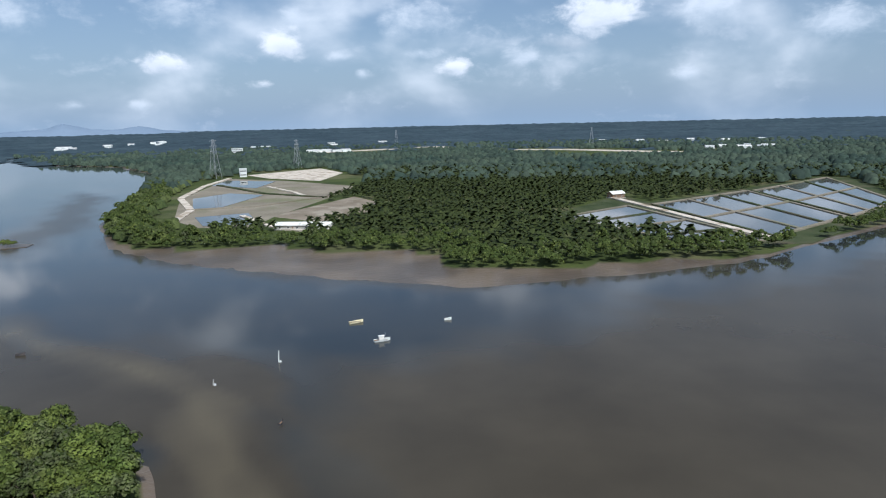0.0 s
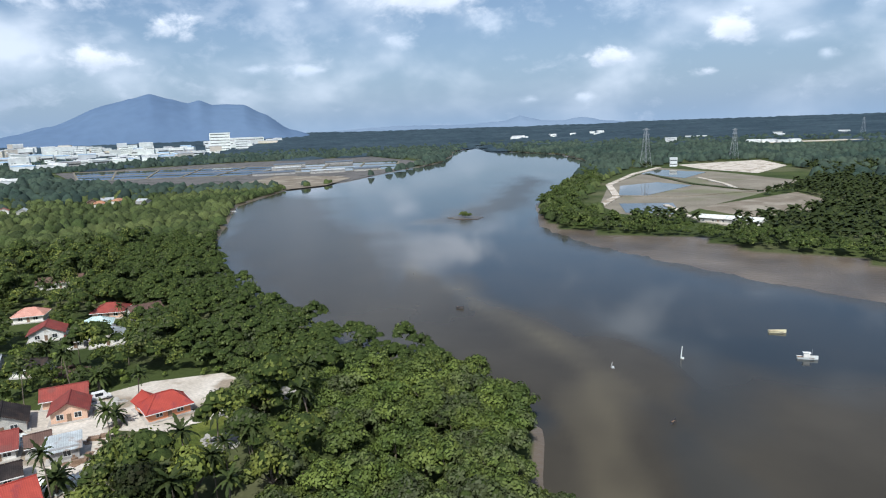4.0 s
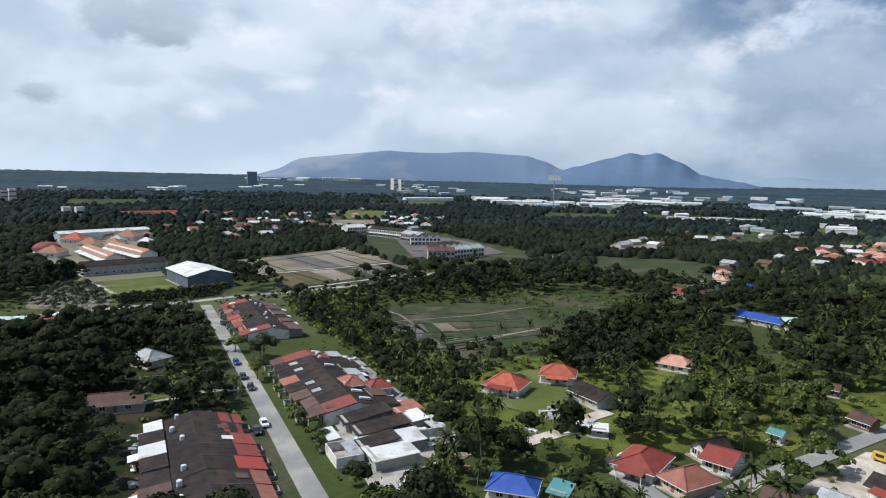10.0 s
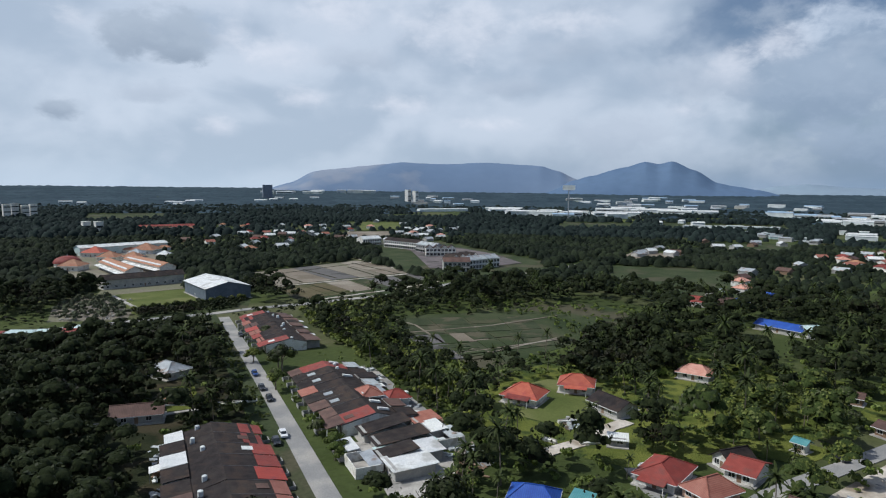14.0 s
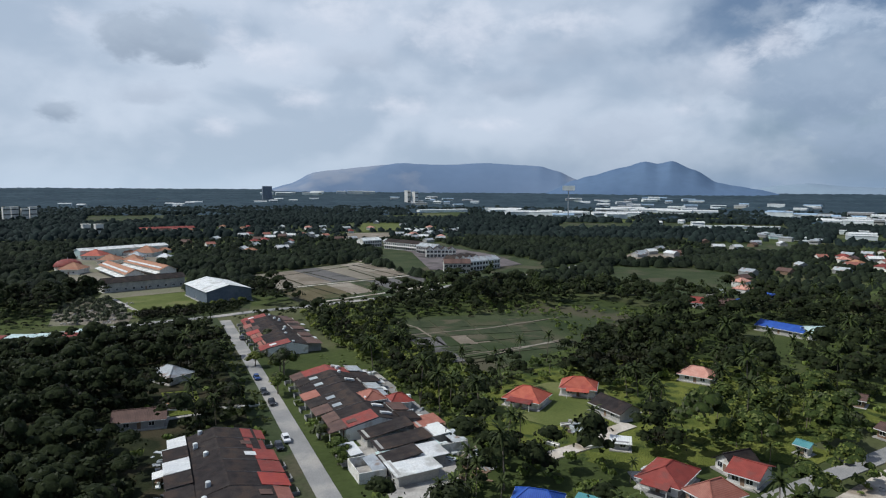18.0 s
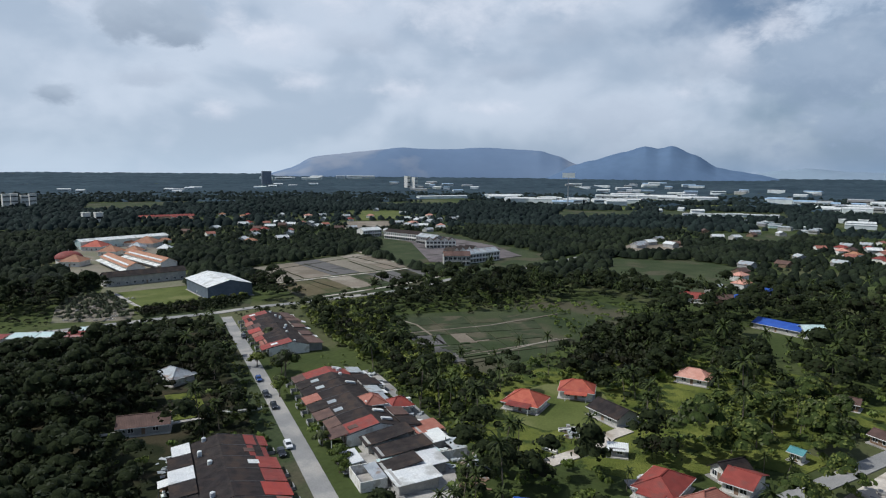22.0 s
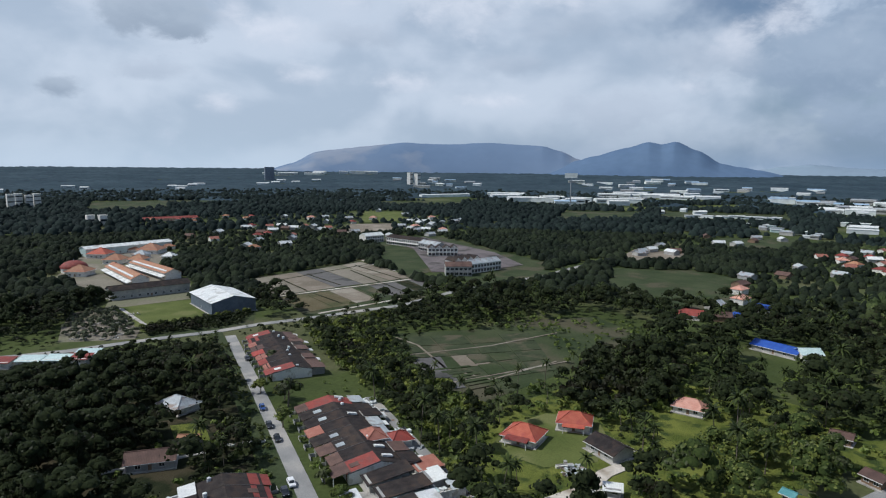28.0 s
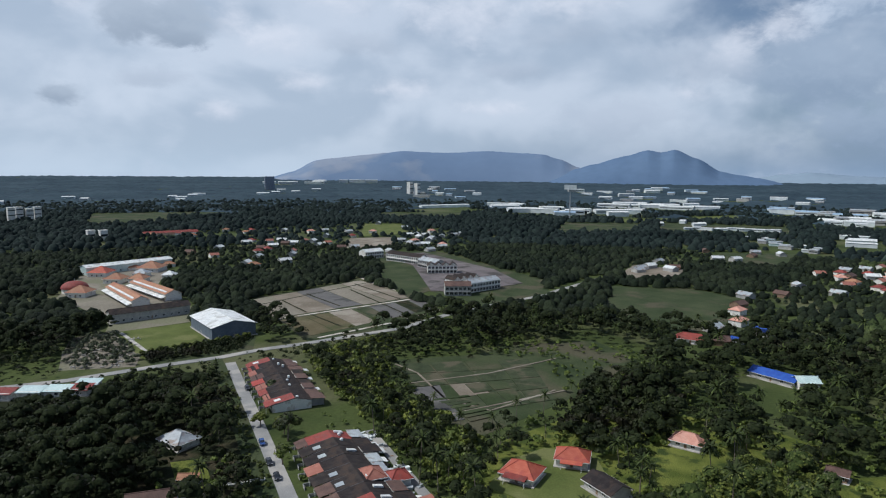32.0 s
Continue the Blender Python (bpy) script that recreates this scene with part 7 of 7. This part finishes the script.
rest = {"tree": [], "dark_tree": [], "mangrove_tree": [], "coconut_palm": []}
LIMIT = {"tree": 150, "mangrove_tree": 150, "coconut_palm": 150}
for i in order:
    kind = "mangrove_tree" if belt[i] else "coconut_palm" if palmy[i] else "tree"
    sc = (tree_rng.uniform(0.5, 1.0) ** 1.3 * 1.6 if not belt[i] else tree_rng.uniform(0.8, 1.45))
    if kind == "coconut_palm":
        sc *= 0.78
    if wood[i]:
        sc = tree_rng.uniform(0.95, 1.55)
        if float(line_dist(ROAD_TERRACE, np.array(X[i]), np.array(Y[i]))) < 15:
            sc *= 0.55                                    # lower trees beside the street
    road_d = float(line_dist(ROAD_CROSS[:9], np.array(X[i]), np.array(Y[i])))
    if road_d < 62 and X[i] + Y[i] > -480:
        sc *= 0.24 + 0.76 * max(0, road_d - 8) / 54      # low growth before the road
    if float(line_dist([(-259, -151), (-201, -92), (-196, -74), (-245, -58)], np.array(X[i]), np.array(Y[i]))) < 26:
        sc *= 0.70                                        # young growth round the vegetable field
    azm0 = math.degrees(math.atan2(-X[i], Y[i]))
    if count[kind] < LIMIT[kind]:
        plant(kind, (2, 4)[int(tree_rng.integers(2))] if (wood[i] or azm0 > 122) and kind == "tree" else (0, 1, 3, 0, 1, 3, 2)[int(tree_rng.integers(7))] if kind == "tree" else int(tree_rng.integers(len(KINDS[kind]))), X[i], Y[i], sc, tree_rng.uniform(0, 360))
        count[kind] += 1
    else:
        azm = math.degrees(math.atan2(-X[i], Y[i]))
        # inland trees get the leaf colour that has cloud shade put in
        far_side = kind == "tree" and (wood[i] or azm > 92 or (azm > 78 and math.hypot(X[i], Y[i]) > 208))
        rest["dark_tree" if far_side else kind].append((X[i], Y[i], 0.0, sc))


def thin(kind, i, leaves):
    """A lighter version of a crown for trees further off."""
    p = KINDS[kind][i]
    V, F = p["leaves"]
    k = len(F) // leaves if leaves < len(F) else 1
    Fs = F[::k]
    used = Fs.ravel()
    W = V[used].reshape(len(Fs), -1, 3)
    c = W.mean(1, keepdims=True)
    return ((W - c) * (1.5 if leaves < 150 else 1.2) + c).reshape(-1, 3), np.arange(len(used)).reshape(Fs.shape)


def half_core(kind, i, share=0.4):
    V, F = KINDS[kind][i]["core"]
    n = int(len(V) // 18 * share)
    c = V[:n * 18].reshape(n, 18, 3)
    mid = c.mean(1, keepdims=True)
    keep = OCT_F[(OCT_V[OCT_F].mean(1)[:, 2] > -0.1)]
    return ((c - mid) * 1.25 + mid).reshape(-1, 3), np.concatenate([keep + 18 * k for k in range(n)])


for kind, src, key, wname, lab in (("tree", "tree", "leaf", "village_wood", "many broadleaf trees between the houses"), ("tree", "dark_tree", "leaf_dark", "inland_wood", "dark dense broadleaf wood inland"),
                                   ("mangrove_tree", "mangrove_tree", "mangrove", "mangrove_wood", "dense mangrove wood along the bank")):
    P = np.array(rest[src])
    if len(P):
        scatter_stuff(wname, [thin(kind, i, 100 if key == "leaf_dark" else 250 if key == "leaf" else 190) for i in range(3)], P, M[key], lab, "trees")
        scatter_stuff(wname + "_undergrowth", [half_core(kind, i, 0.4 if key == "leaf_dark" else 0.75) for i in range(3)], P, M["core_shaded" if key == "leaf_dark" else "core"], "inner foliage of the wood, shade in its colour", "trees")
# low shrubs over the open ground of the village
X, Y = jitter_grid(-330, -140, -90, 130, 4.4, tree_rng)
ok = (signed(RIVER, X, Y) < -3) & (tree_rng.random(len(X)) < np.where(inside(FIELDS["village_yard"][0], X, Y), 0.3, 0.62 + 0.4 * wobble(X, Y, 40)))
for pts in (ROAD_VILLAGE, ROAD_TERRACE):
    ok &= line_dist(pts, X, Y) > 4.5
for fname in ("sand_yard", "house_yard", "terrace_yard", "vegetable_field"):
    ok &= ~inside(FIELDS[fname][0], X, Y)
for x, y, r in KEEP:
    ok &= np.hypot(X - x, Y - y) > r * 0.8
rngb = np.random.default_rng(9)
SHRUBS = [leaf_cloud(rngb, crown_blobs(rngb, 4, 1.7, 1.5, 0.2), 60, 0.36) for k in range(4)]
P = np.stack([X, Y, 0 * X, tree_rng.uniform(0.3, 1.25, len(X)) ** 1.6 + 0.35], -1)[ok]
scatter_stuff("village_shrubs", SHRUBS, P, M["shrub"], "bright green shrubs and tall grass between houses", "shrubs")


def thicket(name, poly, step, low, high, key, label, dens=0.8, road=5.5):
    """Dense bushes and young trees over a piece of ground."""
    xs, ys = [p[0] for p in poly], [p[1] for p in poly]
    X, Y = jitter_grid(min(xs), min(ys), max(xs), max(ys), step, tree_rng)
    ok = inside(poly, X, Y) & (tree_rng.random(len(X)) < dens + 0.35 * wobble(X, Y, 37))
    for pts in (ROAD_VILLAGE, ROAD_TERRACE, ROAD_CROSS, LANE):
        ok &= line_dist(pts, X, Y) > road
    ok &= line_dist(ROAD_CROSS, X, Y) > 15
    for x, y, r in KEEP:
        ok &= np.hypot(X - x, Y - y) > r * 0.9
    P = np.stack([X, Y, 0 * X, tree_rng.uniform(low, high, len(X))], -1)[ok]
    scatter_stuff(name, SHRUBS, P, M[key], label, "shrubs")


LANE = [(p.x, p.y) for p in lane]
thicket("terrace_thicket", [(-252, -200), (-304, -206), (-310, -179), (-222, -130), (-203, -92), (-190, -70), (-150, -66), (-166, -95), (-204, -142)], 3.0, 0.8, 2.4, "leaf", "dense bushes and young trees behind the terrace")
thicket("lane_thicket", [tuple(U * a + NN * n) for a, n in ((-292, 70), (-292, 88), (-200, 92), (-128, 90), (-128, 75), (-200, 74))], 3.0, 0.5, 1.6, "leaf", "bushes beside the back lane", 0.7, 2.6)
thicket("verge_shrubs", [tuple(U * a + NN * n) for a, n in ((-228, 40), (-228, 68), (-200, 68), (-200, 40))], 3.0, 0.35, 0.9, "shrub", "low shrubs on the grass between the terraces", 0.55, 3.0)
thicket("street_shrubs", [tuple(U * a + NN * n) for a, n in ((-290, 28), (-290, 34), (-160, 34), (-160, 28))], 2.6, 0.4, 1.1, "leaf", "bushes along the street's edge", 0.75, 3.0)
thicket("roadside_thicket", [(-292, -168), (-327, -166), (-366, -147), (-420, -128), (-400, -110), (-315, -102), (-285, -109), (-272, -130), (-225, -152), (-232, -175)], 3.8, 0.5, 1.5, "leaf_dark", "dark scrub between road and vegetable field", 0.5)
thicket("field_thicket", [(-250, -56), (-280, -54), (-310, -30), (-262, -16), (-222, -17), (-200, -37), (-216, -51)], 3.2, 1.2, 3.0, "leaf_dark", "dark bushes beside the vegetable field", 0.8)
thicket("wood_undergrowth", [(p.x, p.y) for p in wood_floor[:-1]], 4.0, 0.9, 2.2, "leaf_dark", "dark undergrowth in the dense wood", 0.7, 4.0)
X, Y = jitter_grid(-240, -330, -170, -245, 4.4, tree_rng)
ok = inside([(-174, -273), (-193, -252), (-205, -263), (-230, -317), (-212, -324), (-190, -298)], X, Y)
P = np.stack([X, Y, 0 * X, tree_rng.uniform(0.7, 1.5, len(X))], -1)[ok]
P[:, 3] *= 1.5
scatter_stuff("garden_saplings", SHRUBS, P, M["grey_leaf"], "rows of small garden trees and saplings", "shrubs")
X, Y = jitter_grid(-262, -266, -196, -228, 2.6, tree_rng)
ok = (line_dist(ROAD_CROSS, X, Y) > 7) & inside([(-205, -264), (-198, -246), (-236, -226), (-258, -240), (-240, -250)], X, Y)
P = np.stack([X, Y, 0 * X, tree_rng.uniform(1.0, 2.0, len(X))], -1)[ok]
scatter_stuff("field_hedge", SHRUBS, P, M["leaf_dark"], "dense dark hedge between road and sports field", "hedge")
if rest["coconut_palm"]:
    P = np.array(rest["coconut_palm"])
    scatter_stuff("palm_grove", [KINDS["coconut_palm"][i]["leaves"] for i in range(3)], P, M["palm"], "grove of coconut palms", "palms")

# far bank: mangroves at the edge, an oil palm plantation behind
X, Y = jitter_grid(-420, 250, 520, 760, 5.6, tree_rng)
rad, azi = np.hypot(X, Y), np.degrees(np.arctan2(-X, Y))
fs = line_dist(FAR_SHORE, X, Y)
edge = fs < 26 + 9 * wobble(X, Y, 60)
ok = clear(X, Y) & edge & (azi > -45)
P = np.stack([X, Y, 0 * X, tree_rng.uniform(0.65, 1.4, len(X))], -1)[ok]
scatter_stuff("far_bank_mangroves", [thin("mangrove_tree", i, 100) for i in range(3)], P, M["mangrove"], "mangrove wood on the far muddy bank", "trees")
scatter_stuff("far_bank_undergrowth", [half_core("mangrove_tree", i) for i in range(3)], P, M["core"], "inner foliage of the far mangroves, shade in its colour", "trees")
X, Y = jitter_grid(-300, 280, 700, 1000, 8.1, tree_rng)
azi = np.degrees(np.arctan2(-X, Y))
ok = clear(X, Y) & (line_dist(FAR_SHORE, X, Y) > 24) & (np.hypot(X, Y) < 900) & (azi > -42) & (azi < 20)
P = np.stack([X, Y, 0 * X + 0.5, tree_rng.uniform(0.9, 1.25, len(X))], -1)[ok]
scatter_stuff("oil_palm_plantation", [palm_crown(np.random.default_rng(40 + i), 9, 3.9, 1.1, 3.4 + 0.6 * i, 0.6, 2) for i in range(3)], P, M["palm"], "dense oil palm plantation behind the bank", "palms")


def dome(rng, rings, tall=1.15):
    """A rough crown seen from afar: an uneven cap on six-sided rings."""
    V, F = [(rng.uniform(-0.3, 0.3), rng.uniform(-0.3, 0.3), 1.0)], []
    for zz, rr in ((0.62, 0.72), (-0.1, 1.0))[2 - rings:] if rings < 2 else ((0.62, 0.72), (-0.1, 1.0)):
        V += [(rr * rng.uniform(0.65, 1.3) * math.cos(k * 1.047 + zz), rr * rng.uniform(0.65, 1.3) * math.sin(k * 1.047 + zz), zz * rng.uniform(0.6, 1.35)) for k in range(6)]
    for k in range(6):
        F.append((0, 1 + k, 1 + (k + 1) % 6))
        if rings == 2:
            a, c = 1 + k, 1 + (k + 1) % 6
            F += [(a, a + 6, c + 6), (a, c + 6, c)]
    return np.array(V, float) * (1, 1, tall), np.array(F)


dome_rng = random.Random(4)
DOMES = [dome(dome_rng, 2) for k in range(9)]
CAPS = [dome(dome_rng, 1, 0.13) for k in range(9)]


def forest(name, r0, r1, a0, a1, step, size, label, dens=0.9, key="forest"):
    X, Y = jitter_grid(-r1, -r1, r1, r1, step, tree_rng)
    rad, azi = np.hypot(X, Y), np.degrees(np.arctan2(-X, Y))
    azi = azi + np.where(azi < 120, 7 * wobble(X, Y, 420), 0)
    ok = (rad > r0) & (rad < r1) & (azi > a0) & (azi < a1)
    X, Y = X[ok], Y[ok]
    ok = clear(X, Y, 9) & (tree_rng.random(len(X)) < dens + 0.3 * wobble(X, Y, 300))
    for x, y, w, d, rz in FAR_PLOTS:
        r = max(w, d) * 0.6
        ok &= np.hypot(X - x, Y - y) > r
        if math.hypot(x, y) > 720:                # open ground before the building
            k = 1 - (r + 45) / math.hypot(x, y)
            ok &= np.hypot(X - x * k, Y - y * k) > r + 12
    fade = np.clip((np.hypot(X, Y) - 1350) / 800, 0, 1)      # single crowns give way to a closed canopy
    if key in ("outer_forest", "plain_forest"):
        ok &= tree_rng.random(len(X)) > fade * 1.05
    if key == "far_forest":
        ok &= tree_rng.random(len(X)) < fade * 1.5
    X, Y = X[ok], Y[ok]
    low = np.ones(len(X))
    for pts in THIN:                       # gardens between houses: few and low trees
        q = inside(pts, X, Y)
        low[q] = 0.7
        low[q & (tree_rng.random(len(X)) < 0.33)] = 0
    ok = low > 0
    X, Y, low = X[ok], Y[ok], low[ok]
    zb = np.clip((np.hypot(X, Y) - 2200) / 2700, 0, 1) ** 1.5 * RIM
    P = np.stack([X, Y, zb + (size * 0.4 * low if key != "far_forest" else 1.0), size * low * tree_rng.uniform(0.6, 1.35, len(X))], -1)
    scatter_stuff(name, CAPS if key == "far_forest" else DOMES, P, M[key], label, "forest", True)



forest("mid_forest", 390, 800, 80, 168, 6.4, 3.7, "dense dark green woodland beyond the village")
forest("bank_forest", 390, 800, 18, 80, 6.6, 3.6, "green woodland along the upper river, sunlight in its colour", 0.8, "sunny_forest")
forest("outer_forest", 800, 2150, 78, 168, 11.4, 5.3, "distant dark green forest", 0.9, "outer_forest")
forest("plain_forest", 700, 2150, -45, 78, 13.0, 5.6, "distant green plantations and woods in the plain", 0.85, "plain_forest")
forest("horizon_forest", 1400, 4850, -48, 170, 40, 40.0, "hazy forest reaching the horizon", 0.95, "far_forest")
